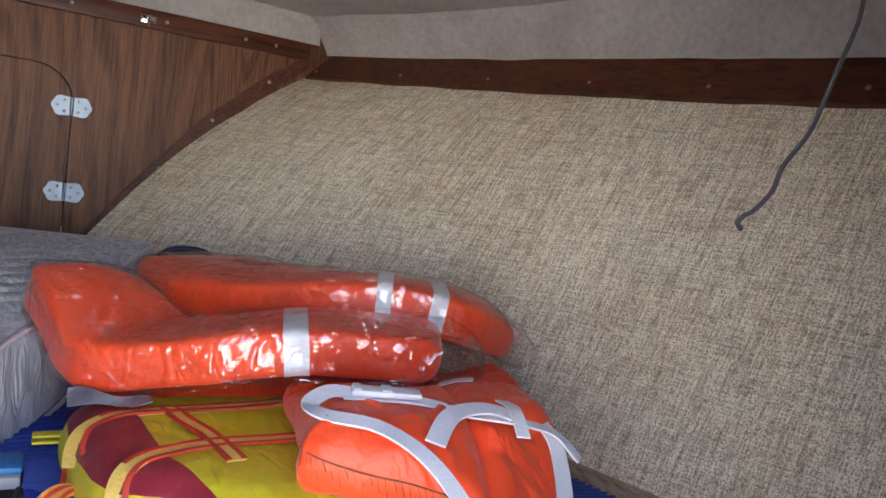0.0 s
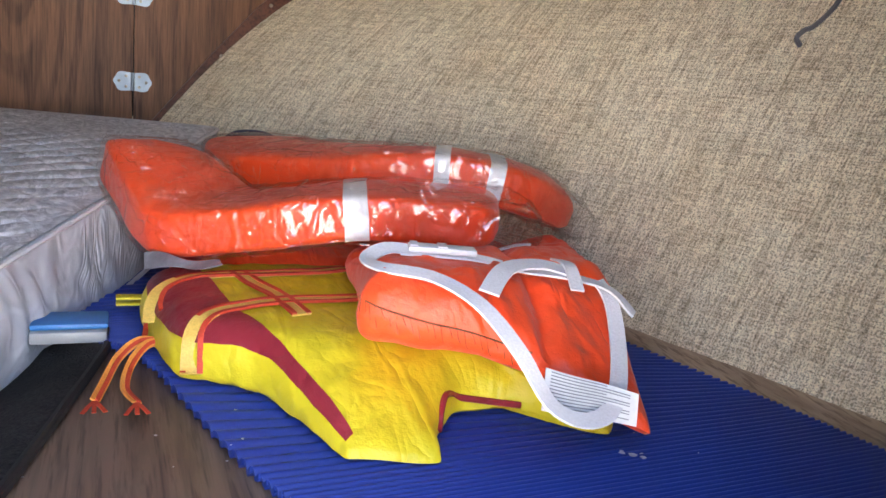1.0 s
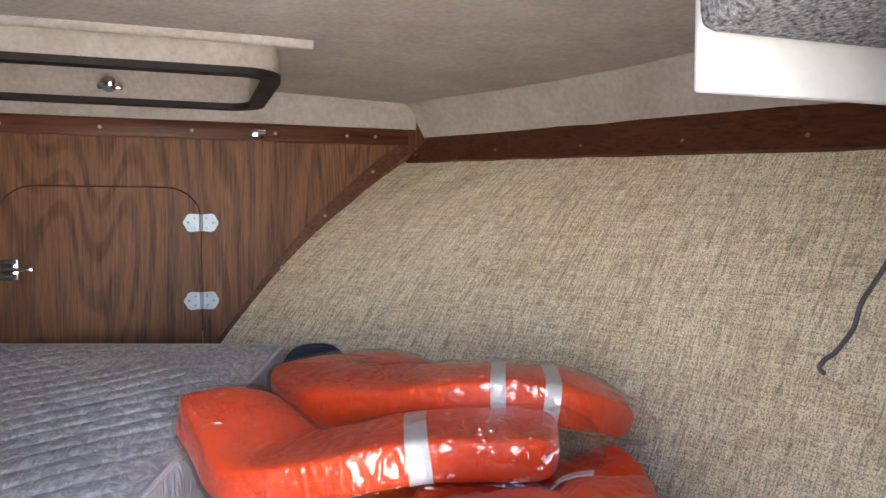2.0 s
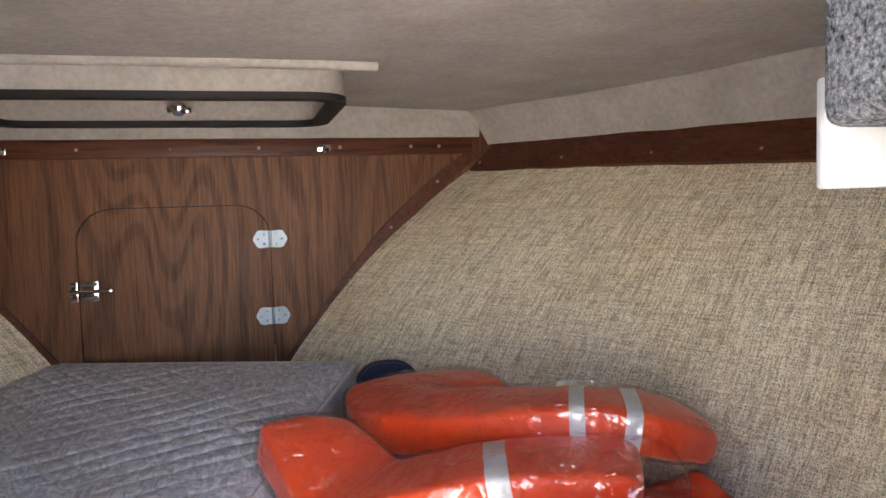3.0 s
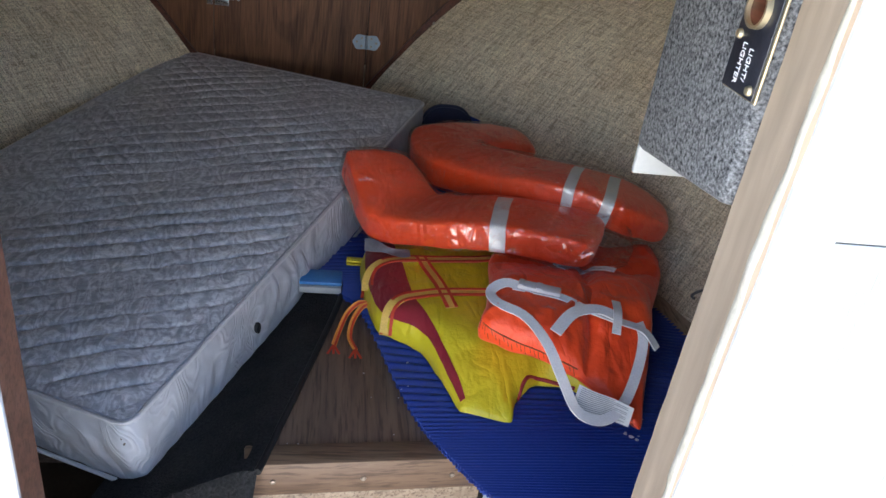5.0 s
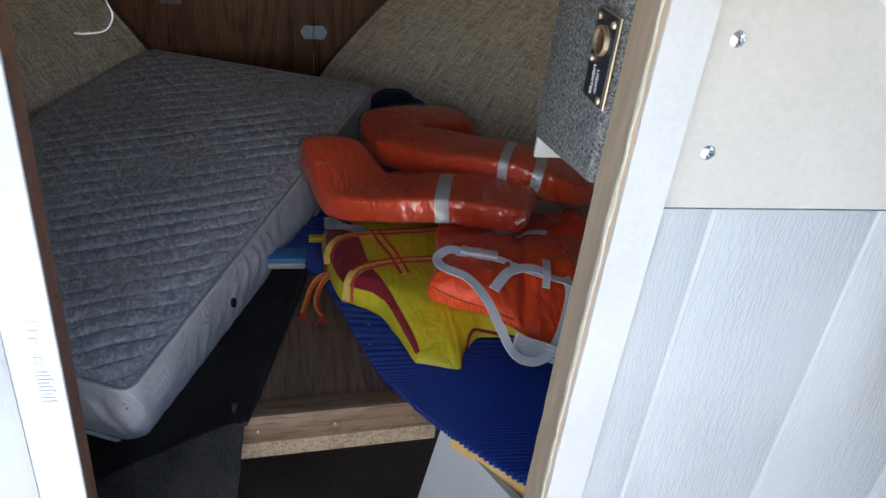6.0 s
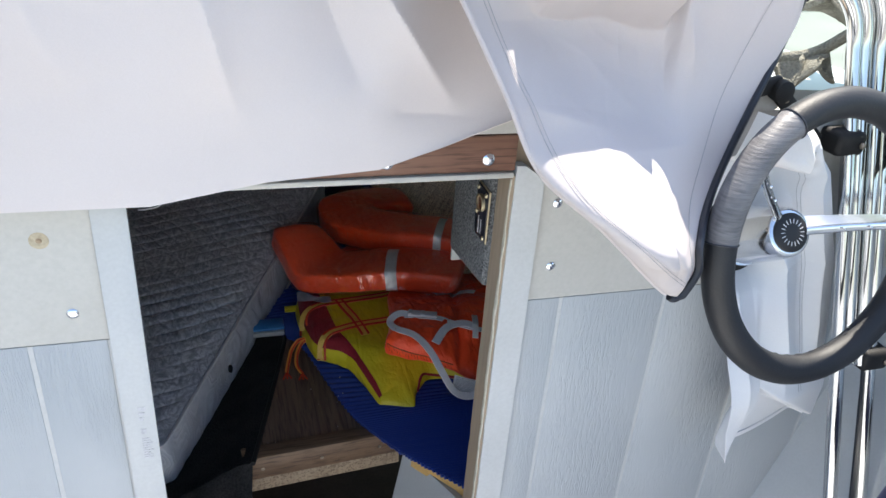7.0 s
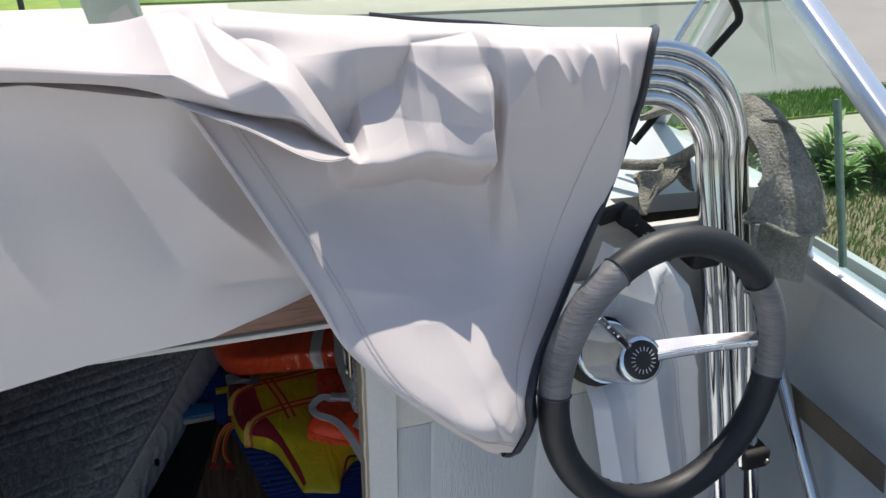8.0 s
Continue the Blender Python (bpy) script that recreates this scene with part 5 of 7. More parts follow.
SEAM = [(0.372, 0.610, 0.590), (0.385, 0.588, 0.584), (0.410, 0.572, 0.578), (0.440, 0.560, 0.572), (0.470, 0.548, 0.566), (0.500, 0.538, 0.560), (0.530, 0.526, 0.552)]
part("soiled_seam", tube([on_orange(*p) for p in SEAM], 0.0011, 50, 6), M_GRIME, orange, "soiled puckered seam")
for k in range(26):
    a = SEAM[k * 6 // 26]
    b = SEAM[min(k * 6 // 26 + 1, 6)]
    f = k * 6 / 26 - k * 6 // 26
    x, y, z = [a[i] + (b[i] - a[i]) * f for i in range(3)]
    part("pucker", tube([on_orange(x, y, z), on_orange(x + 0.003, y, z - 0.006 - 0.004 * (k % 3)), on_orange(x + 0.005, y, z - 0.012 - 0.006 * (k % 3))], 0.0005, 8, 5), M_GRIME, orange)
LABEL = [Vector(p) for p in ((0.524, 0.492, 0.552), (0.606, 0.462, 0.534), (0.598, 0.449, 0.509), (0.512, 0.472, 0.521))]


def label_at(u, v, lift=0.0):
    p = LABEL[0].lerp(LABEL[1], u).lerp(LABEL[3].lerp(LABEL[2], u), v)
    return p.x, p.y - lift - 0.002 * math.sin(7 * u), p.z + lift


part("label", sheet(label_at, 16, 8, 0.001), M_LABEL, orange, "white printed care label")
for j in range(11):
    part("print_line", sheet(lambda u, v, j=j: label_at(0.05 + (0.86 if j % 3 else 0.62) * u, 0.07 + 0.079 * j + 0.026 * v, 0.0012), 12, 1, 0.0004), M_INK, orange)


def pad(bm, stations, half, grow=0.0, n=110, sides=64, power=0.27, lumps=0.0035, seed=0.0, folds=0.0, taper=0.030):
    """A stuffed foam slab along a bent way. stations: (inner edge, outer edge) at mid height; half: half its thickness at each."""
    inner, outer = curve_through([p for p, _ in stations], n), curve_through([p for _, p in stations], n)
    tall = curve_through([(k, 0, 0) for k in half], n)
    mids = [(a + b) / 2 for a, b in zip(inner, outer)]
    run = [0.0]
    for a, b in zip(mids, mids[1:]):
        run.append(run[-1] + (b - a).length)
    rings = []
    rnd = np.random.RandomState(int(seed * 10) + 5)
    count = 240
    fs, fr, turn = rnd.uniform(0, run[-1], count), rnd.uniform(0, 6.283, count), rnd.uniform(0, 3.1416, count)
    length, width, height = rnd.uniform(0.012, 0.075, count), rnd.uniform(0.0026, 0.0062, count), rnd.uniform(0.4, 1.0, count) * rnd.choice([-1, 1, 1], count)
    near_end = rnd.uniform(0, 1, count) < 0.30
    fs[near_end] = run[-1] - rnd.uniform(0.02, 0.13, near_end.sum())
    turn[near_end] *= 0.25
    ct, st = np.cos(turn), np.sin(turn)
    for i, c in enumerate(mids):
        t = (mids[min(i + 1, n)] - mids[max(i - 1, 0)]).normalized()
        w = (outer[i] - inner[i]) / 2
        up = t.cross(w).normalized()
        up = up if up.z > 0 else -up
        up = (up + Vector((0, 0, 0.6))).normalized()
        d = min(run[i], run[-1] - run[i])
        k = min(1.0, d / taper)
        end = (1 - (1 - k) ** 2.2) ** 0.5
        push = t * grow * (1 if i > n / 2 else -1) * (1 - k)
        wide = w + w.normalized() * grow
        ring = []
        for m in range(sides):
            a = 2 * math.pi * m / sides
            e, f = math.cos(a), math.sin(a)
            ce, cf = math.copysign(abs(e) ** power, e), math.copysign(abs(f) ** power, f)
            crown = 1 + 0.16 * (1 - abs(ce)) * (1 if f > 0 else 0.2)
            v = c + push + wide * ce * (0.55 + 0.45 * end) + up * (tall[i].x * crown + grow) * cf * (0.30 + 0.70 * end)
            g = noise.noise(v * 11 + Vector((seed, 0, 0))) + 0.5 * noise.noise(v * 27 + Vector((0, seed, 0)))
            gather = -0.6 * abs(noise.noise(Vector((a * 5, seed, run[i] * 9)))) * (1 - min(1.0, d / 0.09))
            r = lumps * (g + 1.6 * gather)
            if folds:
                q = v * 1.0
                ridge = 0.5 - abs(noise.noise(Vector((q.x * 17 + q.z * 9, q.y * 17 - q.z * 7, seed)))) * 1.6
                ridge += 0.6 * (0.5 - abs(noise.noise(Vector((q.x * 38 - q.y * 21, q.z * 40 + q.y * 16, seed + 3)))) * 2.0)
                ds, dr = run[i] - fs, ((a - fr + 3.1416) % 6.2832 - 3.1416) * 0.075
                along, off = np.abs(ds * ct + dr * st) / length, np.abs(dr * ct - ds * st) / width
                sharp = float(np.sum(height * np.clip(1 - off, 0, 1) * np.clip(1.6 * (1 - along), 0, 1)))
                r += folds * (0.45 * ridge + 0.75 * sharp)
            ring.append(bm.verts.new(v + (w.normalized() * e + up * f) * r))
        rings.append(ring)
    for r0, r1 in zip(rings, rings[1:]):
        for m in range(sides):
            bm.faces.new((r0[m], r0[(m + 1) % sides], r1[(m + 1) % sides], r1[m]))
    bm.faces.new(rings[0])
    bm.faces.new(rings[-1])
    return bm


def bagged_vest(stations, half, bands, seed, label, tail):
    """A horseshoe vest folded in a clear bag. bands: (share of the way, width) of the tape; tail: where the bag's empty end lies."""
    c0 = (Vector(stations[2][0]) + Vector(stations[2][1])) / 2
    v = thing("bagged_life_vest", (c0.x, c0.y, c0.z - half[2]), label, "life vest", "life vests")
    bm = pad(bmesh.new(), stations, half, seed=seed)
    tree = BVHTree.FromBMesh(bm)
    PILE.append(tree)
    part("vest", bm, M_ORANGE, v)
    inner, outer = curve_through([p for p, _ in stations], 400), curve_through([p for _, p in stations], 400)
    for share, wide in bands:
        k = int(share * 400)
        c = (inner[k] + outer[k]) / 2
        t = ((inner[k + 3] + outer[k + 3]) / 2 - (inner[k - 3] + outer[k - 3]) / 2).normalized()
        w = (outer[k] - inner[k]).normalized()
        w = (w - t * w.dot(t)).normalized()
        up = t.cross(w)
        up = up if up.z > 0 else -up

        def wrap(u, q, c=c, t=t, w=w, up=up, wide=wide):
            a = radians(-70 + 200 * u)
            d = (w * math.cos(a) * 1.6 + up * math.sin(a)).normalized()
            start = c + t * wide * (q - 0.5) + t * 0.003 * math.sin(5 * u)
            hit = tree.ray_cast(start, d, 0.3)
            return (hit[0] if hit[0] is not None else start + d * 0.06) + d * 0.0025
        part("tape_band", sheet(wrap, 60, 4, 0.0012, toward=tuple(-up)), M_TAPE, v, "white reflective tape band")
    film = bmesh.new()
    rows, thick = list(stations), list(half)
    (ia, oa), (ib, ob_) = stations[-2], stations[-1]
    mid = (Vector(ib) + Vector(ob_)) / 2
    side = (Vector(ob_) - Vector(ib)) / 2
    rows += [(tuple(Vector(tail) - side * 0.45), tuple(Vector(tail) + side * 0.45))]
    thick += [half[-1] * 0.35]
    pad(film, rows, thick, 0.0045, 400, 150, 0.34, 0.002, seed + 7, 0.0060, 0.035)
    bag = part("clear_bag", film, M_FILM, v, "wrinkled clear plastic bag")
    bag.visible_shadow = False
    return v


bagged_vest([((0.600, 1.205, 0.628), (0.590, 1.335, 0.626)), ((0.530, 1.195, 0.636), (0.475, 1.335, 0.634)), ((0.468, 1.180, 0.640), (0.318, 1.268, 0.632)), ((0.465, 1.150, 0.646), (0.325, 1.128, 0.622)),
             ((0.545, 1.090, 0.656), (0.440, 1.004, 0.640)), ((0.655, 1.035, 0.664), (0.572, 0.922, 0.664)), ((0.755, 0.990, 0.648), (0.695, 0.864, 0.650)), ((0.828, 0.972, 0.614), (0.800, 0.888, 0.612))],
            (0.030, 0.032, 0.033, 0.033, 0.032, 0.030, 0.031, 0.022), [(0.722, 0.022), (0.800, 0.023)], 3.0, "orange life vest in a clear bag with two white bands", (0.872, 0.938, 0.590))
front_bag = bagged_vest([((0.275, 1.115, 0.640), (0.148, 1.080, 0.652)), ((0.315, 1.055, 0.616), (0.172, 1.012, 0.618)), ((0.352, 1.000, 0.596), (0.210, 0.930, 0.573)), ((0.400, 0.985, 0.602), (0.310, 0.876, 0.588)),
             ((0.510, 0.950, 0.622), (0.438, 0.822, 0.617)), ((0.672, 0.890, 0.624), (0.608, 0.764, 0.620))],
            (0.032, 0.032, 0.031, 0.030, 0.030, 0.029), [(0.785, 0.030)], 9.0, "orange life vest in a clear bag with one white band", (0.695, 0.812, 0.606))

M_PLASTIC = surface("cloudy_plastic", (0.15, 0.15, 0.17), (0.24, 0.24, 0.27), 0.5, 30, 90, 0.5, 0.004, fleck=0.2)
part("bag_fold", sheet(lambda u, v: (0.205 + 0.085 * u, 0.918 - 0.040 * u - 0.020 * v + 0.004 * math.sin(9 * u + 3 * v), 0.550 + 0.003 * math.sin(7 * u) - 0.016 * v * (1 - u)), 40, 8, 0.0012), M_PLASTIC, front_bag, "cloudy folded end of the bag")

# carpeted console under the dash
console = thing("carpeted_console", (0.5, 0.17, 1.02), "grey carpet-covered box under the dash with a lighter socket plate", "console")
cover = box(0.405, 0.80, 0.082, 0.2565, 1.042, 1.222, 0.010, segments=3)
for v in cover.verts:
    if v.co.z < 1.1:
        v.co.z -= 0.022 * (v.co.y - 0.082) / 0.17
part("carpet_cover", cover, M_GREY_CARPET, console)
plate_m = pose(0.4035, 0.102, 1.160, 0, -90, 0)
M_BRASS = metal("brass", (0.62, 0.53, 0.36), 0.5)
part("plate_trim", box(-0.0415, 0.0415, -0.024, 0.024, 0.0, 0.0022, 0.001, m=plate_m), M_BRASS, console, "gold edge of the plate")
part("socket_plate", box(-0.040, 0.040, -0.0225, 0.0225, 0.0023, 0.0042, 0.001, m=plate_m), M_BLACK, console, "black plate with gold trim")
part("socket_ring", lathe([(0.0135, 0), (0.0135, 0.0045), (0.0115, 0.0045), (0.0115, 0.001)], 24, m=plate_m @ Matrix.Translation((0.016, 0, 0.0042))), M_BRASS, console, "brass lighter socket ring")
part("socket_disc", lathe([(0.0113, 0), (0.0113, 0.0014), (0.002, 0.0018)], 24, m=plate_m @ Matrix.Translation((0.016, 0, 0.0042))), M_TRIM, console, "brown socket insert")
for a, b in ((0.034, 0.017), (0.034, -0.017), (-0.034, -0.017), (-0.004, 0.0165)):
    place_copy("screw", screw_mesh("brass_screw", 0.0036, M_BRASS), plate_m @ Matrix.Translation((a, b, 0.0042)), console)


def lettering(words, x, y, size, m, parent):
    cu = bpy.data.curves.new("lettering", "FONT")
    cu.body, cu.size, cu.extrude = words, size, 0.0002
    cu.align_x, cu.align_y = "LEFT", "CENTER"
    tmp = bpy.data.objects.new("lettering", cu)
    scene.collection.objects.link(tmp)
    me = bpy.data.meshes.new_from_object(tmp.evaluated_get(bpy.context.evaluated_depsgraph_get()))
    bpy.data.objects.remove(tmp)
    me.transform(m @ Matrix.Translation((x, y, 0.0045)) @ Matrix.Rotation(math.pi, 4, "Z"))
    bm = bmesh.new()
    bm.from_mesh(me)
    part("lettering", bm, M_TAPE, parent, "white capital letters")


lettering("LIGHT/", -0.009, -0.004, 0.0072, plate_m, console)
lettering("LIGHTER", -0.007, 0.006, 0.0072, plate_m, console)
tray = part("white_tray", box(0.412, 0.80, 0.2575, 0.264, 0.993, 1.045, 0.002), M_TRAY)
tagged(tray, "white plastic tray behind the carpeted console", "tray")

# loose wires
STARBOARD_WIRE = [(0.64, 1.20), (0.632, 1.10), (0.625, 0.995), (0.621, 0.972), (0.610, 0.945), (0.599, 0.915), (0.594, 0.903), (0.587, 0.893), (0.572, 0.875), (0.566, 0.859), (0.552, 0.845), (0.544, 0.841), (0.539, 0.836), (0.543, 0.832)]
wire = part("hanging_wire", tube([(x, 0.301 + 0.15 * max(0, z - 1.12), z) for x, z in STARBOARD_WIRE], 0.0016, 70, 8), M_WIRE)
tagged(wire, "loose dark wire hanging from the deck with a bare bent end", "wire")
PORT_WIRE = [(-0.066, 1.232), (-0.060, 1.159), (-0.056, 1.137), (-0.051, 1.121), (-0.059, 1.106), (-0.078, 1.101), (-0.09, 1.101)]
wire2 = part("hanging_wire", tube([(x, 0.30, z) for x, z in PORT_WIRE], 0.0010, 40, 6), M_WEB)
tagged(wire2, "thin white wire hanging inside the companionway", "wire")


# ---- things in the cockpit ----
WC, WN = Vector((0.775, -0.153, 1.216)), Vector((0.133, -1.0, 0.215)).normalized()
WU = Vector((0, 0, 1)).cross(WN).normalized()
WV = WU.cross(WN) if WU.cross(WN).z > 0 else WN.cross(WU)
wheel = thing("steering_wheel", WC, "black and grey leather-covered steering wheel with chrome spokes", "steering wheel")


def rim_point(a, r):
    return WC + WU * r * math.cos(a) + WV * r * math.sin(a)


RIM, GRIP = 0.176, 0.0195


def arc_sleeve(a0, a1, r, name, mat, label=""):
    n = max(8, int(abs(a1 - a0) / 3))
    path = [rim_point(radians(a0 + (a1 - a0) * i / n), RIM) for i in range(n + 1)]
    part(name, sweep(path, lambda s, a: (r * math.cos(a), r * math.sin(a)), 16, up=tuple(WN)), mat, wheel, label)


arc_sleeve(33, 119, GRIP, "cover_black", M_LEATHER)
arc_sleeve(172, 346, GRIP, "cover_black", M_LEATHER)
arc_sleeve(-15, 34, GRIP * 1.01, "cover_grey", M_GREYGRIP, "grey textured grip section")
arc_sleeve(118, 173, GRIP * 1.01, "cover_grey", M_GREYGRIP, "grey textured grip section")
for a in (34, 118, 173, 345):
    c = rim_point(radians(a), RIM)
    t = (rim_point(radians(a + 1), RIM) - c).normalized()
    ring = [c + (WN * math.sin(b) + t.cross(WN) * math.cos(b)) * (GRIP * 1.03) for b in [2 * math.pi * i / 24 for i in range(24)]]
    part("seam", sweep(ring, lambda s, b: (0.0012 * math.cos(b), 0.0012 * math.sin(b)), 6, closed=True), M_BLACK, wheel)
lace = [rim_point(2 * math.pi * i / 120, RIM - 0.017 + 0.0012 * math.sin(i * 2.4)) - WN * 0.006 for i in range(120)]
part("lacing", sweep(lace, lambda s, b: (0.0018 * math.cos(b), 0.0018 * math.sin(b)), 6, closed=True), M_BLACK, wheel)
HUB = Vector((0.767, -0.100, 1.203))
for root, tip, wide in ((Vector((0.788, -0.104, 1.206)), Vector((0.936, -0.126, 1.217)), 0.030), (Vector((0.750, -0.092, 1.222)), Vector((0.662, -0.134, 1.318)), 0.024)):
    d = tip - root
    side = d.normalized().cross(WN).normalized()
    path = [root + d * k / 16 - WN * 0.004 * math.sin(math.pi * k / 16) for k in range(17)]
    spoke = part("spoke", sweep(path, lambda s, b: (0.0056 * math.copysign(abs(math.cos(b)) ** 0.6, math.cos(b)), 0.0030 * math.copysign(abs(math.sin(b)) ** 0.6, math.sin(b))), 16, up=tuple(WN)), M_CHROME, wheel, "chrome spoke")
    back = -WN * 0.75 + Vector((0, 0, 0.55))
    part("web_plate", sheet(lambda u, v, path=path, back=back, wide=wide: tuple(path[int(round(u * 16))] + back * v * wide * (1 - 0.3 * u) + Vector((0, 0, 0.004 * (1 - v)))), 16, 4, 0.0022), M_CHROME, spoke, "flat chrome web")
    for k in (0.36, 0.62, 0.86):
        part("stud", lathe([(0.0022, 0), (0.0022, 0.0016), (0.001, 0.0024)], 10, m=facing(root + d * k + WN * 0.0026, WN)), M_CHROME, spoke)
AXIS = Vector((0.0, -0.88, 0.47)).normalized()
hub_m, column_m = facing(HUB, WN), facing(HUB, AXIS)
part("hub", lathe([(0.0440, -0.100), (0.0410, -0.060), (0.0375, -0.025), (0.0345, -0.006), (0.0320, -0.0005), (0.0290, 0.001), (0.027, 0.001)], 40, m=column_m), M_CHROME, wheel, "polished cylindrical hub")
cap = part("hub_cap", lathe([(0.0268, -0.004), (0.0268, 0.003), (0.024, 0.0052), (0.004, 0.0058)], 32, m=column_m), M_LEATHER, wheel, "round black cap with a ring of white marks")
for k in range(18):
    a = 2 * math.pi * k / 18
    part("cap_mark", box(0.0125, 0.0185, -0.0004, 0.0004, 0.0054, 0.0060, 0, m=column_m @ Matrix.Rotation(a, 4, "Z")), M_WEB, cap)
helm = thing("steering_column", (0.76, AFT, 1.18), "chrome steering column boss on the bulkhead", "steering column")
part("column", lathe([(0.046, -0.150), (0.046, -0.094)], 32, m=column_m), M_CHROME, helm)
part("flange", lathe([(0.055, 0), (0.055, 0.012), (0.046, 0.02)], 28, m=facing(HUB - AXIS * 0.135, AXIS)), M_RUBBER, helm)
part("grease_nipple", lathe([(0.004, 0), (0.004, 0.012), (0.006, 0.014), (0.006, 0.020), (0.003, 0.024)], 10, m=facing(HUB - AXIS * 0.115 - Vector((0.0, 0, 0.045)), (0, 0, -1))), M_BRASS, helm)

# folded top frame: nested steel tubes that rise and bend inboard
frame_tubes = thing("folded_top_frame", (1.0, 0.03, 0.3), "bundle of polished steel tubes of a folded canopy frame", "tube frame")
for i in range(4):
    x = 0.986 - 0.0225 * i
    y = 0.050 - 0.006 * (i % 2)
    top, r = 1.580 - 0.0222 * i, 0.165 - 0.0222 * i
    bend = [Vector((x - r * (1 - math.cos(a)), y + 0.02 * math.sin(a), top - r * (1 - math.sin(a)))) for a in [radians(6 * k) for k in range(16)]]
    foot, knee = Vector((x + 0.07, y - 0.33, 0.30)), bend[0]
    first = 0 if i in (0, 3) else 14
    path = [foot.lerp(knee, k / 24) for k in range(first, 24)] + bend + [Vector((0.2, y + 0.03, top + 0.004)), Vector((-0.7, y + 0.03, top))]
    part("tube", sweep(path, lambda s, a: (0.0108 * math.cos(a), 0.0108 * math.sin(a)), 16), M_STEEL, frame_tubes)
lash = [Vector((1.011 - 0.003 * math.sin(9 * k / 20), -0.280 + 0.205 * k / 20, 0.30 + 0.70 * k / 20)) for k in range(21)]
part("lashing_strap", ribbon([tuple(p) for p in lash], 0.017, 0.003, 40, (0, -1, 0), twist=lambda s: 0.35 * math.sin(6 * s)), M_BLACK, frame_tubes, "black webbing strap between the tubes")
for x, y, z in ((0.918, 0.012, 1.288), (1.010, -0.085, 0.960)):
    c = thing("tube_clamp", (x, y, z), "black plastic clamp on the steel tubes", "clamp", "tube clamps")
    part("body", box(x - 0.024, x + 0.026, y - 0.022, y + 0.024, z - 0.018, z + 0.018, 0.008, segments=3), M_RUBBER, c)
    place_copy("screw", SCREW, facing((x + 0.016, y - 0.024, z), (0, -1, 0)) @ Matrix.Scale(1.2, 4), c)
strut = thing("canopy_strut", (1.12, -0.2, 0.6), "steel strut with a black joint leaning on the cockpit side", "strut")
part("rod", tube([(1.100, 0.01, 1.085), (1.100, -0.43, 0.565)], 0.0115, 3, 16), M_STEEL, strut)
JOINT = pose(1.098, -0.188, 0.848, -40, 0, 0)
joint = part("joint", box(-0.019, 0.019, -0.017, 0.017, -0.050, 0.026, 0.007, m=JOINT, segments=3), M_RUBBER, strut, "black plastic joint")
part("ear", box(-0.034, -0.010, -0.012, 0.010, -0.006, 0.022, 0.005, m=JOINT), M_RUBBER, joint)
part("bolt", lathe([(0.0075, 0), (0.0075, 0.004), (0.004, 0.0055)], 6, m=JOINT @ facing((-0.004, -0.0165, 0.002), (0, -1, 0))), M_STEEL, joint, "steel bolt head")
part("cord", tube([(1.085, -0.205, 0.825), (1.078, -0.225, 0.79), (1.066, -0.240, 0.76), (1.064, -0.250, 0.70), (1.07, -0.27, 0.60)], 0.0014, 30, 6), M_STITCH, strut, "thin grey cord")

# the canvas over the dash
M_PIPE = M_BLACK
canvas = thing("canvas_cover", (0.2, 0.0, 1.3), "off-white canvas canopy folded over the dash, black piped edge", "canvas")


def wave(x, z, k):
    return noise.noise(Vector((x * 5, z * 5, k))) + 0.5 * noise.noise(Vector((x * 12, z * 12, k)))


BOTTOM = [(-1.1, 1.25), (-0.19, 1.244), (-0.04, 1.243), (0.09, 1.267), (0.223, 1.277), (0.30, 1.303), (0.37, 1.330), (0.44, 1.355)]


def eased(k):
    k = min(1.0, max(0.0, k))
    return k * k * (3 - 2 * k)


def crease(x, z, x0, z0, x1, z1, wide, high):
    """A fold of the cloth along a line on its face, fading at the ends."""
    d = Vector((x1 - x0, z1 - z0))
    t = ((x - x0) * d.x + (z - z0) * d.y) / d.length_squared
    k = min(max(t, 0.0), 1.0)
    off = Vector((x - x0 - d.x * k, z - z0 - d.y * k)).length
    return high * math.exp(-(off / wide) ** 1.05) * (0.35 + 0.65 * math.sin(math.pi * min(max(0.15 + 0.8 * k, 0), 1)))


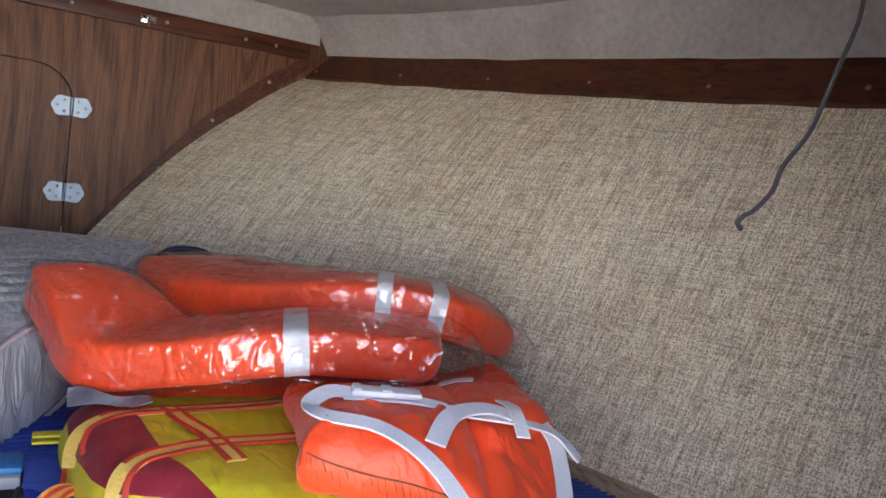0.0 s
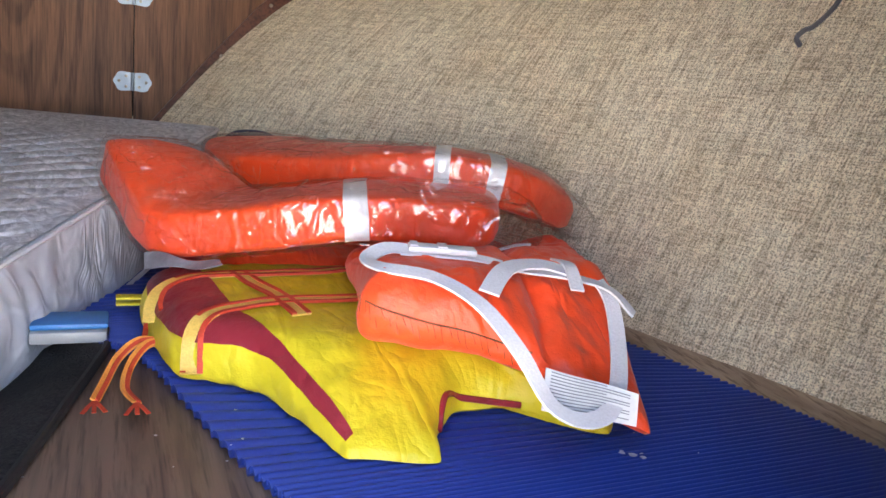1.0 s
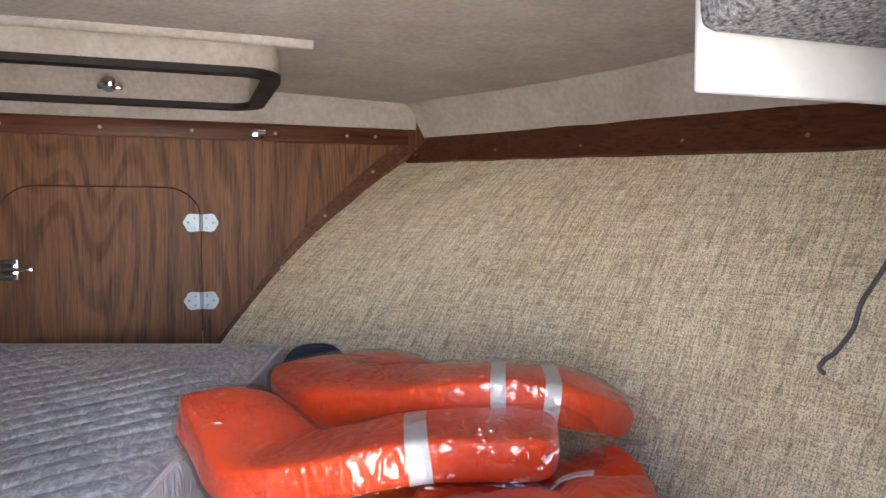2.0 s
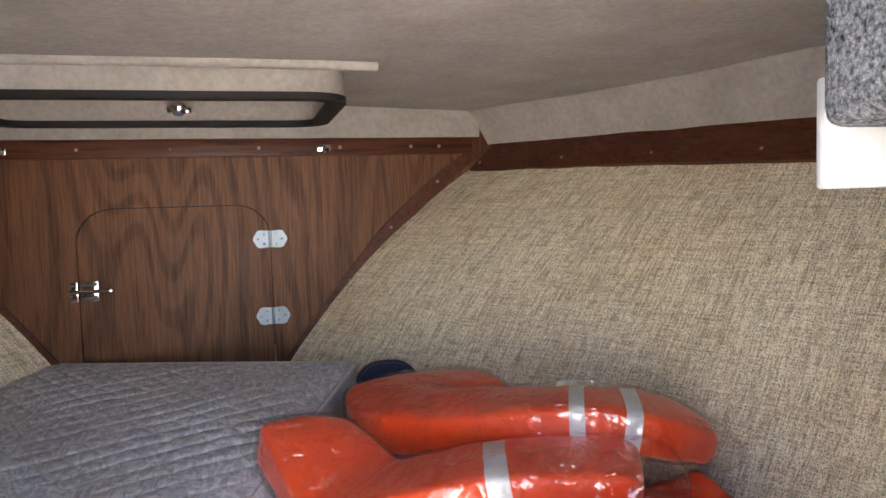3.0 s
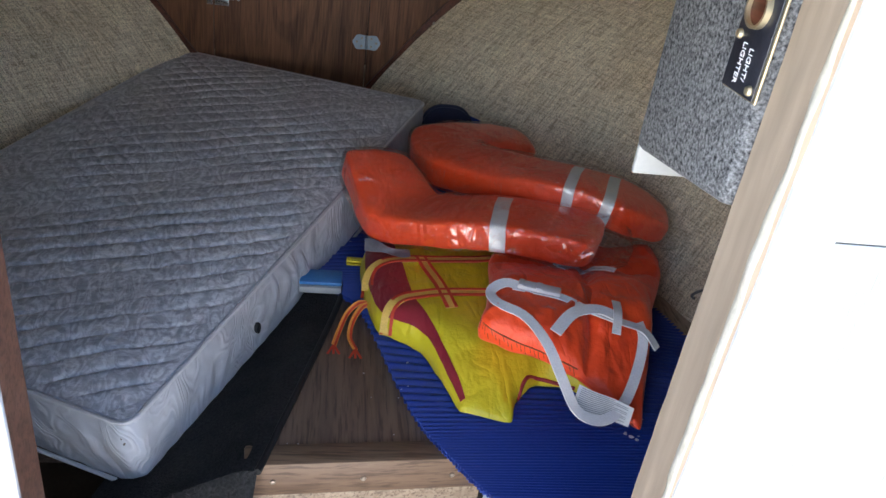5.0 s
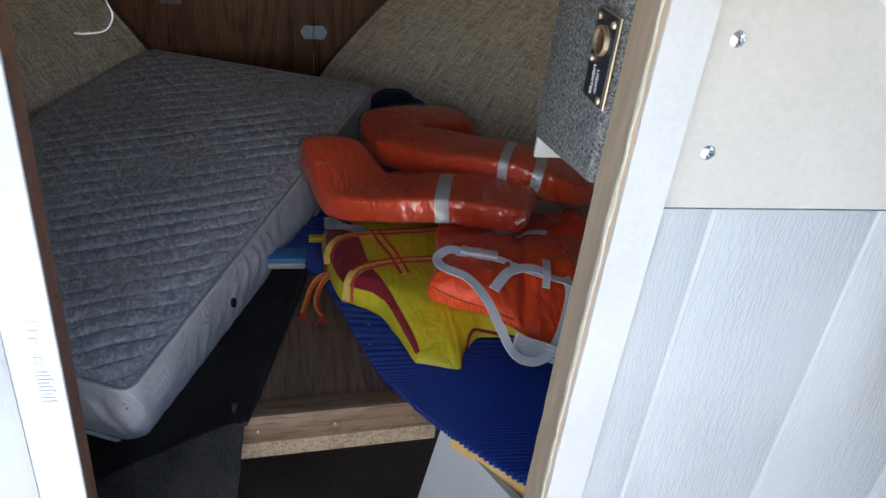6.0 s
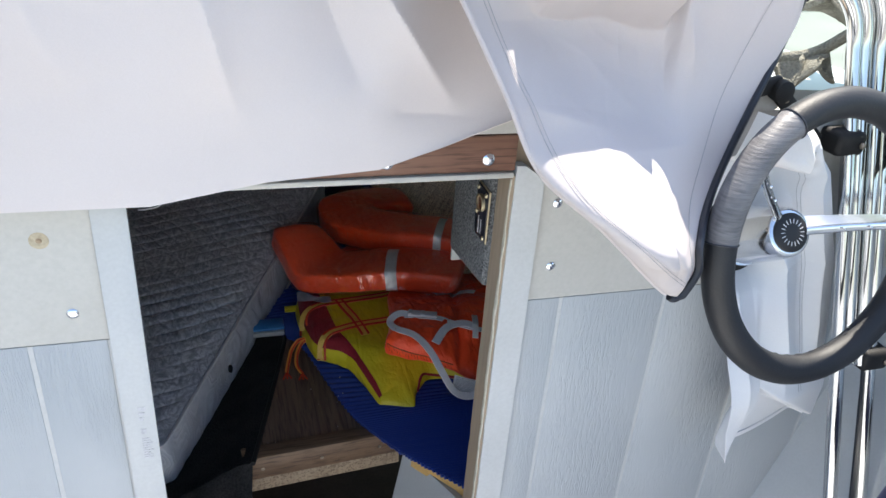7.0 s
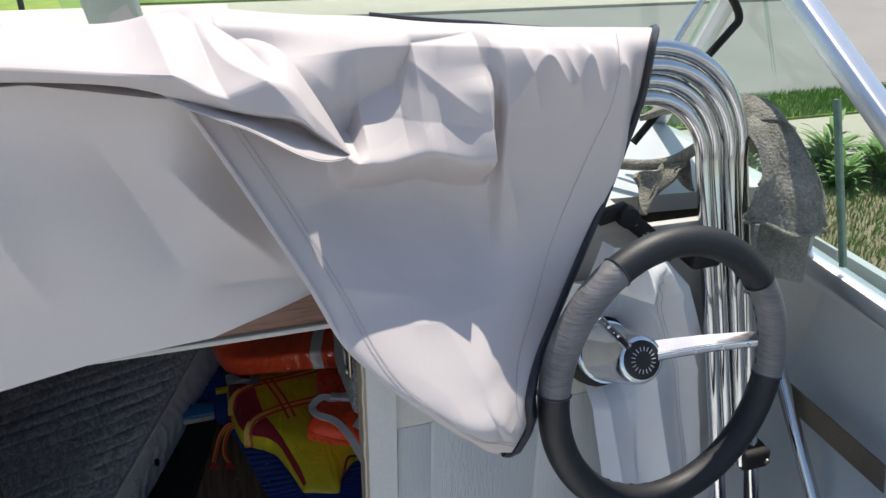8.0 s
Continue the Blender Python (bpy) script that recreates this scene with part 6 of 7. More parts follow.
def back_panel(u, v):
    end = 0.27 + 0.17 * min(1.0, max(0.0, (v - 0.33) / 0.25))
    x = -1.05 + (1.05 + end) * u
    zb = lerp_table(BOTTOM, x)
    ridge = 1.620 + 0.004 * math.sin(7 * x)
    if v < 0.3:
        k = v / 0.3
        low = min(1.0, max(0.0, (x - 0.10) / 0.15)) * 0.03
        return x, 0.13 - 0.19 * k, (ridge - 0.022) * (1 - k) + (ridge - 0.012 - low) * k
    k = (v - 0.3) / 0.7
    top = ridge - 0.012 - min(1.0, max(0.0, (x - 0.10) / 0.15)) * 0.03
    z = top - (top - zb) * k
    under = 0.050 * (1 - math.exp(-k / 0.12)) * math.exp(-k * 1.2)
    f = crease(x, z, 0.02, 1.53, 0.06, 1.36, 0.045, 0.030) - crease(x, z, 0.13, 1.55, 0.20, 1.38, 0.05, 0.030) + crease(x, z, 0.21, 1.50, 0.31, 1.36, 0.035, 0.030) \
        + crease(x, z, -0.16, 1.56, -0.10, 1.38, 0.08, 0.02) - crease(x, z, 0.25, 1.345, 0.36, 1.335, 0.012, 0.012)
    k0 = min(1.0, max(0.0, (x - 0.20) / 0.16))
    under += 0.085 * k0 * k0 * (3 - 2 * k0) * (1 - k) ** 0.7
    return x, -0.060 + under + 0.042 * k - f * math.sin(math.pi * min(1, k * 1.05)) + 0.006 * wave(x, z, 7) * math.sin(math.pi * k), z


# lines along the rolled edge, from its back over the crest and the overhang to the hem below
ROLL_LINES = [curve_through([Vector(line[0]).lerp(Vector(line[1]), k) for k in (0.0, 0.45, 0.72, 0.88)] + line[1:], 420) for line in (
    [(-1.05, 0.13, 1.590), (0.05, 0.13, 1.611), (0.15, 0.13, 1.620), (0.245, 0.11, 1.646), (0.299, 0.06, 1.630), (0.336, 0.02, 1.612), (0.360, -0.03, 1.578), (0.388, -0.068, 1.524)],
    [(-1.05, 0.02, 1.640), (0.06, 0.02, 1.638), (0.16, 0.02, 1.640), (0.240, 0.02, 1.653), (0.282, -0.01, 1.632), (0.330, -0.025, 1.618), (0.357, -0.05, 1.582), (0.388, -0.070, 1.5235)],
    [(-1.05, -0.09, 1.645), (0.085, -0.090, 1.636), (0.175, -0.094, 1.626), (0.228, -0.100, 1.617), (0.262, -0.104, 1.604), (0.322, -0.095, 1.604), (0.350, -0.090, 1.572), (0.388, -0.072, 1.523)],
    [(-1.05, -0.08, 1.625), (0.085, -0.082, 1.619), (0.174, -0.084, 1.611), (0.225, -0.088, 1.598), (0.285, -0.104, 1.584), (0.332, -0.110, 1.574), (0.354, -0.096, 1.553), (0.388, -0.074, 1.522)],
    [(-1.05, -0.04, 1.625), (0.085, -0.040, 1.622), (0.174, -0.045, 1.610), (0.228, -0.082, 1.595), (0.285, -0.080, 1.577), (0.331, -0.066, 1.560), (0.357, -0.066, 1.540), (0.387, -0.072, 1.521)],
    [(-1.05, -0.01, 1.632), (0.085, -0.010, 1.625), (0.174, -0.030, 1.610), (0.232, -0.096, 1.590), (0.285, -0.122, 1.572), (0.331, -0.130, 1.545), (0.358, -0.112, 1.530), (0.387, -0.076, 1.519)],
    [(-1.05, 0.02, 1.630), (0.085, 0.020, 1.622), (0.174, 0.010, 1.606), (0.232, -0.060, 1.584), (0.285, -0.080, 1.564), (0.331, -0.085, 1.539), (0.358, -0.075, 1.527), (0.387, -0.060, 1.520)])]
ROLL_AT = [0.0, 0.24, 0.50, 0.66, 0.76, 0.90, 1.0]


def roll(u, v):
    """The rolled top edge of the cover: flat facets between sharp folds, dying out in a point where the flap begins."""
    i = int(round(u * 420))

    def facet(w):
        w = min(1.0, max(0.0, w))
        k = max(n for n in range(6) if ROLL_AT[n] <= w)
        return ROLL_LINES[k][i].lerp(ROLL_LINES[k + 1][i], (w - ROLL_AT[k]) / (ROLL_AT[k + 1] - ROLL_AT[k]))
    p = (facet(v - 0.022) + 2 * facet(v) + facet(v + 0.022)) / 4
    size = eased((0.388 - p.x) / 0.10)
    near = eased((p.x - 0.12) / 0.12)
    bow = 0.010 * math.sin(math.pi * min(1.0, v / 0.5)) * (1 - near) + 0.004 * wave(p.x * 0.8, v * 0.4, 12)
    folds = 0.0
    for x0, v0, x1, v1, wide, high in ((0.235, 0.10, 0.275, 0.55, 0.016, -0.009), (0.262, 0.30, 0.330, 0.60, 0.012, 0.007), (0.20, 0.20, 0.235, 0.60, 0.020, 0.006), (0.285, 0.12, 0.322, 0.42, 0.010, -0.006)):
        folds += crease(p.x, 0.25 * v, x0, 0.25 * v0, x1, 0.25 * v1, wide, high)
    lift = (bow + folds * near) * size
    return p.x, p.y - 0.5 * lift, p.z + lift


part("roll", sheet(roll, 420, 150, 0.0015), M_CANVAS, canvas)
part("back_panel", sheet(back_panel, 440, 220, 0.0015), M_CANVAS_THICK, canvas)
LEFT = [(0.20, 0.12, 1.648), (0.203, 0.03, 1.646), (0.208, -0.025, 1.626), (0.227, -0.065, 1.592), (0.250, -0.075, 1.552), (0.285, -0.093, 1.487), (0.328, -0.120, 1.404), (0.367, -0.145, 1.325), (0.433, -0.180, 1.271), (0.500, -0.198, 1.208), (0.530, -0.190, 1.184)]
RIGHT = [(0.835, 0.12, 1.585), (0.800, 0.04, 1.612), (0.762, -0.018, 1.606), (0.749, -0.030, 1.541), (0.725, -0.040, 1.475), (0.696, -0.056, 1.412), (0.640, -0.090, 1.315), (0.590, -0.140, 1.273), (0.563, -0.178, 1.243), (0.562, -0.188, 1.212), (0.548, -0.190, 1.182)]
edge_l, edge_r = curve_through(LEFT, 320), curve_through(RIGHT, 320)
FOLDS = [(0.590, 1.612, 0.607, 1.550, 0.011, 0.007), (0.640, 1.615, 0.663, 1.545, 0.011, 0.008), (0.47, 1.60, 0.53, 1.55, 0.010, 0.005), (0.50, 1.61, 0.48, 1.54, 0.012, -0.005),
         (0.33, 1.470, 0.50, 1.462, 0.050, -0.020),
         (0.36, 1.39, 0.46, 1.36, 0.03, 0.018), (0.44, 1.345, 0.57, 1.335, 0.030, 0.018), (0.50, 1.27, 0.525, 1.215, 0.010, -0.007),
         (0.575, 1.47, 0.590, 1.41, 0.014, 0.008), (0.565, 1.45, 0.555, 1.39, 0.016, -0.008)]
LIP = [(0.36, 1.524), (0.389, 1.514), (0.445, 1.513), (0.500, 1.508), (0.552, 1.498)]          # where the ledge breaks
BEND = [(0.36, 1.535), (0.395, 1.532), (0.408, 1.562), (0.452, 1.578), (0.472, 1.618), (0.552, 1.625)]   # where it starts


def ledge(x, z):
    """The cloth over the frame: an upright facet, a slope out to a sharp lip, a hollow under it, a fold where it ends, then short tongues."""
    lip, bend = lerp_table(LIP, x) + 0.003 * math.sin(x * 70), lerp_table(BEND, x)
    d = lip - z
    rise = -0.016 + 0.064 * (bend - z) / (bend - lip)
    drop = 0.048 * (1 - d / 0.045)
    if z > bend:
        out = -0.016 * min(1.0, (1.632 - z) / max(0.006, 1.632 - bend)) if z < 1.632 else 0.0
    else:
        out = max(0.0, -math.log(math.exp(-260 * rise) + math.exp(-260 * max(drop, -0.02))) / 260) if d > 0.012 else -math.log(math.exp(-260 * rise) + math.exp(-260 * drop)) / 260
    ledge_side = eased((x - 0.365) / 0.030) * min(1.0, max(0.0, (0.558 - x) / 0.012))
    hollow = -0.024 * eased(d / 0.07) * eased((0.19 - d) / 0.13) * eased((x - 0.28) / 0.16) * eased((0.585 - x) / 0.06)
    fold = max(0.0, 1 - (0.553 - x) / 0.060) if x < 0.553 else max(0.0, 1 - (x - 0.553) / 0.010)
    fold = 0.018 * fold * eased((1.598 - z) / 0.03) * eased((z - 1.440) / 0.09)
    tongue = 1.580 + 0.019 * math.cos(2 * math.pi * (x - 0.607) / 0.056 + 1.1 * math.sin(37 * x)) + 0.012 * math.sin(31 * x + 0.6)
    over = 0.030 * min(1.0, max(0.0, (1.628 - z) / (1.628 - tongue))) * eased((z - 1.36) / 0.20) * eased((x - 0.556) / 0.014) * eased((0.745 - x) / 0.03)
    return ledge_side * out + hollow + fold + over


def flap(u, v):
    i = int(round(v * 320))
    p = edge_l[i].lerp(edge_r[i], u)
    s = math.sin(math.pi * u)
    down = min(1, max(0, (v - 0.20) / 0.15))
    belly = 0.046 * s * down * max(0.0, 1 - 1.25 * v) - 0.052 * s ** 0.30 * eased((1 - u) / 0.42) * eased((1.372 - p.z) / 0.085) * (1 - 0.55 * eased((1.27 - p.z) / 0.07)) * min(1.0, (edge_r[i] - edge_l[i]).length / 0.10) + 0.018 * s * eased((p.x - 0.54) / 0.10) * math.exp(-((p.z - 1.43) / 0.07) ** 2)
    f = sum(crease(p.x, p.z, *row) for row in FOLDS) * s ** 0.4 * min(1, max(0, (v - 0.10) / 0.10)) + ledge(p.x, p.z) * eased((v - 0.08) / 0.10)
    top = 0.008 * (1 - down) * 0.8 * wave(p.x, 0.3, 5) * s
    tuck = eased((0.43 - p.x) / 0.16) * eased((0.30 - v) / 0.20) * eased((0.03 - p.y) / 0.06)
    soft = 0.005 * wave(p.x * 1.3, p.z, 3.3) * s + 0.0045 * (0.4 - abs(noise.noise(Vector((p.x * 13 + p.z * 6, p.z * 11, 9.2))))) * s
    under = 0.032 * eased((0.272 - p.x) / 0.04) * eased((p.z - 1.592) / 0.02)
    return p.x, p.y + belly - f - soft + 0.030 * tuck + 1.6 * under, p.z + top + 0.08 * f - 0.030 * tuck - under


part("flap", sheet(flap, 640, 320, 0.0015), M_CANVAS, canvas)
part("piping", tube([tuple(p + Vector((0.002, -0.003, 0))) for p in edge_r[20::2]] + [tuple(edge_r[-1].lerp(edge_l[-1], k) + Vector((0, -0.002, -0.005 * math.sin(math.pi * k)))) for k in (0.12, 0.3, 0.5, 0.7, 0.85)], 0.0048, 160, 8), M_PIPE, canvas, "black piped hem")
part("zip_tape", sheet(lambda u, v: tuple(edge_r[54 + 2 * int(round(u * 126))] + Vector((0.004 + 0.014 * v, 0.012 * v, -0.004 * v))), 126, 2, 0.001), M_PIPE, canvas, "black zip tape along the hem")
part("rear_hem", tube([tuple(Vector(flap(0.40 + 0.60 * k / 20, 0.0)) + Vector((0, 0.003, 0.001))) for k in range(21)], 0.0038, 60, 8), M_PIPE, canvas, "black piped hem")
part("left_hem", tube([tuple(p + Vector((0.001, -0.002, 0))) for p in edge_l[44:312:6]], 0.0030, 120, 8), M_CANVAS, canvas, "rolled canvas hem")
for off in (0.030, 0.036):
    part("stitching", tube([tuple(Vector(flap(min(1, off / max(0.03, (edge_r[2 * i] - edge_l[2 * i]).length)), i / 160)) + Vector((0, -0.0015, 0))) for i in range(40, 150, 3)], 0.00028, 80, 5), M_STITCH, canvas)
part("stitching", tube([tuple(Vector(flap(1 - 0.085 - 0.05 * (i / 160), i / 160)) + Vector((0, -0.0015, 0.0005))) for i in range(21, 144, 3)], 0.00028, 80, 5), M_STITCH, canvas)


M_SHEET = cloth("white_sheeting", (0.72, 0.735, 0.76), (0.78, 0.795, 0.82), 0.16)


# loose sheeting behind the wheel
def loose(u, v):
    low = 0.794 + 0.006 * u - 0.012 * math.sin(math.pi * u)
    z = 1.345 - (1.345 - low) * v
    left = lerp_table([(0.79, 0.779), (0.86, 0.758), (0.97, 0.748), (1.10, 0.752), (1.22, 0.700), (1.345, 0.735)], z)
    right = lerp_table([(0.79, 0.984), (0.90, 0.992), (1.10, 0.955), (1.25, 0.890), (1.345, 0.800)], z)
    x = left + (right - left) * u
    out = eased((1.12 - z) / 0.22)
    y = 0.000 - (0.100 - 0.060 * u) * out
    # a turned-up corner: the cloth steps back below a fold from the tip to its inner corner and on to the far corner
    edge = 0.794 + 0.43 * u if u < 0.27 else 0.910 - 0.15 * (u - 0.27)
    y += 0.040 * eased((edge - z) / 0.022 + 0.5) * eased(u / 0.06)
    seam = 0.27 + 0.45 * (z - 0.91)
    y += 0.020 * eased((u - seam) / 0.07 + 0.5) * eased((z - 0.87) / 0.05) * out
    for c, lean, wide, high in ((0.12, 0.10, 0.16, 0.014), (0.50, 0.30, 0.22, 0.026), (0.86, -0.10, 0.20, 0.016)):
        ridge = max(0.0, 1 - abs(u - c - lean * (1.05 - z)) / wide)
        y -= high * ridge ** 1.25 * eased((z - 0.86) / 0.10)
    heap = math.exp(-((z - 1.305) / 0.050) ** 2) * math.sin(math.pi * u)
    y -= heap * (0.055 + 0.040 * (0.5 - abs(noise.noise(Vector((x * 11 + z * 9, z * 17 - x * 6, 3.0))))) + 0.020 * abs(noise.noise(Vector((x * 26, z * 30, 1.0)))))
    y += 0.006 * wave(x, z, 4) - 0.008
    clear = eased((0.850 - x) / 0.05) * eased((z - 1.06) / 0.05) * eased((1.285 - z) / 0.03)
    return x, y + (AFT - 0.006 - y) * clear, z


loose_bm = sheet(loose, 200, 240, 0.0015)
for v in loose_bm.verts:
    v.co.y = min(v.co.y, AFT - 0.004)
loose_cloth = thing("loose_canvas", (0.85, 0.0, 0.75), "rumpled white canvas hanging behind the steering wheel", "canvas")
part("sheet", loose_bm, M_SHEET, loose_cloth)
part("hem", ribbon([tuple(Vector(loose(0.03 + 0.94 * k / 30, 0.985)) + Vector((0, -0.001, 0))) for k in range(31)], 0.006, 0.001, 60, (0, -1, 0)), M_SHEET, loose_cloth)
for uu in (0.70, 0.725):
    part("stitching", tube([tuple(Vector(loose(uu, 0.08 + 0.75 * k / 30)) + Vector((0, -0.0016, 0))) for k in range(31)], 0.0003, 60, 5), M_STITCH, loose_cloth)
cockpit_bracket = thing("hinge_bracket", (0.845, 0.016, 1.30), "black metal canopy hinge bracket fixed to the bulkhead", "bracket")
ARM = pose(0.838, 0.016, 1.318, 0, 40, 0)
part("arm", box(-0.080, 0.050, -0.004, 0.004, -0.012, 0.012, 0.003, m=ARM), M_RUBBER, cockpit_bracket)
part("elbow", lathe([(0.015, -0.008), (0.016, 0.0), (0.015, 0.012), (0.008, 0.015)], 20, m=facing((0.782, 0.010, 1.366), (0, -1, 0))), M_RUBBER, cockpit_bracket)
part("plate", box(-0.032, 0.012, -0.006, 0.006, -0.011, 0.011, 0.003, m=pose(0.772, 0.014, 1.372, 0, -14, 0)), M_RUBBER, cockpit_bracket)
for a in (-0.05, -0.02, 0.01, 0.036):
    place_copy("screw", SCREW, ARM @ facing((a, -0.0042, 0), (0, -1, 0)) @ Matrix.Scale(0.9, 4), cockpit_bracket)


# the towel over the gunwale
TOWEL_A = curve_through([(0.992, 0.130, 1.420), (0.994, 0.085, 1.456), (0.992, 0.045, 1.445), (0.988, 0.012, 1.410), (0.976, 0.000, 1.375), (0.962, -0.004, 1.343)], 60)
TOWEL_B = curve_through([(1.078, 0.110, 1.420), (1.066, 0.060, 1.452), (1.074, 0.018, 1.425), (1.084, -0.015, 1.390), (1.086, -0.040, 1.362), (1.078, -0.052, 1.336)], 60)
CAP_BACK = curve_through([(0.935, 0.250, 1.420), (0.990, 0.250, 1.440), (1.060, 0.230, 1.420), (1.110, 0.180, 1.370)], 40)
CAP_CREST = curve_through([(0.935, 0.140, 1.470), (0.985, 0.115, 1.492), (1.050, 0.095, 1.480), (1.102, 0.070, 1.420)], 40)
CAP_EDGE = curve_through([(0.950, 0.100, 1.440), (1.000, 0.072, 1.462), (1.052, 0.040, 1.460), (1.086, 0.004, 1.402)], 40)


def towel_at(u, v):
    i = int(round(v * 60))
    p = TOWEL_A[i].lerp(TOWEL_B[i], u)
    arch = 0.020 * math.sin(math.pi * u)
    fold = 0.007 * math.sin(8 * u + 3 * v) + 0.008 * wave(p.x * 2, p.z * 2, 8) + 0.010 * abs(noise.noise(Vector((u * 4 + v, v * 3, 5.5))))
    nap = 0.0016 * noise.noise(Vector((p.x * 260, p.y * 200, p.z * 260)))
    return p.x + 0.003 * math.sin(14 * v), p.y - (arch + fold) * v - nap, p.z + (arch + 0.5 * fold) * (1 - v) + 0.004 * math.sin(11 * u) * v


def cap_at(u, v):
    i = int(round(u * 40))
    p = CAP_BACK[i].lerp(CAP_CREST[i], v / 0.6) if v < 0.6 else CAP_CREST[i].lerp(CAP_EDGE[i], (v - 0.6) / 0.4)
    return p.x, p.y, p.z + 0.006 * wave(p.x * 2, p.y * 2, 6) + 0.004 * math.sin(math.pi * v) + 0.0012 * noise.noise(Vector((p.x * 240, p.y * 240, 1.0)))


towel = thing("towel", (1.03, 0.05, 1.25), "worn grey-green terry towel bunched over the gunwale", "towel")
part("cloth", sheet(towel_at, 110, 60, 0.007), M_TOWEL, towel)
part("folded_top", sheet(cap_at, 40, 40, 0.009), M_TOWEL, towel)
part("hem", tube([tuple(Vector(towel_at(k / 40, 1.0)) + Vector((0, -0.001, -0.001))) for k in range(41)], 0.0038, 80, 8), M_TOWEL, towel)
part("under_fold", sheet(lambda u, v: (0.975 + 0.105 * u - 0.004 * v, -0.030 + 0.016 * math.sin(7 * u) - 0.014 * v, 1.345 - (0.105 - 0.02 * math.sin(3 * u)) * v), 20, 20, 0.006), M_TOWEL, towel)
part("rolled_edge", tube([(0.80, 0.26, 1.375), (0.86, 0.19, 1.368), (0.92, 0.13, 1.385), (0.97, 0.10, 1.43), (1.03, 0.09, 1.462), (1.088, 0.07, 1.440)], 0.009, 50, 10), M_TOWEL, towel)
part("bunched_end", sheet(lambda u, v: (0.866 + 0.085 * u + 0.006 * math.sin(5 * v), 0.125 - 0.030 * v + 0.010 * math.sin(13 * u + 4 * v), 1.368 + 0.036 * u - 0.052 * v * (0.55 + 0.45 * math.sin(7 * u + 0.5))), 24, 20, 0.006), M_TOWEL, towel)


# windshield
wind = thing("windshield", (1.0, 0.5, 1.3), "aluminium-framed boat windshield with clear panes", "windshield")
wind["kind"] = "structure"


def bar(a, b, w, t, name="frame_bar", mat=None):
    part(name, sweep([Vector(a), Vector(b)], lambda s, k: (w / 2 * math.copysign(abs(math.cos(k)) ** 0.35, math.cos(k)), t / 2 * math.copysign(abs(math.sin(k)) ** 0.35, math.sin(k))), 16), mat or M_ALU, wind)


bar((1.11, -0.46, 1.265), (1.095, 0.28, 1.715), 0.045, 0.03)
bar((1.15, 0.54, 1.262), (1.08, 0.24, 1.66), 0.035, 0.03)
bar((1.145, 0.54, 1.250), (1.145, -0.42, 1.222), 0.045, 0.03)
bar((1.145, 0.55, 1.258), (0.10, 0.72, 1.345), 0.04, 0.03)
bar((0.145, 0.70, 1.34), (0.115, 0.45, 1.70), 0.085, 0.03, "centre_post", M_CREAM)
bar((0.0, 0.71, 1.34), (-1.145, 0.55, 1.258), 0.04, 0.03)
for quad in (((1.14, 0.53, 1.265), (1.115, -0.45, 1.265), (1.097, 0.27, 1.71), (1.085, 0.22, 1.69)), ((1.14, 0.54, 1.27), (0.08, 0.70, 1.355), (0.04, 0.45, 1.70), (1.075, 0.24, 1.66)),
             ((-0.02, 0.70, 1.355), (-1.12, 0.55, 1.27), (-1.06, 0.25, 1.66), (-0.06, 0.45, 1.70))):
    q = [Vector(p) for p in quad]
    ob = part("pane", sheet(lambda u, v, q=q: tuple(q[0].lerp(q[1], u).lerp(q[3].lerp(q[2], u), v)), 2, 2, 0.005), M_GLASS, wind)
    ob.visible_shadow = False
bar((1.135, -0.045, 1.262), (1.115, 0.03, 1.50), 0.010, 0.008, "glass_edge", M_GLASSEDGE)

part("corner_gasket", tube([(1.045, 0.24, 1.63), (1.072, 0.24, 1.602), (1.088, 0.24, 1.575), (1.073, 0.24, 1.553), (0.995, 0.24, 1.465), (0.925, 0.24, 1.378)], 0.0065, 40, 8), M_RUBBER, wind, "black rubber corner gasket")
part("vent_arm", tube([(1.05, 0.24, 1.66), (0.985, 0.24, 1.56), (0.91, 0.24, 1.405)], 0.005, 20, 8), M_ALU, wind, "thin grey vent arm")
belt = part("side_strap", sheet(lambda u, v: (1.128, -0.02 - 0.20 * u - 0.012 * v, 1.026 - 0.042 * v), 10, 2, 0.003), M_TAN)
tagged(belt, "dull brown strap fixed along the cockpit side", "strap")
seat = thing("helm_seat", (0.94, -0.7, 0.02), "navy vinyl helm seat on a white moulded base", "seat")
part("seat_cushion", box(0.78, 1.10, -1.0, -0.42, 0.42, 0.52, 0.03, segments=3), M_NAVY, seat)
part("base", box(0.82, 1.06, -0.95, -0.46, 0.021, 0.419, 0.01), M_GEL, seat)
part("backrest", box(0.0, 0.19, -0.34, 0.0, -0.13, 0.0, 0.018, m=pose(0.893, -0.275, 0.930, -4, 20, -5), segments=3), M_NAVY, seat, "navy vinyl bolster")
part("backrest_post", box(0.985, 1.015, -0.50, -0.47, 0.515, 0.80, 0.006), M_RUBBER, seat)


# ---- outside ----
GROUND = -0.9
tagged(part("ground", box(-400, 400, -400, 400, GROUND - 0.2, GROUND, 0), M_ROAD), "pale grey asphalt street and yard", "ground", kind="structure")


def strip(name, x0, x1, y0, y1, z, mat, label):
    tagged(part(name, box(x0, x1, y0, y1, GROUND - 0.05, GROUND + z, 0.01), mat), label, "ground", kind="structure")


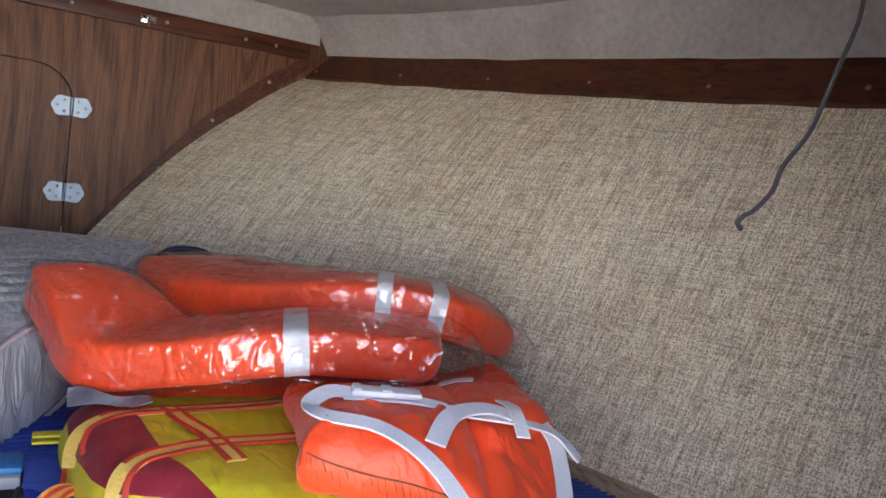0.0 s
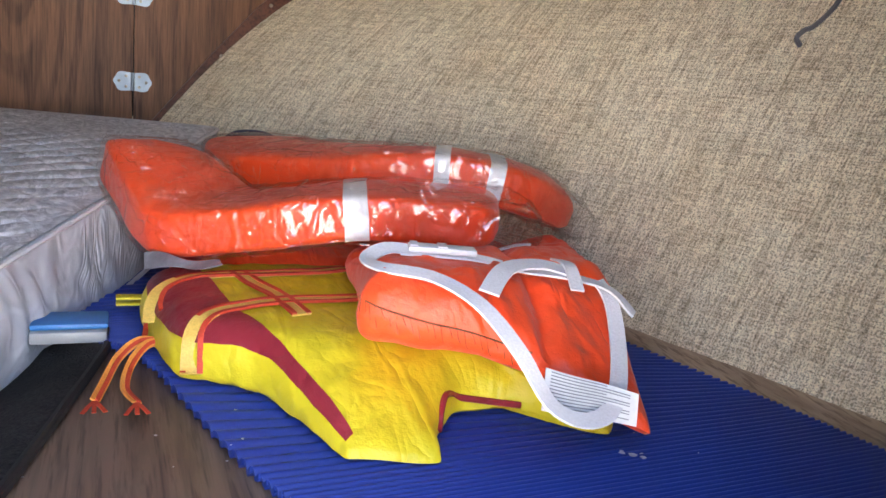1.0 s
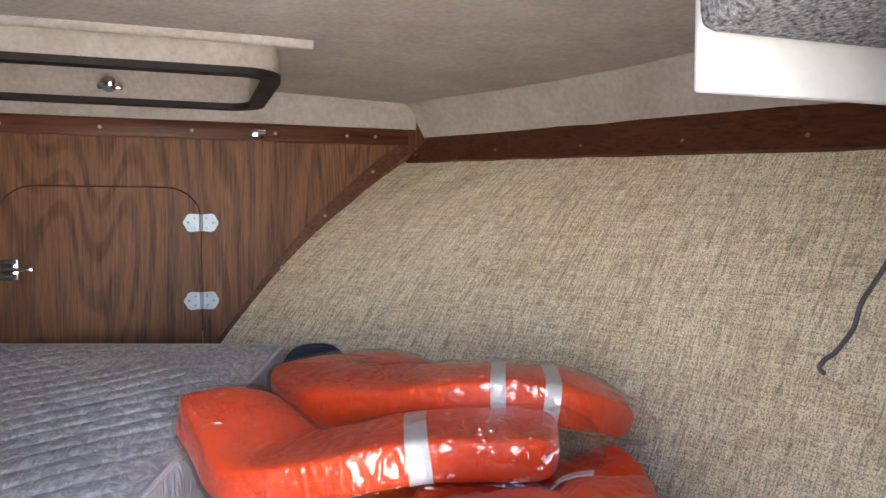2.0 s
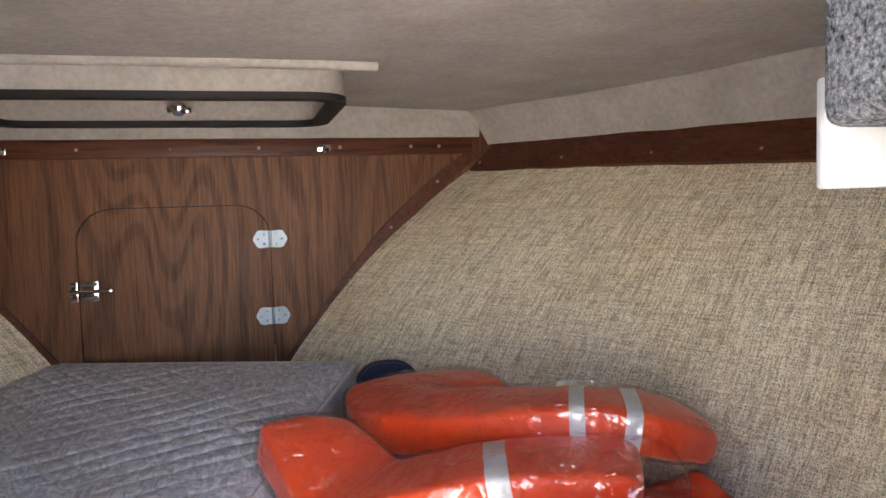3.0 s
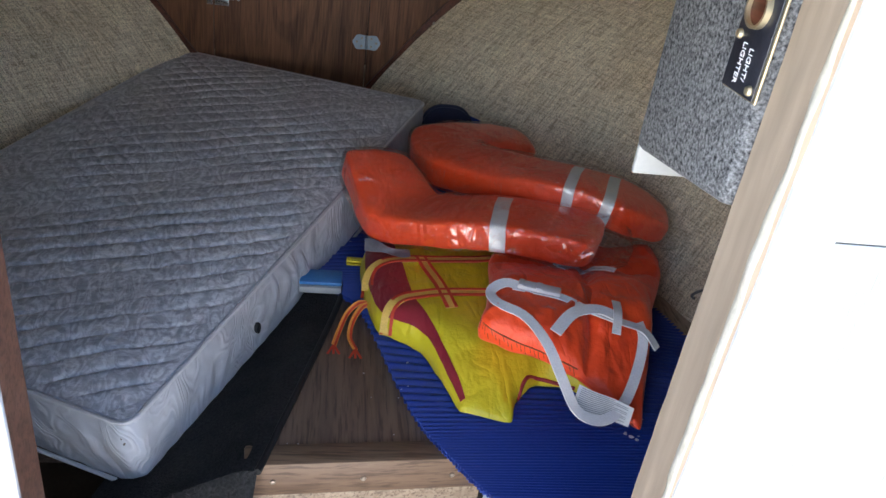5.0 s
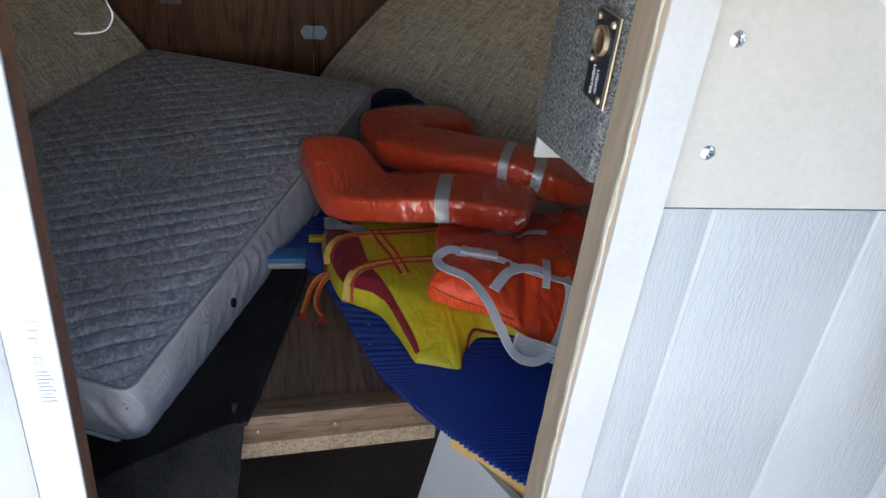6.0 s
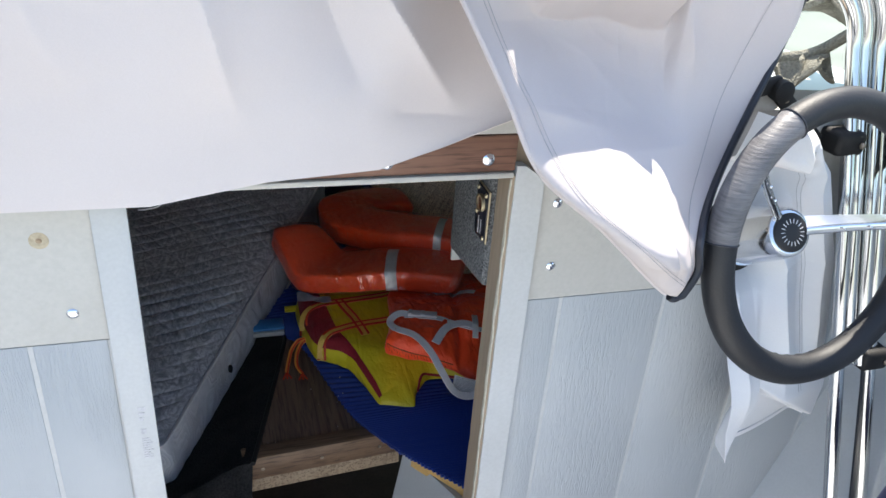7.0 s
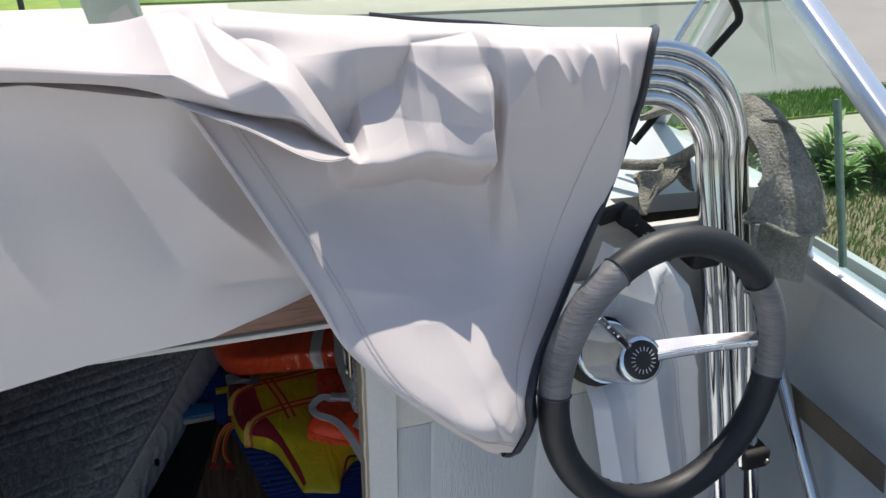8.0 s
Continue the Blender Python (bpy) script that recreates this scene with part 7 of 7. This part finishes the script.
strip("grass_strip", 2.5, 40, 6.05, 6.95, 0.05, M_GRASS, "strip of sunlit green grass by the street")
strip("pavement", 2.5, 40, 4.55, 6.04, 0.03, M_WALK, "pale sandy concrete pavement")
strip("soil_bed", 3.0, 40, -3.0, 4.54, 0.02, M_SOIL, "dry weedy soil bed")
strip("far_pavement", -30, 40, 13.3, 15.0, 0.06, M_WALK, "pale concrete pavement across the street")
strip("lawn", -40, -0.9, 13.6, 30, 0.09, M_GRASS, "green lawn across the street")
strip("far_lawn", -0.8, 60, 15.1, 40, 0.09, M_GRASS, "green lawn beyond the far pavement")


def blades(name, label, n, x0, x1, y0, y1, z, h, mat, seed):
    """Many thin leaning blades as one mesh."""
    rnd = random.Random(seed)
    verts, faces = [], []
    for _ in range(n):
        x, y, a = rnd.uniform(x0, x1), rnd.uniform(y0, y1), rnd.uniform(0, 6.283)
        hh, w, lean = h * rnd.uniform(0.5, 1.3), 0.004 + 0.005 * rnd.random(), rnd.uniform(0.1, 0.7) * h
        dx, dy, k = math.cos(a), math.sin(a), len(verts)
        verts += [(x - dy * w, y + dx * w, z), (x + dy * w, y - dx * w, z), (x + dx * lean, y + dy * lean, z + hh)]
        faces.append((k, k + 1, k + 2))
    me = bpy.data.meshes.new(name)
    me.from_pydata(verts, [], faces)
    me.materials.append(mat)
    return tagged(new(name, me), label, "grass", kind="stuff")


blades("grass_blades", "short green grass blades on the verge", 26000, 3.2, 13.0, 6.06, 6.94, GROUND + 0.045, 0.07, M_LEAF, 3)
blades("dry_weeds", "thin dry and green weeds on the soil bed", 7000, 4.3, 9.0, 2.4, 4.5, GROUND + 0.015, 0.10, M_LEAF, 5)
M_STRAW = surface("dry_straw", (0.34, 0.28, 0.14), (0.46, 0.38, 0.20), 0.9, 5, 60, 0.2)
blades("dry_straw", "bleached dry straw on the soil bed", 6000, 4.3, 9.0, 2.2, 4.5, GROUND + 0.015, 0.06, M_STRAW, 6)


def weed(x, y, h, leaves, seed):
    """A leafy weed: stems with arching lance-shaped leaves."""
    rnd = random.Random(seed)
    w = thing("weed_plant", (x, y, GROUND + 0.02), "leafy green weed growing by the pavement", "plant", "weeds by the pavement")
    stems, bm = bmesh.new(), bmesh.new()
    for k in range(leaves):
        a, up = rnd.uniform(0, 6.283), rnd.uniform(0.1, 1.0)
        r = h * (0.10 + 0.15 * rnd.random())
        root = Vector((x + r * 0.5 * math.cos(a), y + r * 0.5 * math.sin(a), GROUND + 0.02 + h * 0.7 * up * rnd.random()))
        length = h * rnd.uniform(0.35, 0.7)
        d = Vector((math.cos(a), math.sin(a), 0.35 + up))
        d.normalize()
        side = d.cross(Vector((0, 0, 1))).normalized() * (0.018 + 0.016 * rnd.random())
        sag = Vector((0, 0, -length * 0.35))
        p = [root, root + d * length * 0.35 + sag * 0.1, root + d * length * 0.7 + sag * 0.45, root + d * length + sag]
        rows = [(bm.verts.new(q - side * f), bm.verts.new(q + Vector((0, 0, -0.004))), bm.verts.new(q + side * f)) for q, f in zip(p, (0.25, 1.0, 0.8, 0.06))]
        for r0, r1 in zip(rows, rows[1:]):
            bm.faces.new((r0[0], r0[1], r1[1], r1[0]))
            bm.faces.new((r0[1], r0[2], r1[2], r1[1]))
        if k % 6 == 0:
            tube([(x, y, GROUND + 0.01), tuple(root)], 0.006, 2, 5, stems)
    part("leaves", bm, M_LEAF, w)
    part("stems", stems, M_LEAF, w)


for row in ((5.95, 4.62, 0.62, 130, 1), (6.25, 4.28, 0.55, 150, 2), (6.75, 4.15, 0.60, 150, 3), (7.1, 3.75, 0.55, 130, 4), (5.75, 4.20, 0.40, 90, 5), (6.3, 3.7, 0.35, 80, 6), (5.3, 4.9, 0.35, 60, 7)):
    weed(*row)
M_DARKPOST = surface("dark_post_paint", (0.03, 0.035, 0.03), (0.05, 0.055, 0.05), 0.6, 10, 100, 0.2)
post = part("fence_post", lathe([(0.05, 0), (0.05, 1.4), (0.03, 1.42)], 12, m=Matrix.Translation((-2.55, 13.75, GROUND + 0.08))), M_DARKPOST)
tagged(post, "dark slim post at the edge of the lawn", "post")


def pebbles():
    rnd = random.Random(11)
    verts, faces = [], []
    for _ in range(900):
        c = Vector((rnd.uniform(-4.2, -0.9), rnd.uniform(12.5, 13.6), GROUND + 0.02))
        r = rnd.uniform(0.03, 0.07)
        k = len(verts)
        for d in ((1, 0, 0), (0, 1, 0), (-1, 0, 0), (0, -1, 0), (0, 0, 0.8), (0, 0, -0.5)):
            verts.append(tuple(c + Vector(d) * r * rnd.uniform(0.7, 1.2)))
        for a in range(4):
            faces += [(k + a, k + (a + 1) % 4, k + 4), (k + (a + 1) % 4, k + a, k + 5)]
    me = bpy.data.meshes.new("pebbles")
    me.from_pydata(verts, [], faces)
    me.materials.append(M_GRAVEL)
    tagged(new("pebbles", me), "bed of pale river pebbles", "gravel", kind="stuff")


pebbles()
